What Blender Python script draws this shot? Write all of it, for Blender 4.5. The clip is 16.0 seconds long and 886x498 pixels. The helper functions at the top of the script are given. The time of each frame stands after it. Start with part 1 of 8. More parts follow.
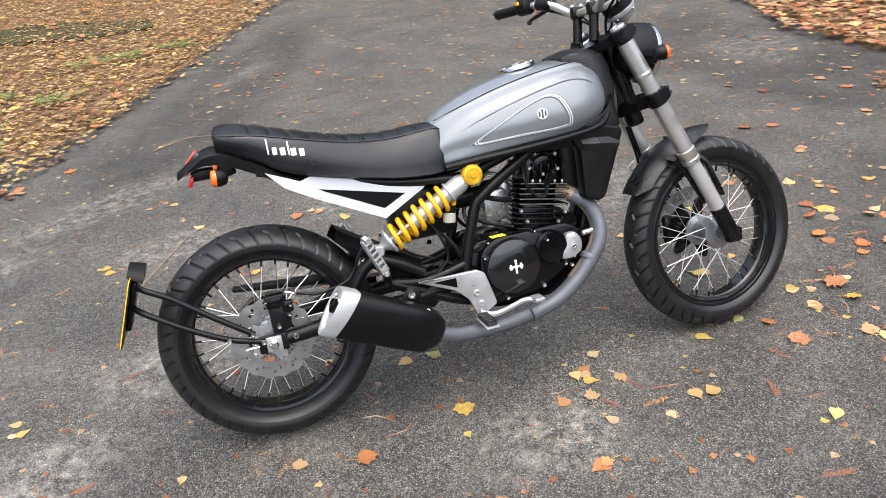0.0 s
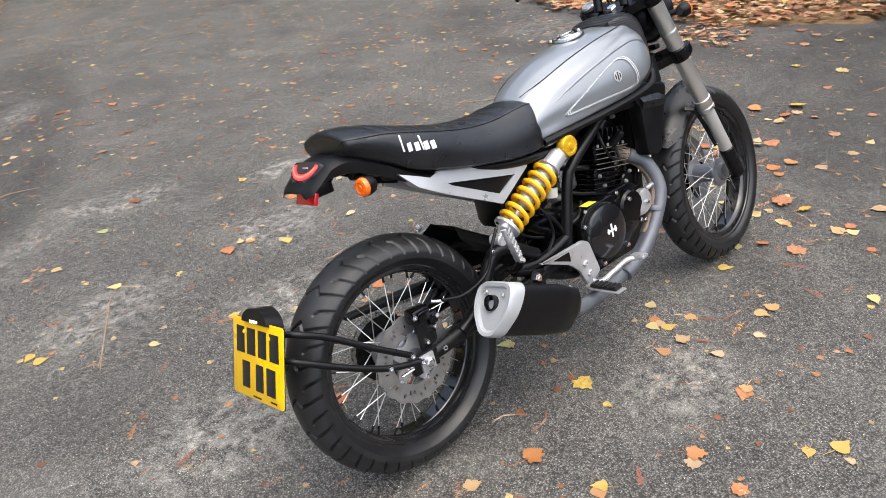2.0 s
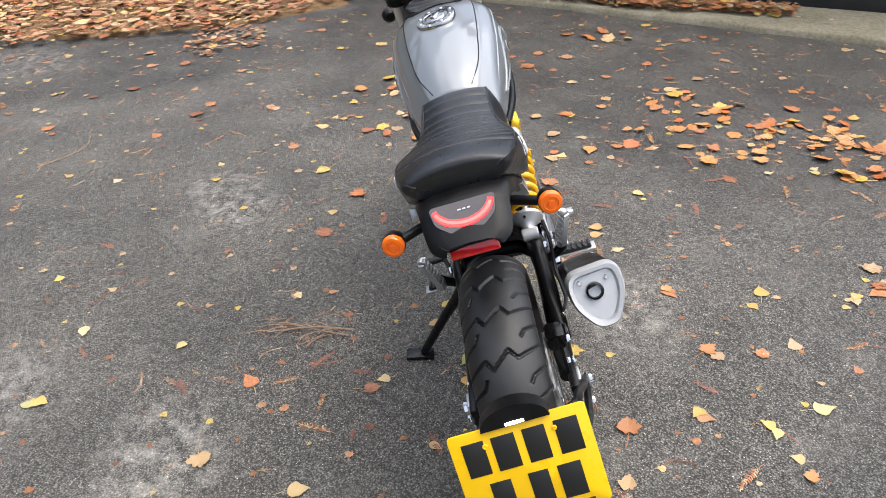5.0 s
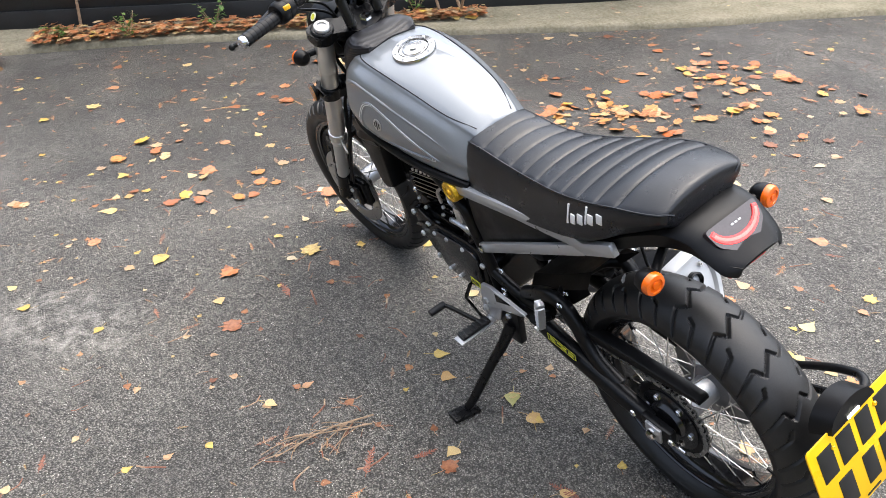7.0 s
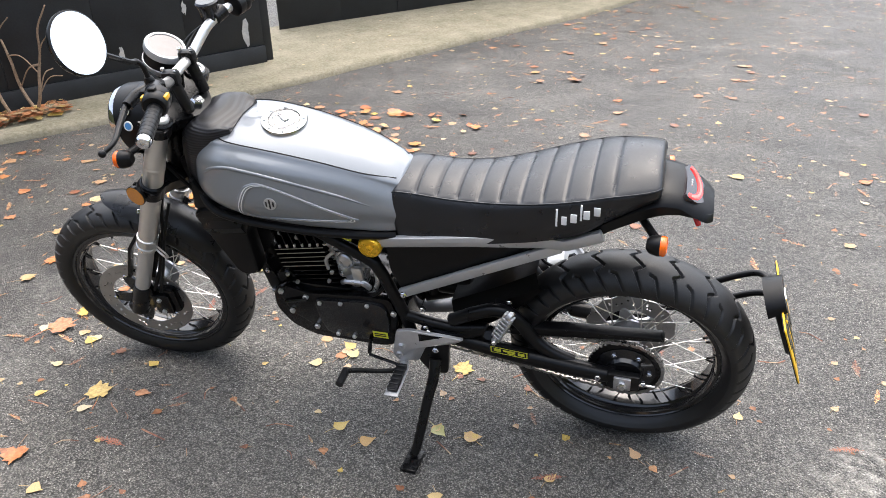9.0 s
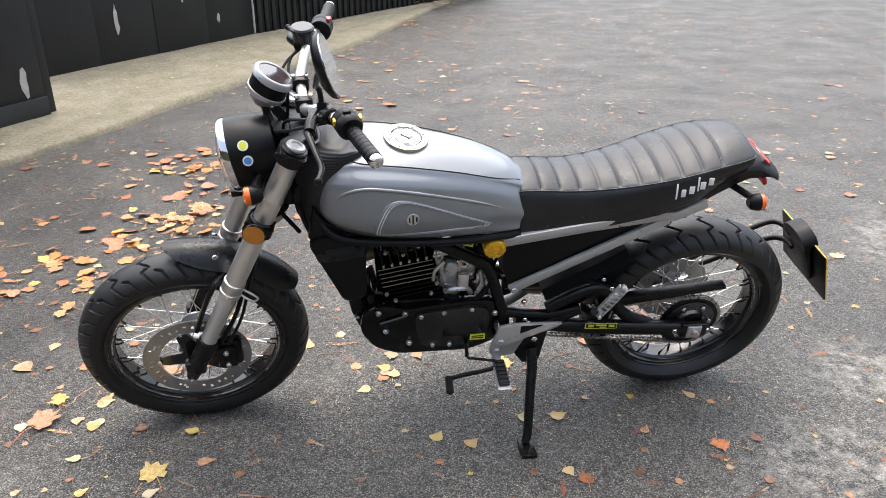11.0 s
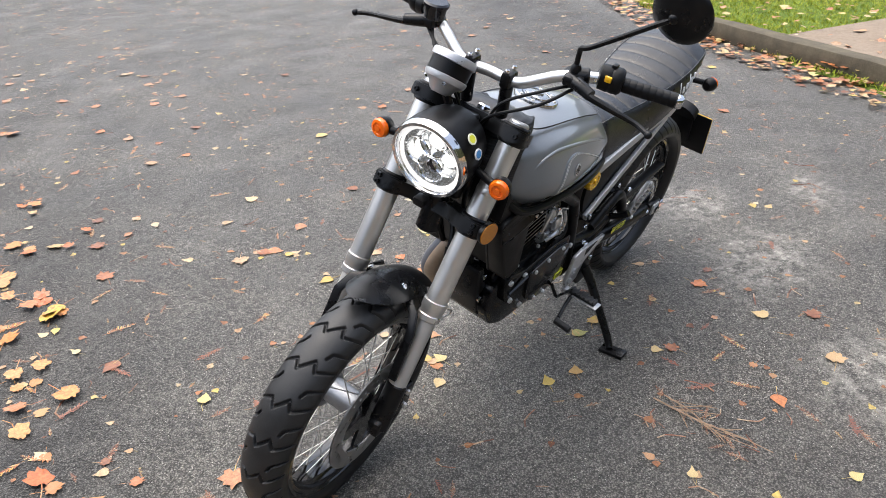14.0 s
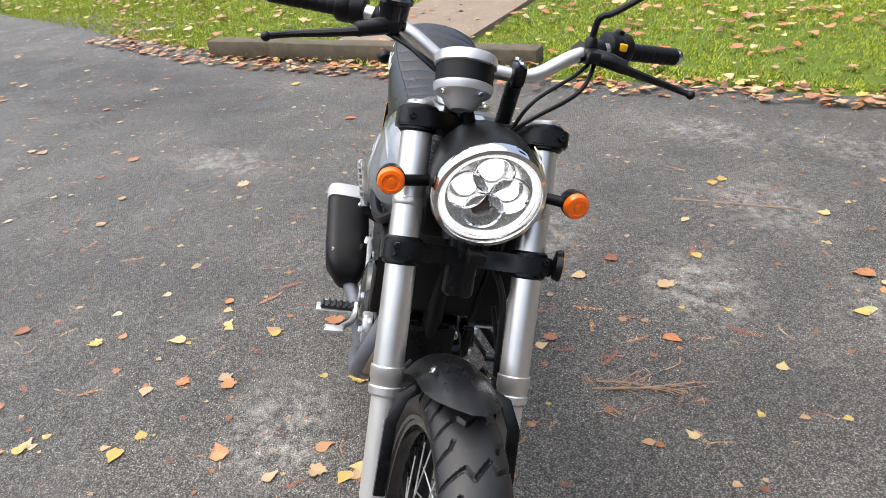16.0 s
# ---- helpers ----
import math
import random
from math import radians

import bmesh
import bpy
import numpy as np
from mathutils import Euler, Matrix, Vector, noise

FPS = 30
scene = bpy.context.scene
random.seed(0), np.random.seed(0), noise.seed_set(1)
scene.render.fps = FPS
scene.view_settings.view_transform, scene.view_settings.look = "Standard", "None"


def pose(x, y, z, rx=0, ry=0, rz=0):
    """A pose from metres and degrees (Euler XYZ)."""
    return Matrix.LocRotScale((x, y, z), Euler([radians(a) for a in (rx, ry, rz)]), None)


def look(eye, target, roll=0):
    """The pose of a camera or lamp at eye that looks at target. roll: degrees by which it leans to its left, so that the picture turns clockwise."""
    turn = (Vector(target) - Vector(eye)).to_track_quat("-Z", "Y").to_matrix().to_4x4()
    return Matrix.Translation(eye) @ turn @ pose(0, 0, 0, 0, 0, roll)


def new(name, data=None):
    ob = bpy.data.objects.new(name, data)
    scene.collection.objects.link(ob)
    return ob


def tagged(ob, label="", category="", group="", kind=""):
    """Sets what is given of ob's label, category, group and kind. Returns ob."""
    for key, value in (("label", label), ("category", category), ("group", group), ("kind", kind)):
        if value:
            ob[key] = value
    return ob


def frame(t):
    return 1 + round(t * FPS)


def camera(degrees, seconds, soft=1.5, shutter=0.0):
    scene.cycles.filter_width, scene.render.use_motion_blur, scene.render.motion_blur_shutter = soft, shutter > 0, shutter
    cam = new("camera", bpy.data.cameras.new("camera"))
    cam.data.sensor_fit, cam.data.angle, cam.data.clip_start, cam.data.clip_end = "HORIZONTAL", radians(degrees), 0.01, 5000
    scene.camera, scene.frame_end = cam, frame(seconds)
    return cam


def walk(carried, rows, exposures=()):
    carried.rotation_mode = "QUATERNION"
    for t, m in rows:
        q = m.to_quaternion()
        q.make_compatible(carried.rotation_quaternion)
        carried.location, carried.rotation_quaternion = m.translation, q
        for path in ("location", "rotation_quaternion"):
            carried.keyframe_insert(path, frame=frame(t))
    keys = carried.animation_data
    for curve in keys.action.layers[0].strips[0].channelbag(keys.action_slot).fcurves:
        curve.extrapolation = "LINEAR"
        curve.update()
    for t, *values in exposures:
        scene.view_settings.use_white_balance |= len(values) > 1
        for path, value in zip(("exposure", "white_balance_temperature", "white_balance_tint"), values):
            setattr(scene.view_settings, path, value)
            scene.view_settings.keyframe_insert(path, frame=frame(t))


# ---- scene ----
cam = camera(60.1, 16.0, soft=0.6)
PATH = [
    (0, (0.074, -2.005, 1.542), (0.475, -0.275, 0.622), -5.8),
    (0.5, (-0.243, -1.928, 1.546), (0.329, -0.245, 0.629), -6.0),
    (1, (-0.458, -1.765, 1.524), (0.277, -0.148, 0.603), -6.3),
    (1.5, (-0.659, -1.567, 1.536), (0.24, -0.044, 0.603), -6.1),
    (2, (-0.911, -1.407, 1.531), (0.158, -0.014, 0.573), -6.3),
    (2.5, (-1.139, -1.212, 1.551), (0.088, 0.024, 0.568), -6.4),
    (3, (-1.23, -0.944, 1.517), (0.15, 0.095, 0.509), -5.9),
    (3.5, (-1.314, -0.712, 1.532), (0.197, 0.1, 0.504), -5.4),
    (4, (-1.458, -0.417, 1.537), (0.151, 0.15, 0.494), -4.8),
    (4.5, (-1.459, -0.17, 1.533), (0.216, 0.141, 0.486), -4.2),
    (4.7, (-1.41, -0.047, 1.509), (0.282, 0.157, 0.463), -4.0),
    (6.8, (-0.876, 1.069, 1.515), (0.639, 0.276, 0.478), -3.2),
    (7, (-0.813, 1.147, 1.517), (0.646, 0.258, 0.477), -2.9),
    (7.5, (-0.668, 1.439, 1.508), (0.609, 0.287, 0.486), -2.4),
    (8, (-0.489, 1.656, 1.52), (0.566, 0.275, 0.531), -2.0),
    (8.5, (-0.263, 1.728, 1.512), (0.548, 0.167, 0.56), -2.3),
    (8.7, (-0.192, 1.753, 1.523), (0.513, 0.137, 0.58), -2.0),
    (10.8, (0.867, 2.055, 1.522), (0.732, 0.25, 0.67), 0.2),
    (11, (0.987, 2.053, 1.506), (0.778, 0.254, 0.658), 0.1),
    (11.5, (1.346, 2.079, 1.527), (0.929, 0.316, 0.68), 0.3),
    (12, (1.605, 1.985, 1.506), (0.98, 0.286, 0.655), 0.3),
    (12.5, (1.844, 1.814, 1.535), (1.02, 0.213, 0.665), -0.2),
    (13, (2.119, 1.661, 1.518), (1.112, 0.183, 0.623), -0.9),
    (13.5, (2.344, 1.53, 1.539), (1.182, 0.181, 0.626), -1.7),
    (14, (2.451, 1.221, 1.515), (1.115, 0.067, 0.575), -2.3),
    (14.5, (2.493, 0.917, 1.505), (0.994, 0.005, 0.546), -2.7),
    (15, (2.584, 0.608, 1.496), (0.941, -0.017, 0.543), -3.3),
    (15.5, (2.548, 0.384, 1.455), (0.812, 0.074, 0.511), -3.9),
    (16, (2.411, 0.12, 1.411), (0.64, 0.111, 0.483), -5.1),
]
EXPOSURES = ((0.0, 1.15), (2.0, 1.13), (4.5, 1.08), (7.0, 1.48), (9.0, 1.52), (11.0, 1.38), (12.5, 1.32), (13.5, 1.2), (15.0, 1.17), (16.0, 1.1))
SKY = 0.145
SUN = 1.6
walk(cam, [(t, look(eye, target, roll)) for t, eye, target, roll in PATH], EXPOSURES)

# ---- daylight: overcast sky and a wide, weak sun ----
world = bpy.data.worlds.new("overcast_sky")
scene.world = world
world.use_nodes = True
wn, wl = world.node_tree.nodes, world.node_tree.links
sky = wn.new("ShaderNodeTexSky")
sky.sky_type, sky.sun_disc = "NISHITA", False
sky.sun_elevation, sky.sun_rotation = radians(72), radians(180)
sky.air_density, sky.dust_density, sky.ozone_density = 1.0, 4.0, 1.0
grey = wn.new("ShaderNodeHueSaturation")
grey.inputs["Saturation"].default_value = 0.7
wl.new(sky.outputs[0], grey.inputs["Color"])
wl.new(grey.outputs[0], wn["Background"].inputs["Color"])
wn["Background"].inputs["Strength"].default_value = SKY

sun_data = bpy.data.lights.new("sun", "SUN")
sun_data.energy, sun_data.angle, sun_data.color = SUN, radians(105), (1.0, 0.98, 0.95)
sun = new("sun", sun_data)
sun.matrix_world = look((0.3, -2.9, 9), (0, 0, 0))


# ---- materials ----
def base(name, colour, rough=0.5, metal=0.0, spec=0.5, coat=0.0):
    m = bpy.data.materials.new(name)
    m.use_nodes = True
    b = m.node_tree.nodes["Principled BSDF"]
    b.inputs["Base Color"].default_value = (*colour, 1)
    b.inputs["Roughness"].default_value = rough
    b.inputs["Metallic"].default_value = metal
    b.inputs["Specular IOR Level"].default_value = spec
    b.inputs["Coat Weight"].default_value = coat
    return m


def noise_node(m, scale, detail=4, rough=0.6, coords="Object", stretch=None):
    nt = m.node_tree
    tc = nt.nodes.new("ShaderNodeTexCoord")
    n = nt.nodes.new("ShaderNodeTexNoise")
    n.inputs["Scale"].default_value, n.inputs["Detail"].default_value, n.inputs["Roughness"].default_value = scale, detail, rough
    if stretch:
        mp = nt.nodes.new("ShaderNodeMapping")
        mp.inputs["Scale"].default_value = stretch
        nt.links.new(tc.outputs[coords], mp.inputs[0])
        nt.links.new(mp.outputs[0], n.inputs["Vector"])
    else:
        nt.links.new(tc.outputs[coords], n.inputs["Vector"])
    return n.outputs["Fac"]


def ramp(m, fac, stops):
    r = m.node_tree.nodes.new("ShaderNodeValToRGB")
    els = r.color_ramp.elements
    while len(els) < len(stops):
        els.new(0.5)
    for e, (p, c) in zip(els, stops):
        e.position, e.color = p, (*c, 1)
    m.node_tree.links.new(fac, r.inputs[0])
    return r.outputs[0]


def mix(m, fac, a, b, mode="MIX"):
    n = m.node_tree.nodes.new("ShaderNodeMix")
    n.data_type, n.blend_type = "RGBA", mode
    for sock, v in ((n.inputs[0], fac), (n.inputs[6], a), (n.inputs[7], b)):
        if isinstance(v, (int, float)):
            sock.default_value = v
        elif isinstance(v, tuple):
            sock.default_value = (*v, 1)
        else:
            m.node_tree.links.new(v, sock)
    return n.outputs[2]


def plug(m, value, name):
    m.node_tree.links.new(value, m.node_tree.nodes["Principled BSDF"].inputs[name])


def bump(m, height, strength=0.3, distance=0.002):
    n = m.node_tree.nodes.new("ShaderNodeBump")
    n.inputs["Strength"].default_value, n.inputs["Distance"].default_value = strength, distance
    m.node_tree.links.new(height, n.inputs["Height"])
    plug(m, n.outputs[0], "Normal")


def worn(name, colour, rough, metal=0.0, spec=0.5, vary=0.25, scale=30, fine=400, relief=0.15, coat=0.0):
    """A surface with variation at two scales in colour and gloss and a fine relief."""
    m = base(name, colour, rough, metal, spec, coat)
    big, small = noise_node(m, scale), noise_node(m, fine, 2)
    dark, light = tuple(c * (1 - vary) for c in colour), tuple(min(1, c * (1 + vary)) for c in colour)
    col = ramp(m, big, ((0.3, dark), (0.7, light)))
    plug(m, mix(m, 0.35, col, ramp(m, small, ((0.3, dark), (0.7, light)))), "Base Color")
    r = ramp(m, big, ((0.3, (max(0.02, rough - 0.08),) * 3), (0.7, (min(1, rough + 0.08),) * 3)))
    plug(m, r, "Roughness")
    bump(m, small, relief, 0.0006)
    return m


DUST = [(0.05, 4.75, 0.75, 0.22, 60), (-0.8, 2.2, 1.0, 0.3, 35), (0.72, -0.4, 0.4, 0.25, 0), (-0.35, 0.45, 0.5, 0.35, 0), (-0.75, 0.0, 0.4, 0.3, 0), (3.9, 3.2, 1.0, 0.6, 60), (0.0, 2.55, 0.6, 0.25, -20), (-0.4, 1.45, 0.5, 0.3, 20),
        (0.83, 2.2, 0.35, 0.2, 0), (0.45, 1.6, 0.45, 0.35, 40), (0.15, 0.98, 0.4, 0.3, 0), (-1.2, 0.4, 0.35, 0.2, 30), (-1.3, 1.55, 0.6, 0.35, 40), (-1.5, -1.0, 0.6, 0.3, 60), (0.2, 1.05, 0.3, 0.2, 0), (1.7, 1.15, 0.5, 0.3, 30)]


# darker stretches of the tarmac: by the fence, along the verge and far up the drive
DARKER_ZONES = [(3.7, -0.6, 1.3, 3.6, -33), (2.5, -0.9, 1.1, 2.6, -33), (3.9, 2.6, 1.0, 2.2, 0), (-0.1, 4.3, 0.5, 3.4, -20), (2.2, -4.4, 0.7, 2.2, -30), (-3.6, -2.6, 0.7, 2.6, -38)]


def tarmac_material():
    m = base("tarmac", (0.08, 0.08, 0.08), 0.5, 0, 0.34)
    nt = m.node_tree
    tc = nt.nodes.new("ShaderNodeTexCoord")
    vor = nt.nodes.new("ShaderNodeTexVoronoi")
    vor.inputs["Scale"].default_value = 188
    nt.links.new(tc.outputs["Object"], vor.inputs["Vector"])
    sep = nt.nodes.new("ShaderNodeSeparateColor")
    nt.links.new(vor.outputs["Color"], sep.inputs[0])
    grit = ramp(m, sep.outputs[0], ((0.0, (0.138, 0.133, 0.125)), (0.5, (0.197, 0.19, 0.178)), (0.88, (0.252, 0.243, 0.227)), (1.0, (0.34, 0.328, 0.305))))
    # dark gaps between the stones
    gaps = ramp(m, vor.outputs["Distance"], ((0.3, (1, 1, 1)), (0.62, (0.27, 0.27, 0.27))))
    grit = mix(m, 1.0, grit, gaps, "MULTIPLY")
    # small bright chips
    chip = nt.nodes.new("ShaderNodeTexVoronoi")
    chip.inputs["Scale"].default_value = 170
    nt.links.new(tc.outputs["Object"], chip.inputs["Vector"])
    csep = nt.nodes.new("ShaderNodeSeparateColor")
    nt.links.new(chip.outputs["Color"], csep.inputs[0])
    which = ramp(m, csep.outputs[0], ((0.87, (0, 0, 0)), (0.88, (1, 1, 1))))
    shape = ramp(m, chip.outputs["Distance"], ((0.2, (1, 1, 1)), (0.32, (0, 0, 0))))
    tint = ramp(m, csep.outputs[1], ((0.0, (0.26, 0.25, 0.235)), (0.5, (0.42, 0.405, 0.38)), (1.0, (0.78, 0.76, 0.72))))
    chips = mix(m, 1.0, which, shape, "MULTIPLY")
    # worn and dusty patches
    wide = noise_node(m, 0.7, 3, 0.55)
    patch = noise_node(m, 2.6, 8, 0.68)
    dust = ramp(m, patch, ((0.5, (0, 0, 0)), (0.68, (0.3, 0.3, 0.3))))
    broad = ramp(m, wide, ((0.42, (0.15, 0.15, 0.15)), (0.68, (1, 1, 1))))
    amount = mix(m, 1.0, dust, broad, "MULTIPLY")
    ragged = ramp(m, noise_node(m, 14, 10, 0.78), ((0.45, (0, 0, 0)), (0.6, (0.88, 0.88, 0.88))))
    for x, y, rx, ry, turn in DUST:
        mp = nt.nodes.new("ShaderNodeMapping")
        mp.vector_type = "TEXTURE"
        mp.inputs["Location"].default_value, mp.inputs["Rotation"].default_value, mp.inputs["Scale"].default_value = (x, y, 0), (0, 0, radians(turn)), (rx, ry, 1)
        g = nt.nodes.new("ShaderNodeTexGradient")
        g.gradient_type = "QUADRATIC_SPHERE"
        nt.links.new(tc.outputs["Object"], mp.inputs[0])
        nt.links.new(mp.outputs[0], g.inputs[0])
        blot = mix(m, 1.0, ramp(m, g.outputs["Fac"], ((0.0, (0, 0, 0)), (0.45, (1, 1, 1)))), ragged, "MULTIPLY")
        amount = mix(m, 1.0, amount, blot, "LIGHTEN")
    pale = ramp(m, noise_node(m, 160, 3), ((0.3, (0.17, 0.163, 0.15)), (0.7, (0.52, 0.5, 0.465))))
    col = mix(m, amount, grit, pale)
    col = mix(m, chips, col, tint)
    mottle = ramp(m, noise_node(m, 38, 3, 0.6), ((0.36, (0.74, 0.74, 0.74)), (0.64, (1.24, 1.235, 1.22))))
    col = mix(m, 1.0, col, mottle, "MULTIPLY")
    tone = ramp(m, noise_node(m, 1.6, 5, 0.6), ((0.3, (0.68, 0.675, 0.67)), (0.7, (1.12, 1.1, 1.045))))
    col = mix(m, 1.0, col, tone, "MULTIPLY")
    # multiply the tarmac colour down inside the darker ellipses
    darker_zone = None
    for x, y, rx, ry, turn in DARKER_ZONES:
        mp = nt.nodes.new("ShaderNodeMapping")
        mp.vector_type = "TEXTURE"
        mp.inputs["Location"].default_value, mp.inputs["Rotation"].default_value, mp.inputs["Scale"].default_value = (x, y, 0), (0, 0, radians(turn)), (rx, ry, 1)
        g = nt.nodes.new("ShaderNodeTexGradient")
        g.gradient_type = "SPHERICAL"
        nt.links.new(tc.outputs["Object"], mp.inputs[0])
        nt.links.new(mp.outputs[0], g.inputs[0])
        darker_zone = g.outputs["Fac"] if darker_zone is None else mix(m, 1.0, darker_zone, g.outputs["Fac"], "LIGHTEN")
    uneven = mix(m, 1.0, ramp(m, darker_zone, ((0.0, (0, 0, 0)), (0.4, (1, 1, 1)))), ramp(m, noise_node(m, 2.2, 6, 0.6), ((0.3, (0.55, 0.55, 0.55)), (0.6, (1, 1, 1)))), "MULTIPLY")
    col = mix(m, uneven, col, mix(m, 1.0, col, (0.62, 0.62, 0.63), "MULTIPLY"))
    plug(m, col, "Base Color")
    plug(m, ramp(m, noise_node(m, 3.0, 5), ((0.35, (0.42, 0.42, 0.42)), (0.65, (0.62, 0.62, 0.62)))), "Roughness")
    # raised stones
    dist = nt.nodes.new("ShaderNodeMath")
    dist.operation = "SUBTRACT"
    dist.inputs[0].default_value = 1.0
    nt.links.new(vor.outputs["Distance"], dist.inputs[1])
    bump(m, dist.outputs[0], 1.0, 0.006)
    return m


def leaf_material(name, stops, rough=0.42, source="object"):
    m = base(name, stops[0][1], rough, 0, 0.5)
    nt = m.node_tree
    if source == "object":
        rnd = nt.nodes.new("ShaderNodeObjectInfo").outputs["Random"]
    else:
        rnd = nt.nodes.new("ShaderNodeNewGeometry").outputs["Random Per Island"]
    col = ramp(m, rnd, stops)
    spots = ramp(m, noise_node(m, 90, 4), ((0.36, (0.95, 0.93, 0.9)), (0.64, (0.42, 0.32, 0.25))))
    plug(m, mix(m, 0.7, col, spots, "MULTIPLY"), "Base Color")
    return m


def soil_material(name, stops, scale=14):
    m = base(name, stops[0][1], 0.95, 0, 0.2)
    a = ramp(m, noise_node(m, scale, 8, 0.7), stops)
    b = ramp(m, noise_node(m, scale * 9, 4, 0.7), stops)
    plug(m, mix(m, 0.5, a, b), "Base Color")
    bump(m, noise_node(m, scale * 6, 6, 0.7), 0.8, 0.02)
    return m


def rubber_material():
    m = worn("tyre_rubber", (0.008, 0.0081, 0.0088), 0.4, 0, 0.5, 0.35, 18, 260, 0.25)
    return m


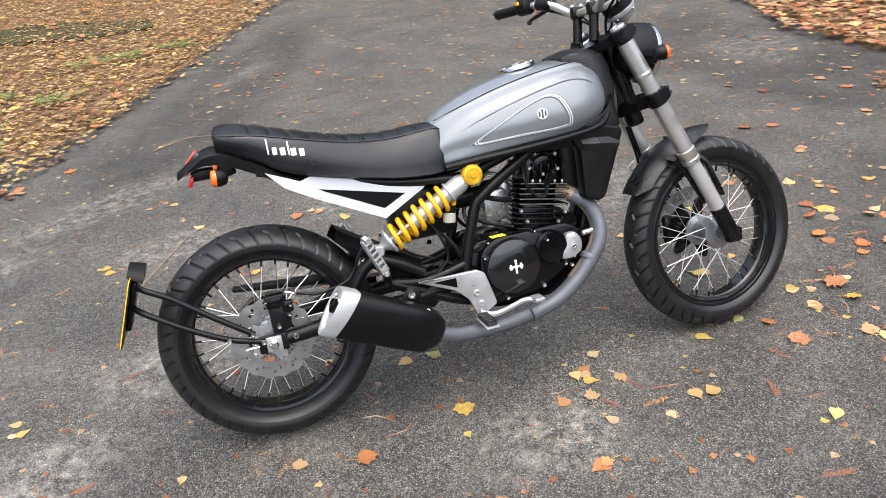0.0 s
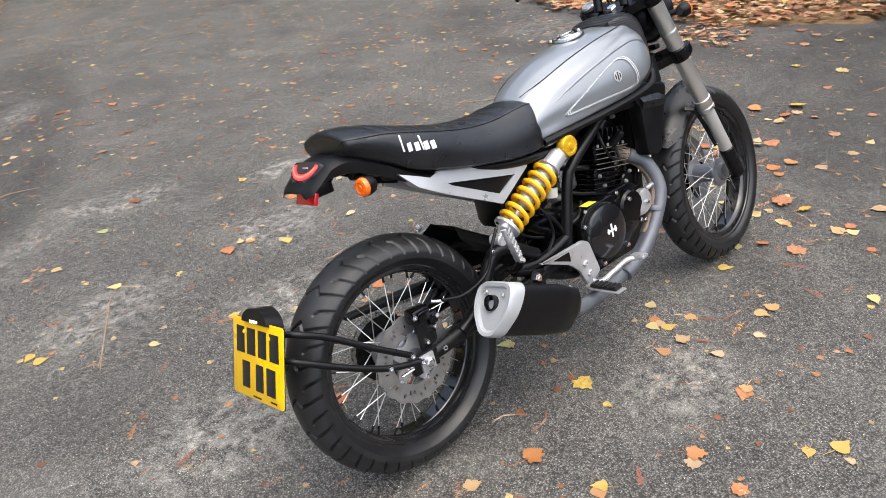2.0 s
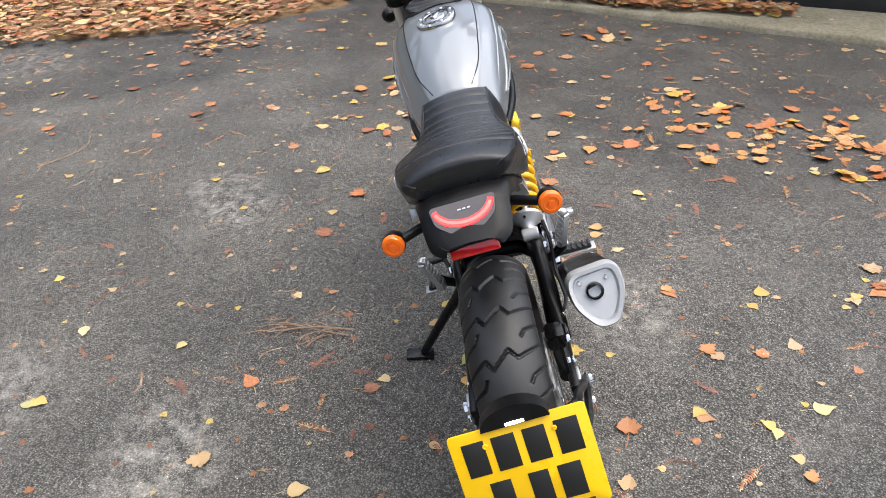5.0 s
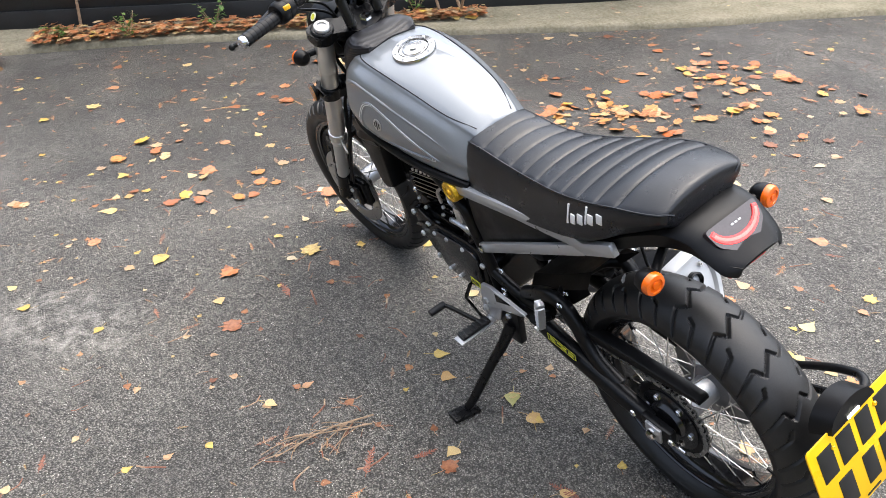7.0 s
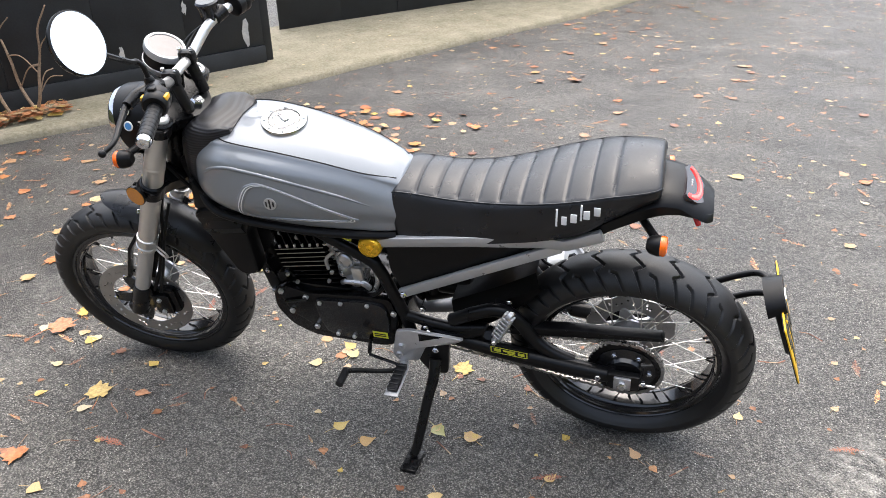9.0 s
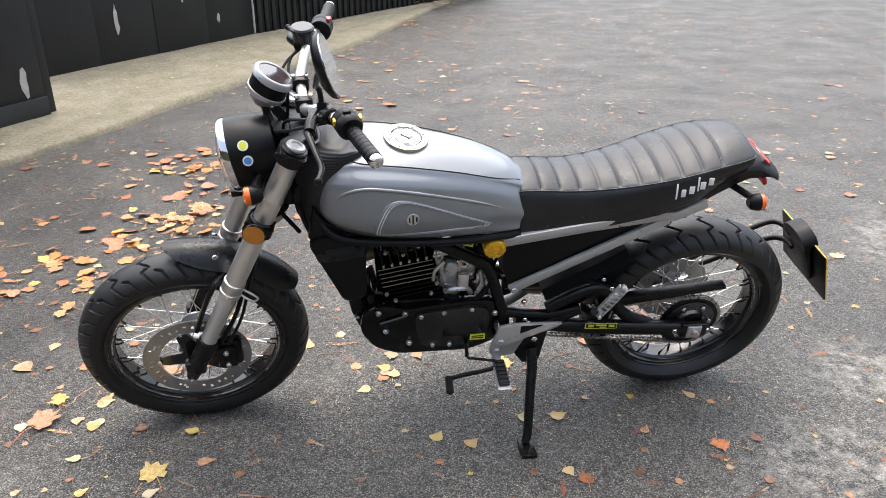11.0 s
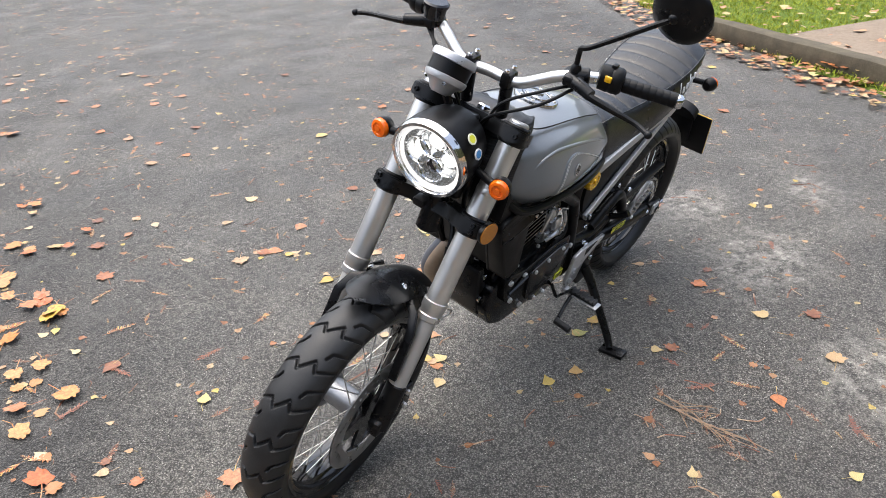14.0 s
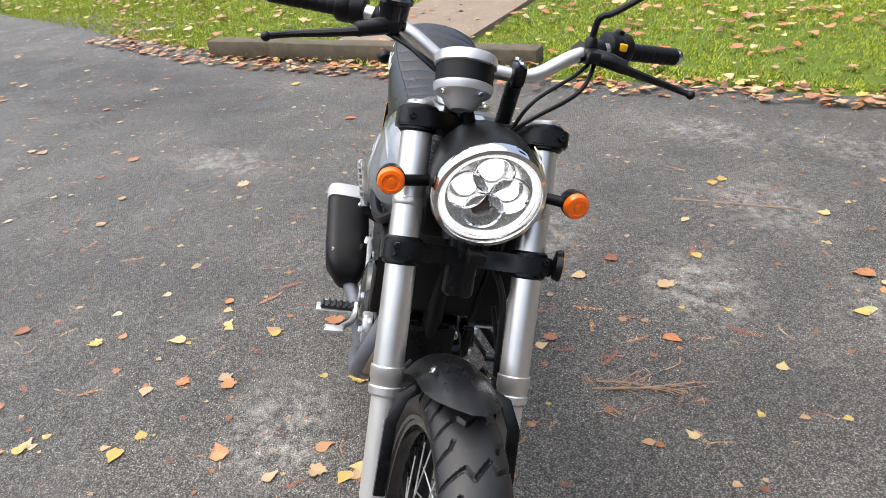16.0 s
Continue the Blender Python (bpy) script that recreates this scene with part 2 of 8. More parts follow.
M = {
    "tarmac": tarmac_material(),
    "rubber": rubber_material(),
    "tread": worn("dusty_worn_tread", (0.015, 0.015, 0.0155), 0.48, 0, 0.45, 0.45, 26, 300, 0.35),
    "cap": worn("polished_filler_cap", (0.5, 0.5, 0.5), 0.22, 1.0, 0.5, 0.1, 40, 300, 0.03),
    "fender": worn("satin_black_fender", (0.02, 0.021, 0.024), 0.3, 0, 0.7, 0.2, 14, 500, 0.06),
    "cap_paint": worn("satin_silver_cap", (0.42, 0.43, 0.44), 0.36, 0.25, 0.5, 0.06, 25, 500, 0.05),
    "disc": worn("dull_steel_disc", (0.38, 0.375, 0.37), 0.34, 0.85, 0.5, 0.15, 30, 400, 0.06),
    "hub": worn("grey_cast_hub", (0.3, 0.31, 0.33), 0.34, 0.75, 0.5, 0.15, 30, 400, 0.06),
    "carb": worn("dull_cast_alloy", (0.5, 0.5, 0.5), 0.3, 0.8, 0.5, 0.25, 60, 500, 0.12),
    "chain": worn("oiled_chain_steel", (0.34, 0.33, 0.31), 0.3, 0.8, 0.5, 0.3, 60, 400, 0.1),
    "badge": base("grey_badge", (0.5, 0.5, 0.5), 0.4, 0.6),
    "bowl": worn("silvered_lamp_bowl", (0.5, 0.51, 0.52), 0.25, 0.85, 0.5, 0.05, 90, 400, 0.3),
    "gloss_black": worn("gloss_black_paint", (0.008, 0.008, 0.009), 0.16, 0, 0.5, 0.2, 12, 200, 0.02, 0.3),
    "satin_black": worn("satin_black_paint", (0.005, 0.005, 0.0055), 0.3, 0, 0.28, 0.25, 25, 500, 0.06),
    "matt_black": worn("matt_black_plastic", (0.0045, 0.0045, 0.005), 0.38, 0, 0.22, 0.2, 20, 700, 0.12),
    "engine_black": worn("engine_black_enamel", (0.003, 0.003, 0.0034), 0.17, 0, 0.3, 0.3, 40, 350, 0.1),
    "frame_black": worn("frame_black_powder_coat", (0.0045, 0.0045, 0.005), 0.34, 0, 0.25, 0.2, 30, 900, 0.15),
    "alloy": worn("cast_alloy", (0.52, 0.52, 0.525), 0.34, 0.65, 0.5, 0.14, 40, 600, 0.1),
    "alloy_paint": worn("silver_painted_alloy", (0.47, 0.475, 0.485), 0.34, 0.5, 0.5, 0.06, 20, 900, 0.06),
    "steel": worn("brushed_steel", (0.72, 0.705, 0.68), 0.33, 0.88, 0.5, 0.03, 8, 300, 0.0),
    "chrome": worn("chrome", (0.75, 0.75, 0.76), 0.08, 1.0, 0.5, 0.05, 20, 100, 0.01),
    "slider": worn("grey_anodised_fork_leg", (0.58, 0.57, 0.55), 0.4, 0.6, 0.5, 0.04, 10, 400, 0.0),
    "pipe": worn("bead_blasted_exhaust_steel", (0.12, 0.127, 0.145), 0.5, 0.3, 0.5, 0.2, 22, 500, 0.1),
    "pipe_rust": worn("heat_browned_exhaust_steel", (0.34, 0.26, 0.19), 0.5, 0.35, 0.5, 0.25, 30, 500, 0.12),
    "yellow": worn("yellow_spring_paint", (0.8, 0.42, 0.012), 0.3, 0, 0.5, 0.1, 25, 300, 0.03, 0.2),
    "gold": worn("gold_anodised_cap", (0.85, 0.5, 0.03), 0.28, 0.55, 0.5, 0.1, 25, 300, 0.03),
    "amber": worn("amber_lens", (0.85, 0.145, 0.008), 0.12, 0, 0.5, 0.1, 60, 500, 0.1, 0.4),
    "reflector": worn("orange_reflector_lens", (0.55, 0.2, 0.015), 0.15, 0, 0.5, 0.2, 300, 900, 0.4, 0.3),
    "red": worn("red_lens", (0.6, 0.012, 0.02), 0.12, 0, 0.5, 0.15, 60, 500, 0.1, 0.4),
    "smoke": worn("smoked_lens", (0.045, 0.035, 0.038), 0.1, 0, 0.5, 0.2, 60, 300, 0.02, 0.5),
    "plate": worn("yellow_number_plate", (0.85, 0.5, 0.005), 0.3, 0, 0.5, 0.04, 8, 300, 0.02),
    "ink": base("black_plate_ink", (0.012, 0.012, 0.012), 0.4),
    "stripe": base("pale_grey_pinstripe", (0.7, 0.71, 0.72), 0.4),
    "white_print": base("white_print", (0.8, 0.8, 0.8), 0.5),
    "yellow_print": base("yellow_print", (0.7, 0.7, 0.05), 0.5),
    "blue_print": base("blue_print", (0.08, 0.3, 0.65), 0.5),
    "sticker": base("cream_sticker", (0.75, 0.76, 0.6), 0.5),
    "concrete": soil_material("weathered_concrete", ((0.25, (0.08, 0.075, 0.045)), (0.45, (0.2, 0.18, 0.125)), (0.6, (0.28, 0.25, 0.185)), (0.8, (0.38, 0.345, 0.27))), 5),
    "slab": soil_material("damp_paving_concrete", ((0.25, (0.16, 0.125, 0.09)), (0.5, (0.24, 0.19, 0.145)), (0.8, (0.3, 0.25, 0.19))), 3),
    "moss_slab": soil_material("mossy_stone", ((0.25, (0.035, 0.034, 0.012)), (0.5, (0.07, 0.065, 0.03)), (0.8, (0.12, 0.09, 0.05))), 6),
    "litter_soil": soil_material("leaf_mould_soil", ((0.3, (0.07, 0.04, 0.02)), (0.5, (0.2, 0.12, 0.06)), (0.7, (0.38, 0.25, 0.13))), 16),
    # for the unseen ring that keeps low sky out of reflections
    "sky_block": soil_material("unseen_sky_block", ((0.3, (0.02, 0.025, 0.012)), (0.55, (0.05, 0.055, 0.025)), (0.8, (0.09, 0.07, 0.03))), 1.5),
    "turf": soil_material("turf_soil", ((0.3, (0.05, 0.07, 0.012)), (0.55, (0.11, 0.16, 0.022)), (0.8, (0.17, 0.2, 0.045))), 9),
    "fence": worn("black_stained_fence_boards", (0.016, 0.0172, 0.0185), 0.5, 0, 0.4, 0.4, 5, 90, 0.4),
    "bare_wood": worn("bare_weathered_wood", (0.42, 0.4, 0.37), 0.8, 0, 0.3, 0.25, 40, 200, 0.5),
    "sleeper": worn("weathered_timber_sleeper", (0.095, 0.08, 0.055), 0.85, 0, 0.3, 0.5, 9, 120, 0.9),
    "bark": worn("grey_green_bark", (0.2, 0.19, 0.14), 0.9, 0, 0.2, 0.4, 12, 60, 0.9),
    "twig": worn("dry_twig", (0.3, 0.21, 0.14), 0.8, 0, 0.3, 0.4, 60, 300, 0.4),
    "green": leaf_material("green_weed", ((0.0, (0.06, 0.14, 0.02)), (1.0, (0.13, 0.25, 0.04))), 0.5, "island"),
    "grass": leaf_material("grass_blade", ((0.0, (0.27, 0.38, 0.02)), (0.55, (0.46, 0.56, 0.04)), (1.0, (0.58, 0.58, 0.1))), 0.5, "island"),
    "litter": leaf_material("leaf_litter", ((0.0, (0.2, 0.08, 0.04)), (0.22, (0.42, 0.16, 0.06)), (0.4, (0.5, 0.28, 0.15)), (0.55, (0.52, 0.17, 0.045)), (0.7, (0.42, 0.28, 0.16)), (0.84, (0.6, 0.47, 0.27)), (1.0, (0.58, 0.42, 0.08))), 0.42, "island"),
    "fresh": leaf_material("fresh_orange_leaf", ((0.0, (0.45, 0.1, 0.03)), (0.2, (0.62, 0.22, 0.05)), (0.4, (0.6, 0.34, 0.12)), (0.55, (0.42, 0.13, 0.05)), (0.7, (0.6, 0.45, 0.22)), (0.85, (0.6, 0.24, 0.06)), (1.0, (0.62, 0.44, 0.08))), 0.42, "island"),
    "carpet": leaf_material("leaf_carpet", ((0.0, (0.1, 0.05, 0.025)), (0.25, (0.24, 0.13, 0.06)), (0.5, (0.38, 0.24, 0.12)), (0.66, (0.5, 0.34, 0.16)), (0.8, (0.6, 0.44, 0.2)), (0.92, (0.62, 0.38, 0.06)), (1.0, (0.42, 0.38, 0.08))), 0.5, "island"),
    "needles": leaf_material("dry_needles", ((0.0, (0.12, 0.05, 0.03)), (0.4, (0.3, 0.12, 0.07)), (0.7, (0.36, 0.22, 0.14)), (1.0, (0.5, 0.42, 0.3))), 0.5, "island"),
    "weed": leaf_material("green_weed_leaf", ((0.0, (0.14, 0.24, 0.05)), (1.0, (0.3, 0.4, 0.12))), 0.5, "island"),
    "scrap": leaf_material("small_leaf_scraps", ((0.0, (0.16, 0.06, 0.03)), (0.4, (0.4, 0.17, 0.06)), (0.75, (0.5, 0.4, 0.24)), (1.0, (0.55, 0.42, 0.08))), 0.42, "island"),
    "leaf_yellow": leaf_material("yellow_leaf", ((0.0, (0.52, 0.36, 0.08)), (0.35, (0.6, 0.48, 0.15)), (0.65, (0.54, 0.5, 0.27)), (1.0, (0.4, 0.41, 0.16)))),
    "leaf_orange": leaf_material("orange_leaf", ((0.0, (0.36, 0.13, 0.06)), (0.3, (0.52, 0.25, 0.08)), (0.6, (0.52, 0.36, 0.17)), (1.0, (0.42, 0.3, 0.19)))),
    "leaf_pale": leaf_material("pale_leaf", ((0.0, (0.5, 0.33, 0.13)), (0.4, (0.62, 0.5, 0.25)), (0.7, (0.6, 0.53, 0.36)), (1.0, (0.46, 0.24, 0.11)))),
    "leaf_sprig": leaf_material("rust_sprig", ((0.0, (0.3, 0.1, 0.06)), (0.6, (0.4, 0.16, 0.09)), (1.0, (0.26, 0.1, 0.07)))),
}


def tank_material():
    m = base("silver_grey_metallic_paint", (0.3, 0.315, 0.335), 0.34, 0.22, 0.5, 1.0)
    m.node_tree.nodes["Principled BSDF"].inputs["Coat Roughness"].default_value = 0.04
    flake = noise_node(m, 1500, 1)
    soft = noise_node(m, 6, 3)
    c = ramp(m, flake, ((0.3, (0.15, 0.163, 0.178)), (0.7, (0.23, 0.248, 0.268))))
    plug(m, mix(m, 0.25, c, ramp(m, soft, ((0.3, (0.165, 0.178, 0.193)), (0.7, (0.225, 0.24, 0.26))))), "Base Color")
    plug(m, ramp(m, soft, ((0.3, (0.29,) * 3), (0.7, (0.36,) * 3))), "Roughness")
    return m


def vinyl_material():
    m = base("black_seat_vinyl", (0.014, 0.0145, 0.017), 0.36, 0, 0.5)
    nt = m.node_tree
    tc = nt.nodes.new("ShaderNodeTexCoord")
    v = nt.nodes.new("ShaderNodeTexVoronoi")
    v.inputs["Scale"].default_value = 700
    nt.links.new(tc.outputs["Object"], v.inputs["Vector"])
    plug(m, ramp(m, noise_node(m, 9, 4), ((0.3, (0.006, 0.0064, 0.008)), (0.7, (0.013, 0.0138, 0.017)))), "Base Color")
    plug(m, ramp(m, noise_node(m, 25, 4), ((0.3, (0.25,) * 3), (0.7, (0.38,) * 3))), "Roughness")
    bump(m, v.outputs["Distance"], 0.25, 0.0008)
    return m


def carbon_material():
    m = base("ribbed_black_rubber", (0.02, 0.02, 0.022), 0.42, 0, 0.4)
    nt = m.node_tree
    tc = nt.nodes.new("ShaderNodeTexCoord")
    c = nt.nodes.new("ShaderNodeTexWave")
    c.bands_direction = "Z"
    c.inputs["Scale"].default_value, c.inputs["Distortion"].default_value = 50, 0.3
    nt.links.new(tc.outputs["Object"], c.inputs["Vector"])
    plug(m, ramp(m, c.outputs["Fac"], ((0.2, (0.006, 0.006, 0.007)), (0.8, (0.022, 0.022, 0.025)))), "Base Color")
    bump(m, c.outputs["Fac"], 0.5, 0.0012)
    return m


def glow_material(name, colour, strength):
    m = base(name, colour, 0.2)
    b = m.node_tree.nodes["Principled BSDF"]
    b.inputs["Emission Color"].default_value = (*colour, 1)
    b.inputs["Emission Strength"].default_value = strength
    return m


def glass_material():
    m = base("clear_lens", (1, 1, 1), 0.02, 0, 0.5)
    b = m.node_tree.nodes["Principled BSDF"]
    b.inputs["Transmission Weight"].default_value = 1.0
    b.inputs["IOR"].default_value = 1.12
    return m


M["tank"], M["vinyl"], M["carbon"], M["glass"] = tank_material(), vinyl_material(), carbon_material(), glass_material()
bowl_glow = M["bowl"].node_tree.nodes["Principled BSDF"]  # own faint emission, standing in for LED light scattered on the bowl
bowl_glow.inputs["Emission Color"].default_value, bowl_glow.inputs["Emission Strength"].default_value = (1.0, 0.98, 0.95, 1), 0.03
M["led"] = glow_material("lit_headlamp_led", (1.0, 0.98, 0.94), 1.1)
M["led_ring"] = glow_material("lit_headlamp_ring", (1.0, 0.98, 0.95), 0.35)
M["tail_glow"] = glow_material("lit_tail_lamp", (1.0, 0.03, 0.03), 1.3)
M["tail_core"] = glow_material("tail_lamp_core", (1.0, 0.16, 0.14), 0.35)
M["plate_glow"] = glow_material("lit_plate_lamp", (1.0, 0.95, 0.85), 5.0)
M["mirror"] = base("mirror_glass", (0.9, 0.9, 0.9), 0.01, 1.0)


# ---- mesh helpers ----
def spline(points, n):
    """n points along a smooth curve through the given ones."""
    P = [np.array(p, float) for p in points]
    P = [2 * P[0] - P[1]] + P + [2 * P[-1] - P[-2]]
    out, segs = [], len(P) - 3
    for k in range(n):
        s = k / (n - 1) * segs
        i = min(int(s), segs - 1)
        u = s - i
        a, b, c, d = P[i:i + 4]
        out.append(0.5 * (2 * b + (c - a) * u + (2 * a - 5 * b + 4 * c - d) * u * u + (3 * b - a - 3 * c + d) * u ** 3))
    return out


def grid_mesh(bm, rings, closed=True, caps=True):
    rows = [[bm.verts.new(tuple(p)) for p in ring] for ring in rings]
    n = len(rows[0])
    for a, b in zip(rows, rows[1:]):
        for i in range(n if closed else n - 1):
            j = (i + 1) % n
            bm.faces.new((a[i], a[j], b[j], b[i]))
    if caps and closed:
        bm.faces.new(rows[0][::-1])
        bm.faces.new(rows[-1])
    return rows


def tube(points, r, n=None, seg=10, smooth=True, bm=None, caps=True, close=False):
    """A round bar along points; r is one radius or one for each sample."""
    bm = bm or bmesh.new()
    pts = spline(points, n or max(2, 5 * (len(points) - 1) + 1)) if smooth and len(points) > 2 else [np.array(p, float) for p in points]
    rs = r if isinstance(r, (list, tuple)) else [r] * len(pts)
    if len(rs) != len(pts):
        rs = list(np.interp(np.linspace(0, 1, len(pts)), np.linspace(0, 1, len(rs)), rs))
    t0 = pts[1] - pts[0]
    side = np.cross(t0, (0.1, 0.3, 0.95))
    if np.linalg.norm(side) < 1e-6:
        side = np.cross(t0, (1, 0, 0))
    rings = []
    for i, p in enumerate(pts):
        t = pts[min(i + 1, len(pts) - 1)] - pts[max(i - 1, 0)]
        t = t / (np.linalg.norm(t) + 1e-12)
        side = side - t * (side @ t)
        side = side / (np.linalg.norm(side) + 1e-12)
        up = np.cross(t, side)
        rings.append([p + rs[i] * (side * math.cos(a) + up * math.sin(a)) for a in np.linspace(0, 2 * math.pi, seg, endpoint=False)])
    grid_mesh(bm, rings, True, caps)
    return bm


def lathe(profile, seg=32, bm=None, m=None, caps=True):
    """Turns a profile of (radius, height) about z."""
    bm = bm or bmesh.new()
    start = len(bm.verts)
    rings = [[(r * math.cos(a), r * math.sin(a), h) for a in np.linspace(0, 2 * math.pi, seg, endpoint=False)] for r, h in profile]
    rows = grid_mesh(bm, rings, True, caps)
    if m is not None:
        bmesh.ops.transform(bm, matrix=m, verts=[v for row in rows for v in row])
    return bm


def along(p, d):
    """A frame at p whose z points along d."""
    return Matrix.Translation(Vector(p)) @ Vector(d).to_track_quat("Z", "Y").to_matrix().to_4x4()


def rod(p, q, r, seg=12, bm=None, chamfer=0.0):
    d = Vector(q) - Vector(p)
    h = d.length
    c = chamfer or min(r, h / 2) * 0.15
    return lathe([(r - c, 0), (r, c), (r, h - c), (r - c, h)], seg, bm, along(p, d))


def box(c, s, bevel=0.003, m=None, bm=None):
    bm = bm or bmesh.new()
    r = bmesh.ops.create_cube(bm, size=1)
    vs = r["verts"]
    bmesh.ops.transform(bm, matrix=Matrix.Translation(Vector(c)) @ Matrix.Diagonal((*s, 1)), verts=vs)
    if bevel:
        es = list({e for v in vs for e in v.link_edges})
        g = bmesh.ops.bevel(bm, geom=es, offset=min(bevel, min(s) * 0.4), segments=2, affect="EDGES", profile=0.5)
        vs = list({v for f in g["faces"] for v in f.verts} | {v for v in vs if v.is_valid})
    if m is not None:
        bmesh.ops.transform(bm, matrix=m, verts=vs)
    return bm


def prism(outline, y0, y1, bevel=0.002, bm=None):
    """A plate: an outline in x, z from y0 to y1."""
    bm = bm or bmesh.new()
    a = [bm.verts.new((x, y0, z)) for x, z in outline]
    b = [bm.verts.new((x, y1, z)) for x, z in outline]
    n = len(a)
    fs = [bm.faces.new(a), bm.faces.new(b[::-1])]
    for i in range(n):
        j = (i + 1) % n
        fs.append(bm.faces.new((a[i], b[i], b[j], a[j])))
    bmesh.ops.recalc_face_normals(bm, faces=fs)
    if bevel:
        bmesh.ops.bevel(bm, geom=list({e for f in fs for e in f.edges}), offset=bevel, segments=2, affect="EDGES", profile=0.5)
    return bm


def rounded(outline, r=0.01, k=4):
    """The outline with its corners rounded."""
    out, n = [], len(outline)
    for i in range(n):
        p, c, q = (Vector(outline[j % n]) for j in (i - 1, i, i + 1))
        d1, d2 = (p - c), (q - c)
        rr = min(r, d1.length * 0.45, d2.length * 0.45)
        a, b = c + d1.normalized() * rr, c + d2.normalized() * rr
        for s in np.linspace(0, 1, k + 1):
            out.append(tuple(a * (1 - s) ** 2 + c * 2 * s * (1 - s) + b * s * s))
    return out


def finish(bm, name, material, sharp=35):
    bmesh.ops.recalc_face_normals(bm, faces=bm.faces)
    me = bpy.data.meshes.new(name)
    bm.to_mesh(me)
    bm.free()
    me.materials.append(material)
    me.shade_smooth()
    me.set_sharp_from_angle(angle=radians(sharp))
    return me


def part(name, bm, material, parent=None, label="", sharp=35):
    """Links a bmesh as one mesh object under a thing or a part."""
    ob = new(name, finish(bm, name, material if not isinstance(material, str) else M[material], sharp))
    if parent is not None:
        ob.parent = parent
    return tagged(ob, label)


def thing(name, label, category, m=None, group="", kind=""):
    ob = new(name)
    ob.empty_display_size = 0.1
    if m is not None:
        ob.matrix_world = m
    return tagged(ob, label, category, group, kind)


def flat_bar(points, w, t):
    """A bent flat bar along points, w wide in the wheel's plane and t thick across it."""
    bm = bmesh.new()
    P = [Vector(p) for p in points]
    rings = []
    for i, p in enumerate(P):
        way = (P[min(i + 1, len(P) - 1)] - P[max(i - 1, 0)]).normalized()
        up = Vector((0, 1, 0)).cross(way).normalized()
        out = way.cross(up)
        rings.append([p + up * (w / 2 * a) + out * (t / 2 * b) for a, b in ((-1, -0.6), (-0.8, -1), (0.8, -1), (1, -0.6), (1, 0.6), (0.8, 1), (-0.8, 1), (-1, 0.6))])
    grid_mesh(bm, rings)
    return bm


def bolt(p, d, r=0.007, h=0.006, bm=None):
    return lathe([(r, 0), (r, h * 0.7), (r * 0.8, h), (r * 0.45, h), (r * 0.4, h * 0.5)], 6, bm, along(p, d))


# ---- ground: one sheet of tarmac to the horizon ----
def ground_sheet():
    bm = bmesh.new()
    xs = [-400, -60, -12] + list(np.linspace(-8, 8, 49)) + [12, 60, 400]
    rows = [[bm.verts.new((x, y, 0)) for x in xs] for y in xs]
    for a, b in zip(rows, rows[1:]):
        for i in range(len(xs) - 1):
            bm.faces.new((a[i], a[i + 1], b[i + 1], b[i]))
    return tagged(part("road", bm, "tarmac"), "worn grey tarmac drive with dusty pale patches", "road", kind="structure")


ground_sheet()


def backdrop():
    """Unseen ring added to block low sky: tall on the woodland side, low on the open side."""
    bm = bmesh.new()
    rings = []
    n = 120
    for z in (0.0, 0.5, 1.0):
        ring = []
        for i in range(n):
            t = 2 * math.pi * i / n
            h = 5.2 + 3.8 * math.sin(t + 0.25) + 1.6 * noise.noise(Vector((math.cos(t) * 4, math.sin(t) * 4, 1))) + 0.9 * noise.noise(Vector((math.cos(t) * 14, math.sin(t) * 14, 2)))
            r = 21 + 1.2 * noise.noise(Vector((math.cos(t) * 6, math.sin(t) * 6, z * 3)))
            ring.append((r * math.cos(t), r * math.sin(t), z * max(1.6, h) - 0.05))
        rings.append(ring)
    grid_mesh(bm, rings, True, False)
    tagged(part("backdrop", bm, "sky_block", sharp=80), "unseen dark ring round the drive, added to block the low sky", "backdrop", kind="structure")


backdrop()


def flat(name, outline, z, material, label, category, thick=0.06, rough=0.012, cell=0.25):
    """A low uneven bed over an outline, with a soft uneven rim."""
    pts = [Vector((*p, 0)) for p in outline]
    lo = [min(p[i] for p in pts) for i in (0, 1)]
    hi = [max(p[i] for p in pts) for i in (0, 1)]
    bm = bmesh.new()
    top = [bm.verts.new((p.x, p.y, z)) for p in pts]
    bm.faces.new(top)
    bmesh.ops.triangulate(bm, faces=bm.faces)
    bmesh.ops.subdivide_edges(bm, edges=bm.edges, cuts=6, use_grid_fill=True)
    for v in bm.verts:
        v.co.z += rough * noise.noise(v.co * 1.7) + rough * 0.6 * noise.noise(v.co * 6)
        if v.is_boundary:
            v.co += Vector((noise.noise(v.co * 3), noise.noise(v.co * 3 + Vector((9, 3, 1))), 0)) * rough * 2
            v.co.z = -0.01
    return tagged(part(name, bm, material, sharp=80), label, category, kind="structure")


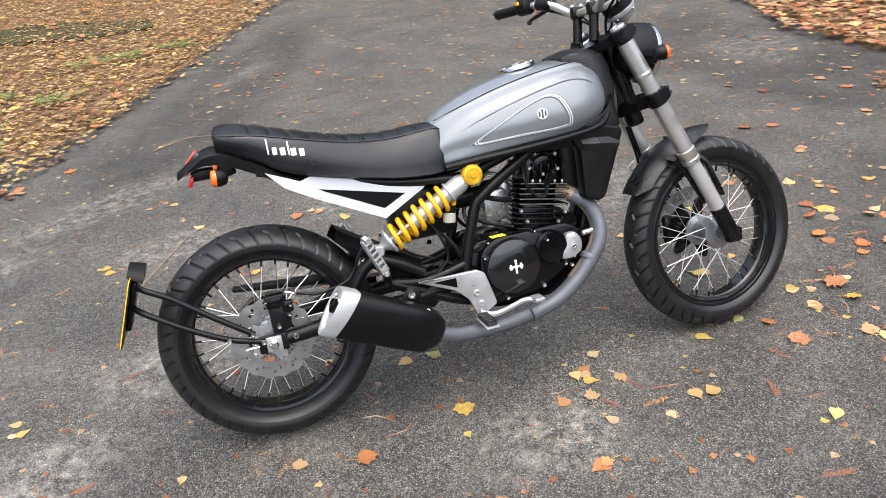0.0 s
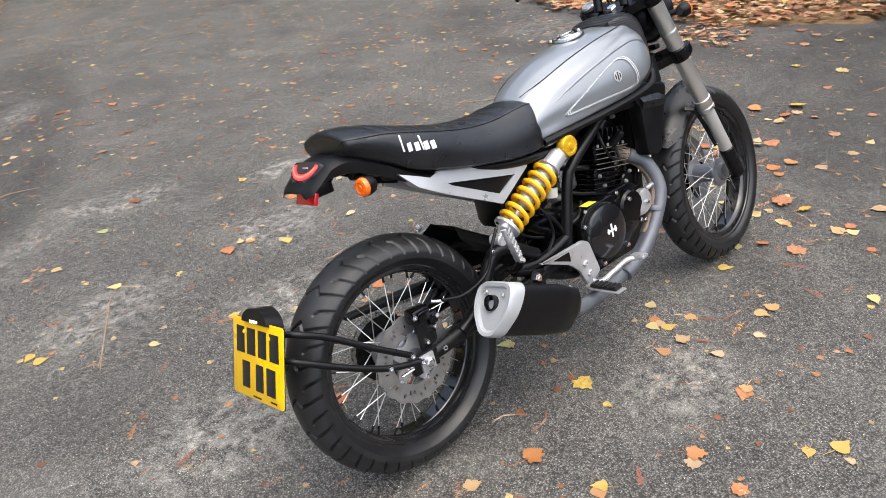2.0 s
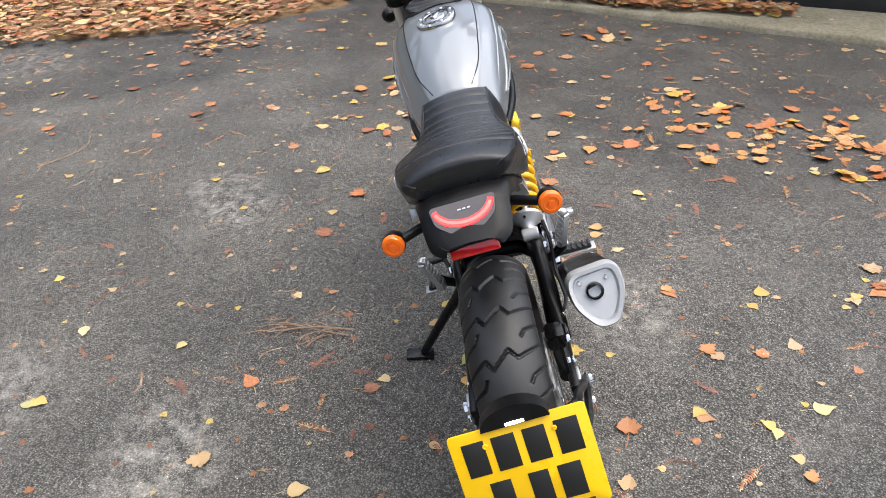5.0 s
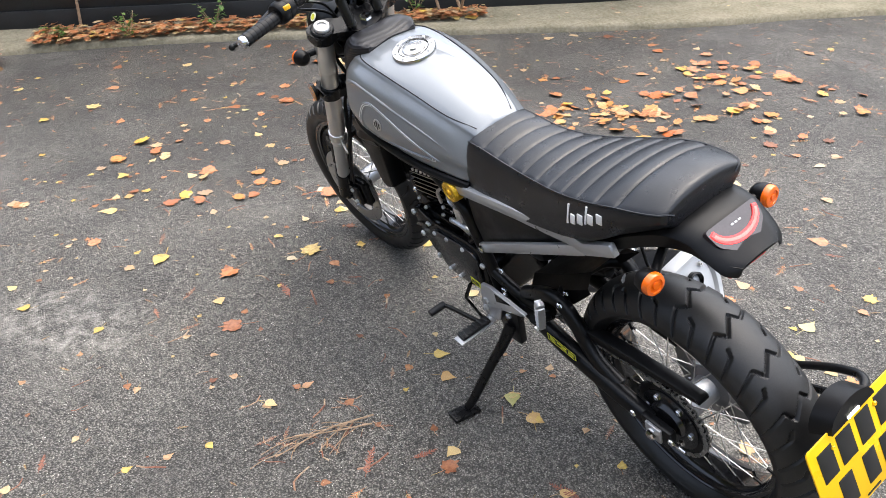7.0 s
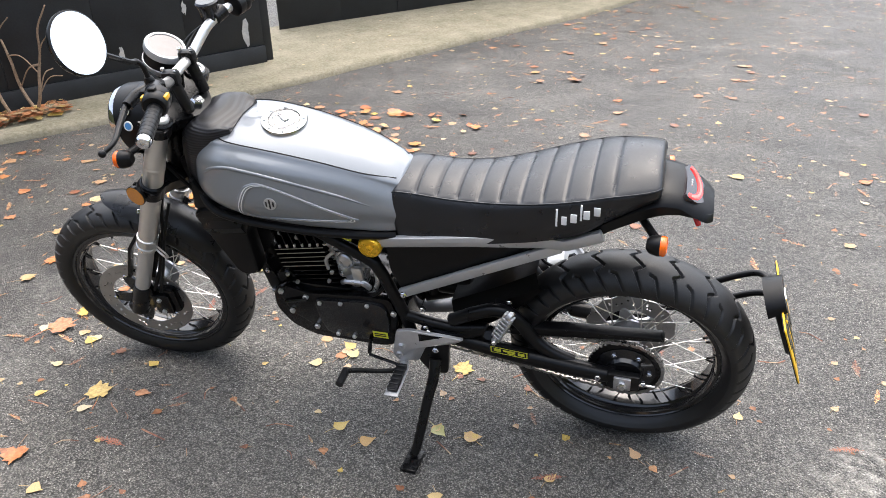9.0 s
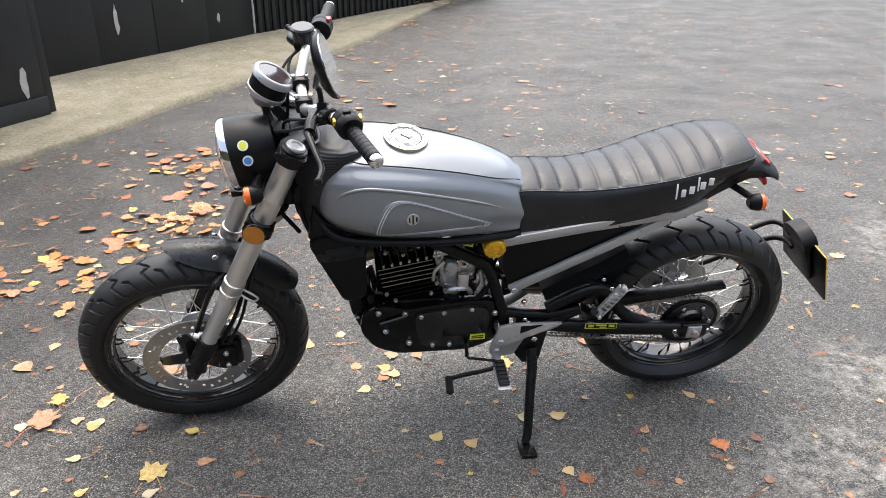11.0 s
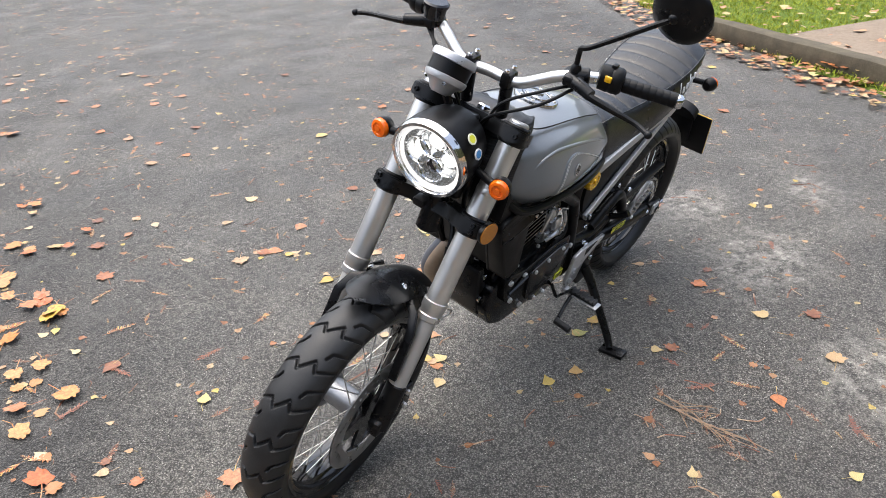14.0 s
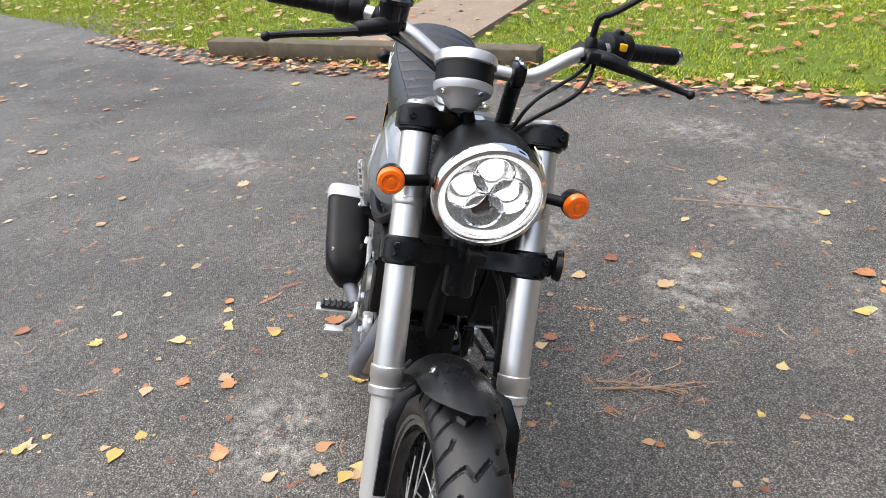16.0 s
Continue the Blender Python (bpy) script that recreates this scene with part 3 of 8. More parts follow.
WEST_EDGE = [(2.6, 14.5), (1.4, 10.8), (0.76, 8.59), (0.1, 6.7), (-0.43, 5.14), (-1.05, 3.5), (-1.42, 2.72)]
SOUTH_EDGE = [(-1.42, 2.72), (-2.36, 0.98), (-3.05, -0.2), (-3.98, -1.72), (-5.3, -3.1), (-6.6, -4.4), (-8.3, -6.1), (-12, -9.5)]
flat("ground_litter", WEST_EDGE[:-1] + [(-1.3, 2.95), (-4, 4.3), (-14, 9), (-14, 15)], 0.025, "litter_soil", "leaf-covered woodland verge beside the tarmac", "verge", rough=0.03)
flat("ground_turf", [(-1.3, 2.95)] + SOUTH_EDGE + [(-14, -6), (-14, 9), (-4, 4.3)], 0.02, "turf", "damp mown grass verge strewn with leaves", "lawn", rough=0.02)
flat("ground_litter_east", [(4.55, 1.7), (4.35, 3.2), (4.75, 4.6), (5.1, 7), (5.6, 14), (9, 14), (9, 1.0), (5.6, 0.95), (5.0, 0.9)], 0.02, "litter_soil", "bank of orange fallen leaves beyond the tarmac", "verge", rough=0.03)


def concrete_apron():
    front = [(5.5, 1.15), (4.9, -0.05), (4.21, -1.05), (3.6, -1.88), (2.81, -3.0), (2.35, -3.85), (1.83, -4.76), (0.96, -6.3), (0.0, -8.6), (-0.9, -10.6)]
    back = [(6.3, 1.2), (5.3, -0.2), (4.6, -1.35), (4.1, -2.1), (3.3, -3.5), (3.9, -4.55), (3.2, -5.5), (2.15, -6.95), (0.6, -8.75), (-1.0, -10.6)]
    bm = bmesh.new()
    rows = []
    f, b = spline(front, 46), spline(back, 46)
    for p, q in zip(f, b):
        p = p + np.array((noise.noise(Vector((p[0] * 3, p[1] * 3, 0))), noise.noise(Vector((p[0] * 3, p[1] * 3, 5)))) ) * 0.03
        row = []
        for s, z in ((0, -0.02), (0.01, 0.03), (0.05, 0.045), (0.3, 0.05), (0.34, 0.047), (0.36, 0.035), (0.38, 0.047), (0.7, 0.06), (1, 0.06)):
            w = p * (1 - s) + q * s
            row.append(bm.verts.new((w[0], w[1], z + 0.006 * noise.noise(Vector((w[0] * 4, w[1] * 4, 1))))))
        rows.append(row)
    for a, c in zip(rows, rows[1:]):
        for i in range(len(a) - 1):
            bm.faces.new((a[i], a[i + 1], c[i + 1], c[i]))
    tagged(part("pavement", bm, "concrete", sharp=60), "cracked pale concrete apron along the black fence", "pavement", kind="structure")


concrete_apron()


def fence_run(label, p, q, height, step, face, lift=0.1, rail=True):
    """A black timber fence from p to q: boards, a gravel board and posts behind."""
    d = Vector((q[0] - p[0], q[1] - p[1], 0))
    length, ang = d.length, math.atan2(d.y, d.x)
    root = thing("fence", label, "fence", Matrix.Translation((p[0], p[1], 0)) @ Matrix.Rotation(ang, 4, "Z"), kind="structure")
    n = int(length / step)
    meshes = []
    for k in range(4):
        bm = box((0, 0, height / 2), (step * 1.0 - 0.001, 0.018 if face == "flat" else 0.03, height), 0.0015)
        if face != "flat":
            box((0, 0.024, height / 2), (step * 0.45, 0.03, height), 0.004, bm=bm)
        meshes.append(finish(bm, "board", M["fence"]))
    for i in range(n):
        o = new("board", meshes[i % 4])
        o.parent = root
        o.location = ((i + 0.5) * step, random.uniform(-0.003, 0.003), lift)
    if rail:
        part("gravel_board", box((length / 2, 0.012, lift * 0.55), (length, 0.045, lift * 1.1), 0.004), "fence", root)
    for x in np.arange(0, length + 0.1, max(1.8, length / max(1, round(length / 1.8)))):
        part("post", box((min(x, length) - 0.04, -0.06, height / 2 + 0.1), (0.09, 0.09, height + 0.2), 0.006), "fence", root)
    return root


near_fence = fence_run("black stained close-board timber fence with flaking paint", (3.17, -3.6), (6.4, 1.55), 1.7, 0.62, "flat", 0.17)
far_fence = fence_run("black ribbed timber gate and fence behind a concrete apron", (-1.2, -10.6), (2.08, -6.85), 1.7, 0.11, "ribbed", 0.06, False)
gate = fence_run("wide flat black boarded gate with chipped paint", (2.08, -6.85), (3.75, -4.6), 1.7, 0.66, "flat", 0.058, False)


def trunk_thing(x, y, r):
    root = thing("tree", "grey-green tree trunk standing in fallen leaves", "tree", pose(x, y, 0))
    pts = [(0, 0, -0.1), (0.02, 0, 0.6), (0.05, 0.03, 1.6), (0.02, 0.1, 3.0), (0.1, 0.1, 4.6)]
    part("trunk", tube(pts, [r * 1.5, r * 1.1, r, r * 0.92, r * 0.8], 24, 18), "bark", root)


trunk_thing(0.12, 10.2, 0.24)


def sleeper():
    d = Vector((-2.83 + 4.12, 0.86 + 1.7, 0))
    bm = box((0, 0, 0), (d.length, 0.15, 0.15), 0.015)
    bmesh.ops.subdivide_edges(bm, edges=[e for e in bm.edges if e.calc_length() > 0.3], cuts=24)
    for v in bm.verts:
        v.co += Vector((0, noise.noise(v.co * 5), noise.noise(v.co * 5 + Vector((4, 4, 4))))) * 0.008
    root = tagged(part("timber_edging", bm, "sleeper"), "weathered grey timber sleeper edging the path", "edging")
    root.matrix_world = Matrix.Translation((-3.5, -0.4, 0.07)) @ Matrix.Rotation(math.atan2(d.y, d.x), 4, "Z")


sleeper()


def paving():
    root = thing("path", "damp brown concrete path slabs beside the grass", "path", kind="structure")
    a, b = Vector((-3.88, -0.72, 0)), Vector((-3.42, 0.3, 0))
    d = Vector((-0.87, 0.42, 0)).normalized()
    across = b - a
    for i in range(4):
        p = a + d * (i * 1.25)
        o = [p + d * 0.006, p + across + d * 0.006, p + across + d * 1.244, p + d * 1.244]
        bm = bmesh.new()
        lo, hi = [bm.verts.new((v.x, v.y, 0.0)) for v in o], [bm.verts.new((v.x, v.y, 0.062)) for v in o]
        bm.faces.new(hi)
        for k in range(4):
            j = (k + 1) % 4
            bm.faces.new((lo[k], lo[j], hi[j], hi[k]))
        part("slab", bm, "slab", root)


paving()


def moss_stone():
    bm = bmesh.new()
    out = [(-3.4, 8.3), (-2.4, 9.0), (-0.9, 8.1), (-0.8, 7.5), (-1.6, 7.45), (-2.8, 7.9)]
    top = [bm.verts.new((x, y, 0.062)) for x, y in out]
    low = [bm.verts.new((x * 1.01, y, 0.0)) for x, y in out]
    bm.faces.new(top)
    for k in range(len(out)):
        j = (k + 1) % len(out)
        bm.faces.new((low[k], low[j], top[j], top[k]))
    bmesh.ops.bevel(bm, geom=bm.edges[:], offset=0.02, segments=2, affect="EDGES")
    tagged(part("stone_slab", bm, "moss_slab"), "mossy flat stone slab among fallen leaves", "slab")


moss_stone()


# ---- the motorcycle: x forward from the rear axle, y to its left, z up; it leans on its stand ----
LEAN, HEADING = 14.0, 1.2
bike = thing("motorcycle", "silver and black scrambler motorcycle leaning on its side stand", "motorcycle",
             Matrix.Translation((0, -0.075, 0)) @ Matrix.Rotation(radians(HEADING), 4, "Z") @ Matrix.Rotation(radians(-LEAN), 4, "X"))
RAKE = math.atan2(0.4305, 0.9026)
STEER_UP = Vector((-0.4305, 0, 0.9026))
PIVOT = Vector((1.202, 0, 0.781))
STEER = Matrix.Translation(PIVOT) @ Matrix.Rotation(radians(6.5), 4, STEER_UP) @ Matrix.Translation(-PIVOT)


def bp(name, bm, material, label="", parent=None, sharp=35):
    """A part of the motorcycle's body."""
    return part(name, bm, material, parent or bike, label, sharp)


def fp(name, bm, material, label="", parent=None, sharp=35):
    """A part that turns with the handlebar."""
    bmesh.ops.transform(bm, matrix=STEER, verts=bm.verts)
    return part(name, bm, material, parent or bike, label, sharp)


bolt_mesh = {}


def bolts(parent, places, r=0.007, h=0.006, material="chrome", steer=False):
    """Single bolts, each an object on one shared mesh."""
    key = (r, h, material)
    if key not in bolt_mesh:
        bolt_mesh[key] = finish(bolt((0, 0, 0), (0, 0, 1), r, h), "bolt", M[material])
    for p, d in places:
        o = new("bolt", bolt_mesh[key])
        o.parent = parent
        o.matrix_basis = (STEER if steer else Matrix.Identity(4)) @ along(p, d)


# wheels
def tyre_mesh(R, width, rim_r):
    """A tyre with jagged grooves cut into its tread; the worn tread blocks carry the second material."""
    bm = bmesh.new()
    half, repeats, steps = width / 2, 21, 40
    length = 2 * math.pi * R / repeats
    grooves = [[(-0.98, 0.02), (-0.3, 0.3), (-0.14, 0.1), (0.22, 0.44), (0.36, 0.22), (0.98, 0.5)], [(0.98, 0.98), (0.5, 0.78), (0.42, 0.62)], [(-0.98, 0.52), (-0.56, 0.7), (-0.46, 0.84)]]
    arc = half * 1.45

    def depth(s, u):
        best = 9.0
        for line in grooves:
            for (s0, u0), (s1, u1) in zip(line, line[1:]):
                for shift in (-1, 0, 1):
                    ax, ay, bx, by = s0 * arc, (u0 + shift) * length, s1 * arc, (u1 + shift) * length
                    px, py = s * arc - ax, u * length - ay
                    dx, dy = bx - ax, by - ay
                    k = max(0, min(1, (px * dx + py * dy) / (dx * dx + dy * dy)))
                    best = min(best, math.hypot(px - k * dx, py - k * dy))
        return 0.0065 * max(0.0, min(1.0, (0.0042 - best) / 0.0022))

    prof = []
    for s in np.linspace(-1, 1, 57):
        a = s * 1.28
        prof.append((half * math.sin(a) / math.sin(1.28), R - (1 - math.cos(a)) * half * 0.82, s))
    edge = prof[-1][1]
    side = [(half * 1.0, edge - 0.006), (half * 0.985, edge - 0.012), (half * 0.97, (edge + rim_r) / 2), (half * 0.9, rim_r + 0.012), (half * 0.78, rim_r + 0.003), (half * 0.62, rim_r - 0.003)]
    table = [[depth(s, u / steps) for y, r, s in prof] for u in range(steps)]
    full = [(-y, r) for y, r in side[::-1]] + [(y, r) for y, r, s in prof] + [(y, r) for y, r in side]
    n0, rows, cut = len(side), [], []
    for i in range(repeats * steps):
        th, tab = 2 * math.pi * i / (repeats * steps), table[i % steps]
        ds = [0] * n0 + tab + [0] * n0
        rows.append([bm.verts.new(((r - d) * math.cos(th), y, (r - d) * math.sin(th))) for (y, r), d in zip(full, ds)])
        cut.append(ds)
    n = len(rows)
    for i in range(n):
        a, b = rows[i], rows[(i + 1) % n]
        for k in range(len(full) - 1):
            f = bm.faces.new((a[k], a[k + 1], b[k + 1], b[k]))
            deep = cut[i][k] + cut[i][k + 1] + cut[(i + 1) % n][k] + cut[(i + 1) % n][k + 1]
            f.material_index = 1 if deep < 0.006 and n0 + 3 <= k < n0 + 53 else 0
    return bm


def ring_profile(profile, seg=96):
    """Turns a closed profile of (y, radius) about the wheel's axle."""
    bm = bmesh.new()
    rows = []
    for i in range(seg):
        a = 2 * math.pi * i / seg
        rows.append([bm.verts.new((r * math.cos(a), y, r * math.sin(a))) for y, r in profile])
    n = len(profile)
    for i in range(seg):
        a, b = rows[i], rows[(i + 1) % seg]
        for k in range(n):
            j = (k + 1) % n
            bm.faces.new((a[k], a[j], b[j], b[k]))
    return bm


def axle_lathe(profile, seg=40):
    """Turns (y, radius) pairs about the axle, closed at the ends."""
    return lathe([(r, y) for y, r in profile], seg, None, Matrix.Rotation(radians(-90), 4, "X"))


def disc_mesh(r0, r1, t, holes=24, waves=0):
    """A brake disc with drilled holes in rings; the bores go through."""
    bm = bmesh.new()
    seg = holes * 8
    radii = [r0, r0 + (r1 - r0) * 0.35, r0 + (r1 - r0) * 0.55, r0 + (r1 - r0) * 0.75, r1]
    grid = {}
    for side in (0, 1):
        for i in range(seg):
            a = 2 * math.pi * i / seg
            for k, r in enumerate(radii):
                w = 0.0025 * math.sin(waves * a) if k == 4 and waves else 0
                grid[side, i, k] = bm.verts.new(((r + w) * math.cos(a), (side - 0.5) * t, (r + w) * math.sin(a)))

    def hole(i, k):
        return (i % 8 in (0, 1) and k == 1 and (i // 8) % 2 == 0) or (i % 8 in (3, 4) and k == 2 and (i // 8) % 2) or (i % 8 in (5, 6) and k == 1 and (i // 8) % 3 == 1)

    for i in range(seg):
        j = (i + 1) % seg
        for k in range(4):
            if hole(i, k):
                continue
            for s in (0, 1):
                bm.faces.new([grid[s, i, k], grid[s, j, k], grid[s, j, k + 1], grid[s, i, k + 1]])
    edge = [e for e in bm.edges if e.is_boundary]
    for i in range(seg):
        j = (i + 1) % seg
        for k in (0, 4):
            bm.faces.new((grid[0, i, k], grid[0, j, k], grid[1, j, k], grid[1, i, k]))
        for k in range(1, 4):
            if hole(i, k) and k < 4:
                bm.faces.new((grid[0, i, k], grid[0, j, k], grid[1, j, k], grid[1, i, k]))
                bm.faces.new((grid[0, i, k + 1], grid[0, j, k + 1], grid[1, j, k + 1], grid[1, i, k + 1]))
    return bm


spoke_mesh = finish(rod((0, 0, 0), (0, 0, 1), 1.0, 6), "spoke", M["steel"])
nipple_mesh = finish(rod((0, 0, 0), (0, 0, 0.02), 0.0035, 6), "nipple", M["satin_black"])


def wheel(name, label, centre, R, width, rim_r, turn, spin):
    """A spoked wheel: rim, tyre, hub, spokes. Its axle lies along y before it is turned."""
    root = new(name, finish(ring_profile([(-0.046, rim_r + 0.006), (-0.043, rim_r + 0.009), (-0.037, rim_r + 0.002), (-0.034, rim_r - 0.006), (-0.022, rim_r - 0.011), (-0.016, rim_r - 0.014), (0.016, rim_r - 0.014), (0.022, rim_r - 0.011),
                                          (0.034, rim_r - 0.006), (0.037, rim_r + 0.002), (0.043, rim_r + 0.009), (0.046, rim_r + 0.006), (0.0455, rim_r - 0.002), (0.042, rim_r - 0.004), (0.0405, rim_r - 0.012), (0.036, rim_r - 0.013), (0.026, rim_r - 0.016), (0.02, rim_r - 0.022),
                                          (-0.02, rim_r - 0.022), (-0.026, rim_r - 0.016), (-0.036, rim_r - 0.013), (-0.0405, rim_r - 0.012), (-0.042, rim_r - 0.004), (-0.0455, rim_r - 0.002)]), name, M["gloss_black"]))
    tagged(root, label)
    root.parent = bike
    root.matrix_local = turn @ Matrix.Translation(centre)
    tyre = part("tyre", tyre_mesh(R, width, rim_r + 0.004), "rubber", root, "black tyre with jagged grooves and dusty tread", 28)
    tyre.data.materials.append(M["tread"])
    part("hub", axle_lathe([(-0.075, 0.014), (-0.072, 0.03), (-0.06, 0.032), (-0.055, 0.052), (-0.046, 0.054), (-0.04, 0.034), (0.04, 0.034), (0.046, 0.054), (0.055, 0.052), (0.06, 0.032), (0.072, 0.03), (0.075, 0.014)]), "hub", root, "silver cast hub")
    n = 36
    for i in range(n):
        side = 1 if i % 2 else -1
        lean = 0.62 if (i // 2) % 2 else -0.62
        a = 2 * math.pi * i / n + spin
        p = Vector((0.05 * math.cos(a - lean), side * 0.05, 0.05 * math.sin(a - lean)))
        q = Vector(((rim_r - 0.02) * math.cos(a), side * 0.008, (rim_r - 0.02) * math.sin(a)))
        o = new("spoke", spoke_mesh)
        o.parent = root
        o.matrix_local = along(p, q - p) @ Matrix.Diagonal((0.0015, 0.0015, (q - p).length, 1))
        o = new("nipple", nipple_mesh)
        o.parent = root
        o.matrix_local = along(q - (q - p).normalized() * 0.02, q - p)
    return root


REAR_R, FRONT_R = 0.322, 0.323
rear_wheel = wheel("rear_wheel", "black-rimmed wire-spoked rear wheel", (-0.006, 0.011, 0.329), REAR_R, 0.148, 0.241, Matrix.Identity(4), 0.1)
FRONT_C = Vector((1.484, 0.003, 0.322))
front_wheel = wheel("front_wheel", "black-rimmed wire-spoked front wheel", FRONT_C, FRONT_R, 0.116, 0.246, STEER, 0.03)


def disc_at(parent, y, r0, r1, carrier, waves=0):
    bm = disc_mesh(r0, r1, 0.0045, 24, waves)
    bmesh.ops.translate(bm, vec=(0, y, 0), verts=bm.verts)
    part("brake_disc", bm, "disc", parent, "drilled steel brake disc")
    outline = []
    for i in range(80):
        a = 2 * math.pi * i / 80
        r = 0.045 + (r0 + 0.008 - 0.045) * max(0, math.cos(2.5 * a) ** 2) ** 1.5
        outline.append((r * math.cos(a), r * math.sin(a)))
    part("disc_carrier", prism(outline, y * 0.93 - 0.004, y * 0.93 + 0.004, 0), carrier, parent, "five-armed disc carrier")
    for i in range(5):
        a = 2 * math.pi * i / 5
        o = new("bolt", finish(bolt((0, 0, 0), (0, 0, 1), 0.007, 0.005), "bolt", M["chrome"]))
        o.parent = parent
        o.matrix_local = along((r0 * math.cos(a), y * 0.99, r0 * math.sin(a)), (0, y, 0))


disc_at(rear_wheel, -0.074, 0.07, 0.12, "alloy", 16)
disc_at(front_wheel, 0.078, 0.105, 0.15, "gloss_black")


# tank
TANK = [  # x, top, crease half-width, crease z, widest, its z, bottom half-width, bottom z
    (0.560, 0.860, 0.062, 0.838, 0.104, 0.785, 0.100, 0.732),
    (0.600, 0.888, 0.075, 0.860, 0.116, 0.800, 0.116, 0.737),
    (0.680, 0.924, 0.092, 0.892, 0.136, 0.815, 0.132, 0.744),
    (0.780, 0.952, 0.104, 0.920, 0.156, 0.828, 0.146, 0.752),
    (0.880, 0.968, 0.110, 0.940, 0.168, 0.838, 0.150, 0.758),
    (0.960, 0.974, 0.110, 0.950, 0.171, 0.848, 0.146, 0.763),
    (1.020, 0.970, 0.104, 0.950, 0.163, 0.856, 0.134, 0.770),
    (1.070, 0.955, 0.090, 0.938, 0.138, 0.860, 0.110, 0.780),
    (1.098, 0.930, 0.070, 0.918, 0.105, 0.858, 0.080, 0.795),
    (1.108, 0.905, 0.045, 0.898, 0.060, 0.855, 0.045, 0.815)]


def tank_rings(grow=0.0, n=48):
    rings = []
    for x, zt, wc, zc, wm, zm, wb, zb in spline(TANK, n):
        half = [(0.0, zt), (wc * 0.5, zt - 0.006), (wc * 0.93, zc + 0.007), (wc * 1.05, zc - 0.004), (wc + (wm - wc) * 0.62, zc - 0.03), (wm, zm), (wm * 0.99, zm - (zm - zb) * 0.5), (wb * 1.01, zb + 0.008), (wb * 0.96, zb)]
        s = spline([(y, z, 0) for y, z in half], 33)
        right = [(x, -p[0] - grow, p[1]) for p in s]
        left = [(x, p[0] + grow, p[1]) for p in s]
        rings.append(left + right[::-1][:-1])
    return rings


bm = bmesh.new()
grid_mesh(bm, tank_rings())
tank_shape = bm.copy()
tank = bp("fuel_tank", bm, "tank", "silver-grey metallic fuel tank", sharp=60)
from mathutils.bvhtree import BVHTree
tank_shape.normal_update()
tank_tree = BVHTree.FromBMesh(tank_shape)


def on_tank(x, z, side, out=0.001):
    hit = tank_tree.ray_cast(Vector((x, side * 0.4, z)), Vector((0, -side, 0)))
    return Vector((x, side * 0.14, z)) if hit[0] is None else hit[0] + hit[1] * out * (1 if hit[1].y * side > 0 else -1)


def ring_band(m, r0, r1, h):
    bm = bmesh.new()
    n = 48
    a = [bm.verts.new(m @ Vector((r0 * math.cos(t), r0 * math.sin(t), h))) for t in np.linspace(0, 2 * math.pi, n, endpoint=False)]
    b = [bm.verts.new(m @ Vector((r1 * math.cos(t), r1 * math.sin(t), h))) for t in np.linspace(0, 2 * math.pi, n, endpoint=False)]
    for i in range(n):
        j = (i + 1) % n
        bm.faces.new((a[i], a[j], b[j], b[i]))
    return bm


def on_top(x, y, out=0.001):
    hit = tank_tree.ray_cast(Vector((x, y, 1.3)), Vector((0, 0, -1)))
    return Vector((x, y, 0.95)) if hit[0] is None else hit[0] + hit[1] * out * (1 if hit[1].z > 0 else -1)


PANEL = [(0.668, 0.784), (0.72, 0.812), (0.80, 0.850), (0.868, 0.876), (0.902, 0.880), (0.928, 0.868), (0.948, 0.83), (0.955, 0.80), (0.948, 0.787), (0.90, 0.783), (0.80, 0.782), (0.70, 0.777), (0.672, 0.777)]


def panel_loop(scale, n=72):
    c = Vector((0.82, 0.822))
    return [c + (Vector((p[0], p[1])) - c) * scale for p in spline([(*p, 0) for p in PANEL + PANEL[:1]], n)[:-1]]


def panel_band(side, s0, s1, out):
    bm = bmesh.new()
    rings = [[on_tank(p.x, p.y, side, out) for p in panel_loop(s)] for s in (s0, s1)]
    a, b = ([bm.verts.new(v) for v in ring] for ring in rings)
    for i in range(len(a)):
        j = (i + 1) % len(a)
        bm.faces.new((a[i], a[j], b[j], b[i]))
    return bm


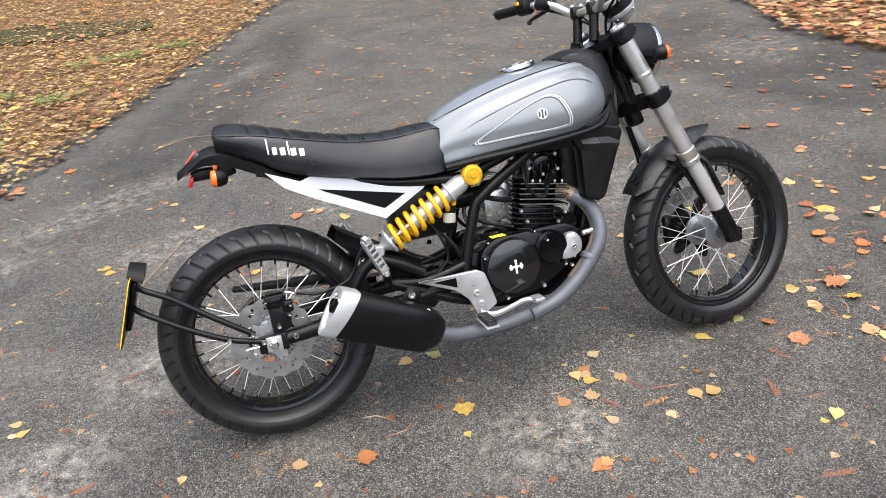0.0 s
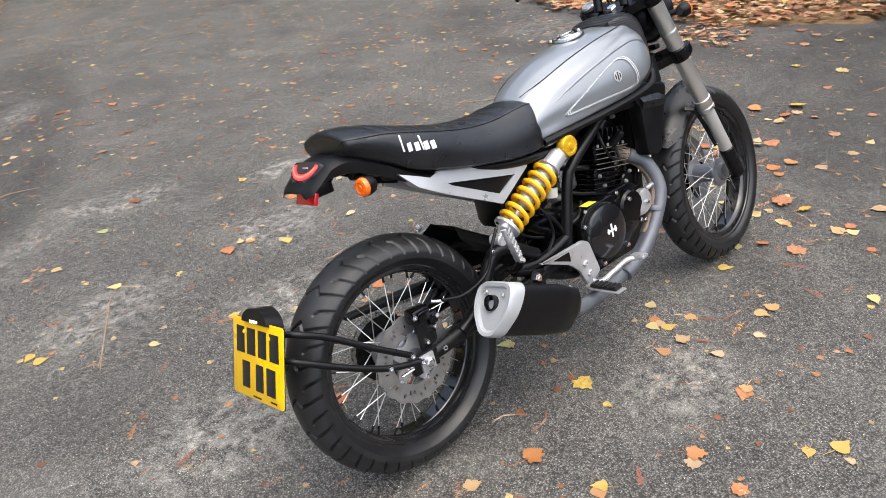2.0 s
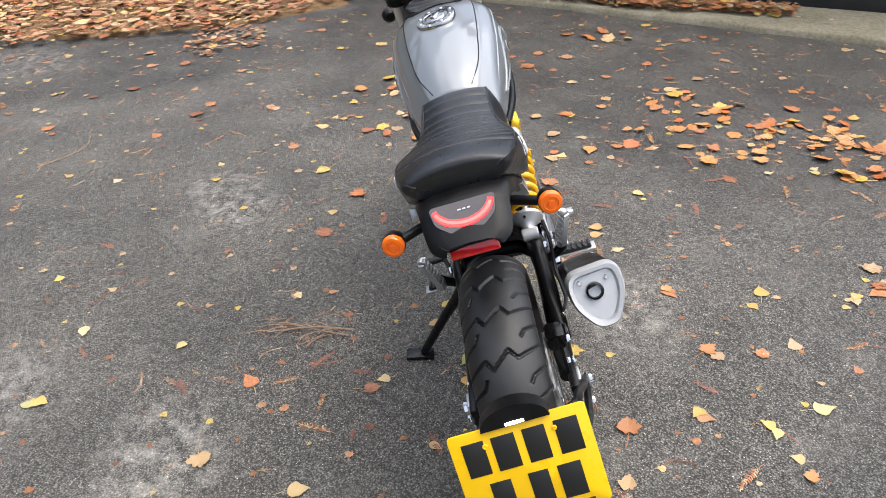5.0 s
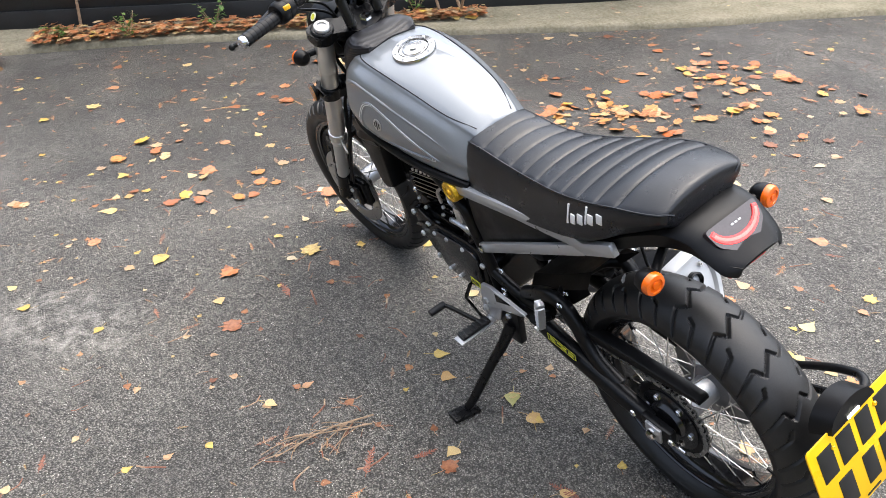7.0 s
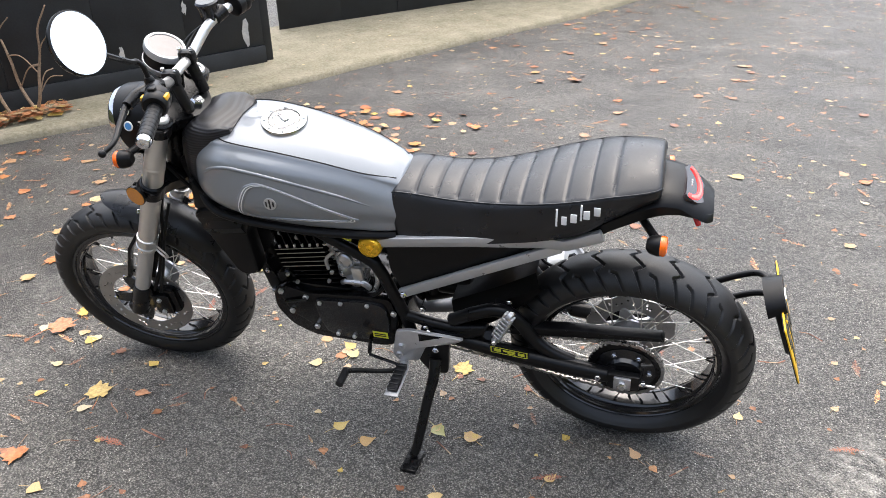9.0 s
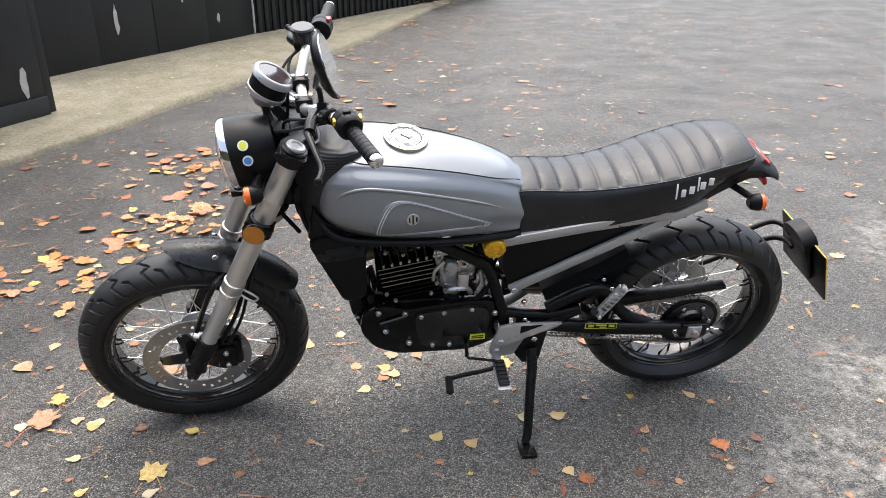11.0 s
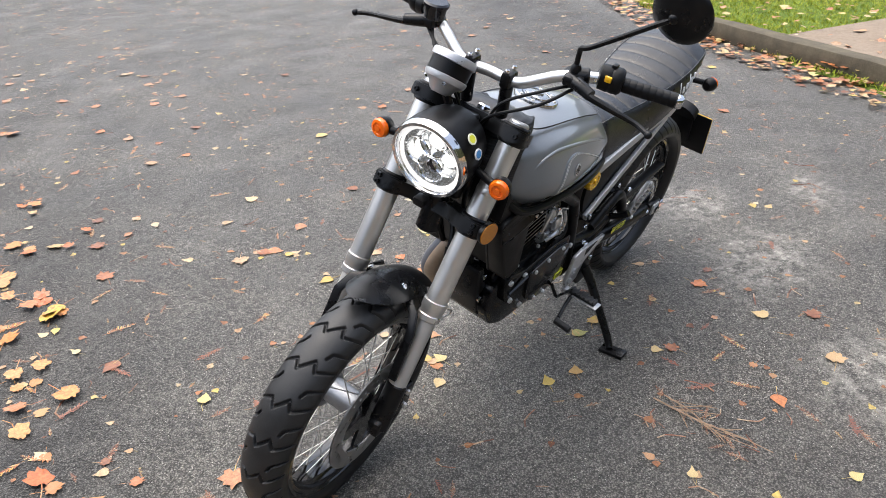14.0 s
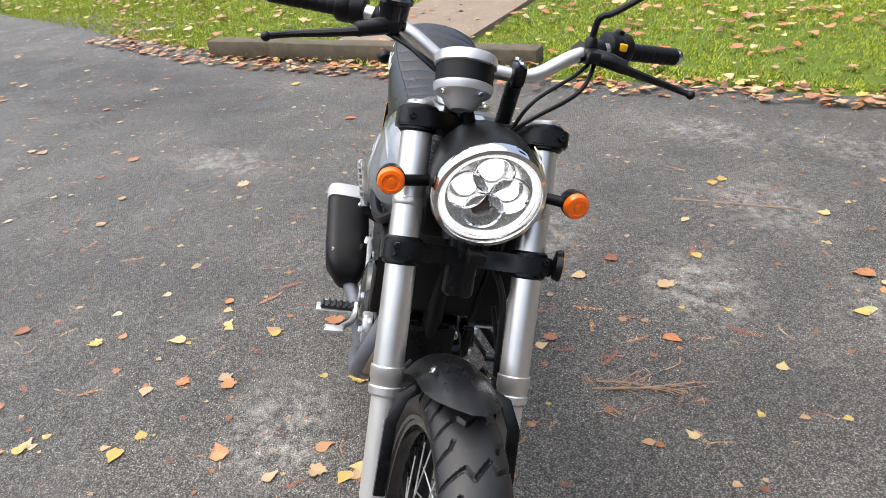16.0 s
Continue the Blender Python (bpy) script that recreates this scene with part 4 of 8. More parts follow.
for side in (1, -1):
    bm = bmesh.new()
    rings = [[on_tank(p.x, p.y, side, o) for p in panel_loop(s)] for s, o in ((1.075, -0.0006), (1.05, 0.0022), (1.03, 0.003), (0.945, 0.003), (0.925, 0.0022), (0.9, -0.0006))]
    grid_mesh(bm, rings, True, False)
    bp("panel_ridge", bm, "tank", "raised teardrop ridge on the tank side", tank, 60)
    bp("pinstripe", panel_band(side, 1.02, 0.998, 0.0034), "stripe", "pale double pinstripe", tank)
    bp("pinstripe", panel_band(side, 0.966, 0.947, 0.0034), "stripe", "pale double pinstripe", tank)
    ridge = [on_tank(x, z, side, -0.0025) for x, z in ((1.07, 0.865), (1.03, 0.902), (0.985, 0.915), (0.93, 0.911), (0.84, 0.892), (0.72, 0.856), (0.64, 0.824), (0.60, 0.805))]
    bp("side_ridge", tube(ridge, [0.002, 0.0055, 0.0055, 0.0055, 0.0055, 0.005, 0.003, 0.0015], 60, 12), "tank", "soft pressed ridge above the panel", tank, 60)
    c = on_tank(0.867, 0.833, side, 0.0008)
    nrm = on_tank(0.867, 0.833, side, 1.0008) - c
    m = along(c, nrm)
    badge = bp("badge", lathe([(0.0165, 0), (0.0165, 0.0012), (0.0155, 0.002)], 32, None, m), "badge", "round pale badge", tank)
    bm = bmesh.new()
    for k, (dx, h) in enumerate(((-0.009, 0.014), (0.0, 0.026), (0.009, 0.014))):
        box((0, 0, 0), (0.0042, 0.0012, h), 0.0004, m @ Matrix.Translation((0, 0, 0.0024)) @ Matrix.Rotation(radians(90), 4, "X") @ Matrix.Translation((dx, 0, 0)), bm)
    part("emblem", bm, "ink", badge)

# top seam lines, filler cap, headstock cover
for side in (1, -1):
    pts = [on_top(x, side * w, 0.0008) for x, w in ((0.575, 0.052), (0.65, 0.082), (0.75, 0.096), (0.86, 0.104), (0.95, 0.105), (1.0, 0.096), (1.03, 0.07))]
    bp("seam", tube(pts, 0.0016, 40, 6), "matt_black", "dark seam along the tank top", tank)
cap_c = on_top(0.87, 0.004, 0)
cap_n = on_top(0.87, 0.004, 1.0) - cap_c
cm = along(cap_c, cap_n)
cap = bp("filler_cap", lathe([(0.058, -0.006), (0.058, 0.004), (0.056, 0.007), (0.04, 0.008), (0.039, 0.006), (0.031, 0.006), (0.03, 0.009), (0.026, 0.0105)], 48, None, cm), "cap", "round polished filler cap ring with bolts", tank)
bolts(cap, [(cm @ Vector((0.048 * math.cos(a), 0.048 * math.sin(a), 0.007)), cap_n) for a in np.linspace(0.2, 6.48, 9)[:-1]], 0.0045, 0.003, "steel")
part("key_flap", box((0, 0, 0.0125), (0.016, 0.03, 0.005), 0.002, cm), "cap", cap)
part("cap_groove", ring_band(cm, 0.0385, 0.0405, 0.0087), "engine_black", cap)

COVER = [(0.985, 0.978, 0.075, 0.958), (1.025, 0.994, 0.098, 0.946), (1.06, 0.996, 0.108, 0.9), (1.09, 0.986, 0.114, 0.83), (1.115, 0.972, 0.106, 0.785), (1.136, 0.95, 0.088, 0.775), (1.15, 0.915, 0.07, 0.79)]
bm = bmesh.new()
rings = []
for x, zt, w, zb in spline(COVER, 20):
    s = spline([(-w, zb, 0), (-w * 0.96, (zt + zb) / 2 + 0.01, 0), (-w * 0.7, zt - 0.006, 0), (0, zt, 0), (w * 0.7, zt - 0.006, 0), (w * 0.96, (zt + zb) / 2 + 0.01, 0), (w, zb, 0)], 25)
    rings.append([(x, p[0], p[1]) for p in s])
grid_mesh(bm, rings)
bp("headstock_cover", bm, "carbon", "ribbed black rubber cover ahead of the filler cap", sharp=50)


# seat
SEAT = [  # x, top, edge z, low z, half-width at edge, half-width low
    (-0.046, 0.926, 0.919, 0.896, 0.074, 0.070), (-0.043, 0.941, 0.927, 0.892, 0.088, 0.080), (-0.032, 0.949, 0.927, 0.888, 0.099, 0.088), (0.0, 0.949, 0.923, 0.872, 0.109, 0.096), (0.06, 0.938, 0.914, 0.842, 0.118, 0.113), (0.12, 0.919, 0.899, 0.808, 0.121, 0.130),
    (0.20, 0.895, 0.877, 0.780, 0.115, 0.132), (0.28, 0.873, 0.857, 0.759, 0.102, 0.129), (0.36, 0.859, 0.843, 0.741, 0.09, 0.125), (0.44, 0.853, 0.838, 0.725, 0.083, 0.121), (0.52, 0.858, 0.843, 0.717, 0.081, 0.118), (0.565, 0.857, 0.844, 0.720, 0.081, 0.112), (0.582, 0.848, 0.838, 0.733, 0.076, 0.103)]


def seat_mesh():
    bm = bmesh.new()
    rings = []
    pleats = np.arange(0.0, 0.57, 0.052)
    for x, zt, ze, zl, we, wl in spline(SEAT, 270):
        d = min(abs(x - p) for p in pleats)
        dip = 0.0034 * math.exp(-(d / 0.0032) ** 2) + 0.002 * math.exp(-(d / 0.013) ** 2)
        if x < 0.02:
            dip = 0.0
        half = []
        for s in np.linspace(0, 1, 15):
            y = we * s
            z = zt + (ze - zt) * s ** 2.3 - dip * (1 if s < 0.93 else 0.3)
            half.append((y, z))
        half.append((we + 0.004, ze - 0.004))
        for s in np.linspace(0.08, 1, 9):
            y = we + 0.004 + (wl - we - 0.004) * s + 0.012 * math.sin(math.pi * min(1, s * 1.05)) * 0.8
            half.append((y, ze + (zl - ze) * s))
        half.append((wl - 0.012, zl - 0.006))
        rings.append([(x, y, z) for y, z in half] + [(x, -y, z) for y, z in half[::-1]][:-1])
    grid_mesh(bm, rings)
    return bm


seat_bm = seat_mesh()
seat_bm.normal_update()
seat_tree = BVHTree.FromBMesh(seat_bm)
seat = bp("seat", seat_bm, "vinyl", "black vinyl seat with cross-stitched pleats", sharp=60)


def on_seat(x, z, side, out=0.001):
    hit = seat_tree.ray_cast(Vector((x, side * 0.4, z)), Vector((0, -side, 0)))
    return Vector((x, side * 0.135, z)) if hit[0] is None else hit[0] + Vector((0, side * out, 0))


for side in (1, -1):
    pts = [(x, side * (we + 0.003), ze - 0.002) for x, zt, ze, zl, we, wl in spline(SEAT, 40)]
    part("piping", tube(pts, 0.0022, 60, 6), "vinyl", seat, "thin black seam piping")
    # the embroidered name on the flank becomes plain bars of its size
    bm = bmesh.new()
    for off, w, h in ((0.0, 0.0, 0.042), (0.017, 0.012, 0.021), (0.038, 0.014, 0.021), (0.054, 0.0, 0.038), (0.066, 0.014, 0.021), (0.088, 0.014, 0.021)):
        x, z = (0.090 + off, 0.856 - off * 0.22) if side < 0 else (0.172 - off, 0.832 + off * 0.42)
        strokes = [(0, 0, w or 0.0045, h)]
        for dx, dz, sw, sh in strokes:
            xx = x + dx
            zz = z + dz + (-0.22 if side < 0 else -0.42) * dx
            lo, hi = on_seat(xx, zz, side, 0.0016), on_seat(xx, zz + sh, side, 0.0016)
            ang = math.atan2(hi.y - lo.y, hi.z - lo.z)
            box((0, 0, 0), (sw, 0.003, sh), 0.0007, Matrix.Translation((lo + hi) / 2) @ Matrix.Rotation(-ang, 4, "X"), bm)
    part("embroidery", bm, "white_print", seat, "white embroidered lettering as bars")


# forks, clamps, handlebar
def fork_pt(z, y=0.0, ahead=0.0):
    return (1.259 + (0.8 - z) * 0.477 + ahead, y, z)


for side in (1, -1):
    y = side * 0.113
    leg = fp("fork_leg", rod(fork_pt(1.025, y), fork_pt(0.59, y), 0.0265, 28), "steel", "brushed steel fork outer tube")
    bm = bmesh.new()
    d = Vector((0.4305, 0, -0.9026))
    lathe([(0.0265, 0), (0.0295, 0.002), (0.0295, 0.022), (0.0275, 0.025), (0.0275, 0.034), (0.0295, 0.036), (0.0295, 0.048), (0.026, 0.052)], 28, bm, along(fork_pt(0.632, y), d))
    fp("fork_collar", bm, "steel", "stepped steel collar", leg)
    bm = bmesh.new()
    lathe([(0.0265, 0), (0.0275, 0.002), (0.0275, 0.012), (0.0265, 0.014)], 28, bm, along(fork_pt(0.89, y), d))
    fp("fork_ring", bm, "steel", "", leg)
    fp("fork_slider", rod(fork_pt(0.60, y), fork_pt(0.40, y), 0.0225, 24), "slider", "grey anodised lower fork tube", leg)
    bm = rod(fork_pt(0.425, y), fork_pt(0.31, y), 0.026, 20)
    box((FRONT_C.x + 0.006, y, 0.322), (0.055, 0.034, 0.05), 0.01, bm=bm)
    fp("axle_clamp", bm, "satin_black", "black axle clamp", leg)
    bm = lathe([(0.024, 0), (0.024, 0.01), (0.021, 0.014), (0.014, 0.014), (0.013, 0.01), (0.006, 0.01)], 24, None, along(fork_pt(1.023, y), -d))
    fp("fork_cap", bm, "alloy", "round alloy fork cap", leg)
    bm = rod((FRONT_C.x + 0.004, y + side * 0.01, 0.32), (FRONT_C.x + 0.004, y + side * 0.024, 0.32), 0.012, 6)
    fp("axle_nut", bm, "chrome", "chrome axle nut", leg)
    # fender stays: flat bars that leave the fender and run down inside the leg
    for pts in (((1.300, 0.066, 0.612), (1.318, 0.088, 0.602), (1.352, 0.093, 0.548), (1.408, 0.095, 0.445)), ((1.372, 0.06, 0.616), (1.395, 0.09, 0.61), (1.42, 0.107, 0.575), (1.466, 0.110, 0.46))):
        front = pts[0][0] > 1.35
        fp("fender_stay", flat_bar([(x, side * yy, z) for x, yy, z in pts], 0.011 if front else 0.017, 0.02 if front else 0.007), "satin_black", "flat black fender stay", leg)
    bolts(leg, [((1.408, side * 0.1, 0.448), (0, side, 0)), ((1.45, side * 0.1, 0.472), (0, side, 0))], 0.006, 0.006, "chrome", True)


def clamp_plate(z, thick, name):
    bm = bmesh.new()
    x = fork_pt(z)[0]
    tilt = Matrix.Translation((x, 0, z)) @ Matrix.Rotation(-RAKE, 4, "Y")
    out = rounded([(-0.078, -0.03), (-0.078, 0.03), (-0.03, 0.1), (-0.03, 0.15), (0.036, 0.15), (0.036, 0.09), (0.0, 0.045), (0.0, -0.045), (0.036, -0.09), (0.036, -0.15), (-0.03, -0.15), (-0.03, -0.1)], 0.02, 4)
    lo = [bm.verts.new((a, b, -thick / 2)) for a, b in out]
    hi = [bm.verts.new((a, b, thick / 2)) for a, b in out]
    bm.faces.new(hi)
    bm.faces.new(lo[::-1])
    for i in range(len(out)):
        j = (i + 1) % len(out)
        bm.faces.new((lo[i], lo[j], hi[j], hi[i]))
    bmesh.ops.bevel(bm, geom=[e for e in bm.edges if abs(e.verts[0].co.z - e.verts[1].co.z) < 1e-6], offset=0.003, segments=2, affect="EDGES")
    bmesh.ops.transform(bm, matrix=tilt, verts=bm.verts)
    ob = fp(name, bm, "satin_black", "black fork clamp plate")
    for s in (1, -1):
        bolts(ob, [(tilt @ Vector((0.036, s * 0.13, dz)), tilt.to_3x3() @ Vector((1, 0, 0))) for dz in ((-0.008, 0.008) if thick > 0.03 else (0.0,))], 0.0065, 0.008, "satin_black", True)
        fp("clamp_ring", rod(tilt @ Vector((0, s * 0.113, -thick * 0.75)), tilt @ Vector((0, s * 0.113, thick * 0.75)), 0.0325, 28), "satin_black", "", ob)
    return ob


clamp_plate(1.008, 0.03, "upper_fork_clamp")
clamp_plate(0.808, 0.032, "lower_fork_clamp")
fp("steering_stem", rod((1.175, 0, 0.86 + 0.16), (1.25, 0, 0.73), 0.028, 20), "satin_black")
fp("stem_nut", lathe([(0.018, 0), (0.018, 0.01), (0.014, 0.014), (0.008, 0.014)], 6, None, along((1.108, 0, 1.0), STEER_UP)), "chrome", "chrome steering stem nut")

# handlebar with risers
BAR = [(1.006, 0.378, 1.162), (1.036, 0.268, 1.160), (1.062, 0.215, 1.16), (1.092, 0.15, 1.145), (1.115, 0.085, 1.108), (1.118, 0.05, 1.1), (1.118, 0, 1.1)]
BAR = BAR + [(x, -y, z - 0.06 * y) for x, y, z in BAR[::-1][1:]]
bar = fp("handlebar", tube(BAR, 0.0125, 70, 14), "steel", "bare steel handlebar with a gentle rise")
for s in (1, -1):
    bm = rod((1.105, s * 0.048, 1.005), (1.117, s * 0.048, 1.085), 0.0145, 16)
    box((1.118, s * 0.048, 1.102), (0.042, 0.026, 0.038), 0.008, bm=bm)
    fp("riser", bm, "satin_black", "black handlebar riser", bar)
    bolts(bar, [((1.118 + dx, s * 0.048, 1.122), (0, 0, 1)) for dx in (-0.016, 0.016)], 0.006, 0.006, "chrome", True)
    # grip with ribs
    drop = 0.0 if s > 0 else 0.06  # the worn bar sits lower on its right
    a, b = np.array((1.036, s * 0.266, 1.160 - 0.266 * drop)), np.array((1.006, s * 0.379, 1.162 - 0.379 * drop))
    prof = [(0.0165, 0)]
    for k in range(8):
        h = 0.003 + k * 0.0143
        prof += [(0.0158, h), (0.0163, h + 0.0015), (0.0163, h + 0.0118), (0.0158, h + 0.0128)]
    prof += [(0.0165, 0.1175), (0.012, 0.119)]
    grip = fp("grip", lathe(prof, 20, None, along(a, b - a)), "matt_black", "grooved black rubber grip", bar, 25)
    fp("bar_end", lathe([(0.0125, 0), (0.0155, 0.002), (0.0155, 0.01), (0.012, 0.015), (0.005, 0.016), (0.004, 0.012)], 20, None, along(b, b - a)), "chrome", "chrome bar end", grip)
    # switch block
    c = a - (b - a) / np.linalg.norm(b - a) * 0.024
    bm = rod(a, a - (b - a) / np.linalg.norm(b - a) * 0.048, 0.024, 20)
    lathe([(0.02, -0.027), (0.0275, -0.023), (0.029, -0.004), (0.0275, 0.0), (0.029, 0.004), (0.0285, 0.02), (0.024, 0.026), (0.018, 0.027)], 24, bm, along(c + np.array((0.0, 0, 0.004)), b - a))
    sw = fp("switch_block", bm, "matt_black", "black handlebar switch block", bar)
    if s > 0:
        fp("switch_button", box(c + np.array((0.027, 0.002, 0.012)), (0.008, 0.016, 0.014), 0.003), "yellow", "yellow flash button", sw)
        bm = box(c + np.array((-0.028, 0.0, 0.016)), (0.008, 0.02, 0.012), 0.003)
        fp("switch_button", bm, "yellow", "yellow switch slider", sw)
        bm = box(c + np.array((0.0, 0.0, 0.032)), (0.018, 0.012, 0.012), 0.003)
        fp("switch_button", bm, "matt_black", "", sw)
    else:
        fp("switch_button", box(c + np.array((-0.02, 0, 0.026)), (0.014, 0.016, 0.01), 0.003), "red", "red engine stop switch", sw)
    # lever and perch
    bm = rod((1.085, s * 0.168, 1.152 - 0.17 * drop), (1.069, s * 0.205, 1.160 - 0.2 * drop), 0.019, 16)
    box((1.098, s * 0.185, 1.152 - 0.185 * drop), (0.045, 0.04, 0.024), 0.007, bm=bm)
    fp("lever_perch", bm, "satin_black", "black lever perch", bar)
    lev = [(x, s * y, z - 1.3 * drop * y) for x, y, z in ((1.105, 0.19, 1.152), (1.125, 0.23, 1.146), (1.118, 0.29, 1.135), (1.110, 0.34, 1.126), (1.121, 0.376, 1.121))]
    bm = tube(lev, [0.009, 0.0085, 0.007, 0.006, 0.0055], 26, 10)
    bmesh.ops.create_uvsphere(bm, u_segments=12, v_segments=8, radius=0.0085, matrix=Matrix.Translation(Vector(lev[-1])))
    tube([(1.095, s * 0.168, 1.152 - 0.17 * drop), (1.112, s * 0.2, 1.153 - 0.25 * drop), (1.122, s * 0.236, 1.147 - 0.3 * drop)], [0.013, 0.0145, 0.0125], 10, 12, bm=bm)
    fp("lever", bm, "satin_black", "black ball-ended lever" if s > 0 else "black ball-ended brake lever", bar)

bm = lathe([(0.02, -0.012), (0.024, -0.008), (0.026, 0.018), (0.03, 0.02), (0.03, 0.026), (0.026, 0.03)], 24, None, Matrix.Translation((1.095, -0.178, 1.158)))
box((1.09, -0.178, 1.143), (0.03, 0.05, 0.02), 0.006, bm=bm)
fp("brake_reservoir", bm, "gloss_black", "round black brake fluid reservoir", bar)
bm = bmesh.new()
lathe([(0.0185, 0), (0.0185, 0.012)], 18, bm, along((1.082, 0.166, 1.149), (0.035, -0.06, 0.045)))
fp("bar_clamp", bm, "matt_black", "", bar)

# mirror on the left
mirror_c = Vector((1.088, 0.341, 1.355))
mm = along(mirror_c, (-0.93, 0.12, 0.30))
mirror = fp("mirror", lathe([(0.02, -0.018), (0.045, -0.013), (0.06, -0.004), (0.063, 0.002), (0.063, 0.006), (0.06, 0.007)], 40, None, mm), "satin_black", "round black mirror on a bent stalk")
fp("mirror_glass", lathe([(0.0595, 0.007), (0.0595, 0.0085)], 40, None, mm), "mirror", "mirror glass", mirror)
bm = tube([(1.087, 0.176, 1.16), (1.09, 0.174, 1.205), (1.098, 0.178, 1.222), (1.1, 0.2, 1.235), (1.1, 0.29, 1.31), (1.096, 0.327, 1.34)], 0.006, 40, 10)
lathe([(0.011, 0), (0.012, 0.02), (0.008, 0.028)], 12, bm, along((1.087, 0.176, 1.155), (0, 0, 1)))
bmesh.ops.create_uvsphere(bm, u_segments=14, v_segments=10, radius=0.012, matrix=Matrix.Translation((1.097, 0.333, 1.346)))
fp("mirror_stalk", bm, "satin_black", "bent black stalk", mirror)

# speedometer
sm = along((1.176, -0.06, 1.125), (-0.5, 0.0, 0.86))
speedo = fp("speedometer", lathe([(0.018, -0.085), (0.026, -0.078), (0.033, -0.066), (0.046, -0.058), (0.049, -0.05), (0.049, -0.045), (0.047, -0.044)], 40, None, sm), "alloy_paint", "round silver-rimmed speedometer")
fp("band", lathe([(0.047, -0.046), (0.0475, -0.014)], 40, None, sm), "matt_black", "black band", speedo)
fp("bezel", lathe([(0.048, -0.015), (0.0515, -0.013), (0.0515, 0.0), (0.049, 0.004), (0.043, 0.004), (0.042, 0.0)], 40, None, sm), "alloy_paint", "silver bezel", speedo)
fp("dial", lathe([(0.0425, 0.0005), (0.0425, 0.002)], 40, None, sm), "smoke", "dark glossy dial", speedo)
bolts(speedo, [(sm @ Vector((0.04 * math.cos(a), 0.04 * math.sin(a), -0.0615)), sm.to_3x3() @ Vector((math.cos(a), math.sin(a), -1))) for a in (0.5, 2.07, 3.64, 5.21)], 0.005, 0.004, "chrome", True)
fp("dial_bracket", tube([(1.21, -0.05, 1.06), (1.2, -0.03, 1.02), (1.18, 0.0, 0.995)], 0.01, 12, 8), "satin_black", "", speedo)

# headlamp
hd = Vector((0.985, 0, -0.17))
hm = along((1.308, -0.004, 0.945), hd) @ Matrix.Scale(0.955, 4)
shell = fp("headlamp", lathe([(0.012, -0.14), (0.03, -0.135), (0.06, -0.12), (0.08, -0.085), (0.088, -0.045), (0.09, -0.018), (0.092, -0.012), (0.086, -0.012), (0.08, -0.05), (0.05, -0.09), (0.01, -0.1)], 56, None, hm), "matt_black", "round headlamp with lit LED lenses and chrome bezel")
bm = ring_profile([(-0.02, 0.093), (-0.016, 0.098), (-0.002, 0.0985), (0.006, 0.095), (0.007, 0.088), (0.0, 0.084), (-0.012, 0.084)], 64)
bmesh.ops.transform(bm, matrix=hm @ Matrix.Rotation(radians(90), 4, "X"), verts=bm.verts)
fp("bezel", bm, "chrome", "wide chrome bezel", shell)
bm = ring_profile([(-0.012, 0.085), (-0.003, 0.084), (-0.002, 0.077), (-0.008, 0.074), (-0.014, 0.076)], 64)
bmesh.ops.transform(bm, matrix=hm @ Matrix.Rotation(radians(90), 4, "X"), verts=bm.verts)
fp("light_ring", bm, "led_ring", "bright ring light", shell)
fp("reflector_bowl", lathe([(0.076, -0.008), (0.07, -0.03), (0.055, -0.045), (0.03, -0.05)], 48, None, hm, False), "bowl", "silvered reflector bowl", shell)
for k, (u, v, lit) in enumerate(((0.0, 0.034, True), (-0.036, 0.0, True), (0.036, 0.0, True), (0.0, -0.034, False))):
    right = Vector((0, 1, 0))
    upv = right.cross(hd).normalized()
    upv = upv if upv.z > 0 else -upv
    p = Vector(hm.translation) + right * u + upv * v
    m = along(p - hd * 0.035, hd)
    fp("lens_bowl", lathe([(0.032, 0.02), (0.026, 0.002), (0.018, 0.0)], 28, None, m, False), "bowl", "", shell)
    fp("lens_rim", lathe([(0.0335, 0.017), (0.0345, 0.021), (0.0325, 0.024), (0.0305, 0.021)], 32, None, m, False), "chrome", "", shell)
    fp("led_lens", lathe([(0.019, 0.0), (0.018, 0.008), (0.012, 0.013), (0.004, 0.015)], 24, None, m), "led" if lit else "smoke", "lit round LED lens" if lit else "unlit dark lens", shell)
fp("front_glass", lathe([(0.083, -0.002), (0.072, 0.012), (0.05, 0.021), (0.025, 0.0255), (0.005, 0.0265), (0.005, 0.0245), (0.025, 0.0235), (0.05, 0.019), (0.071, 0.01), (0.081, -0.004)], 48, None, hm, False), "glass", "clear domed front glass", shell).visible_shadow = False
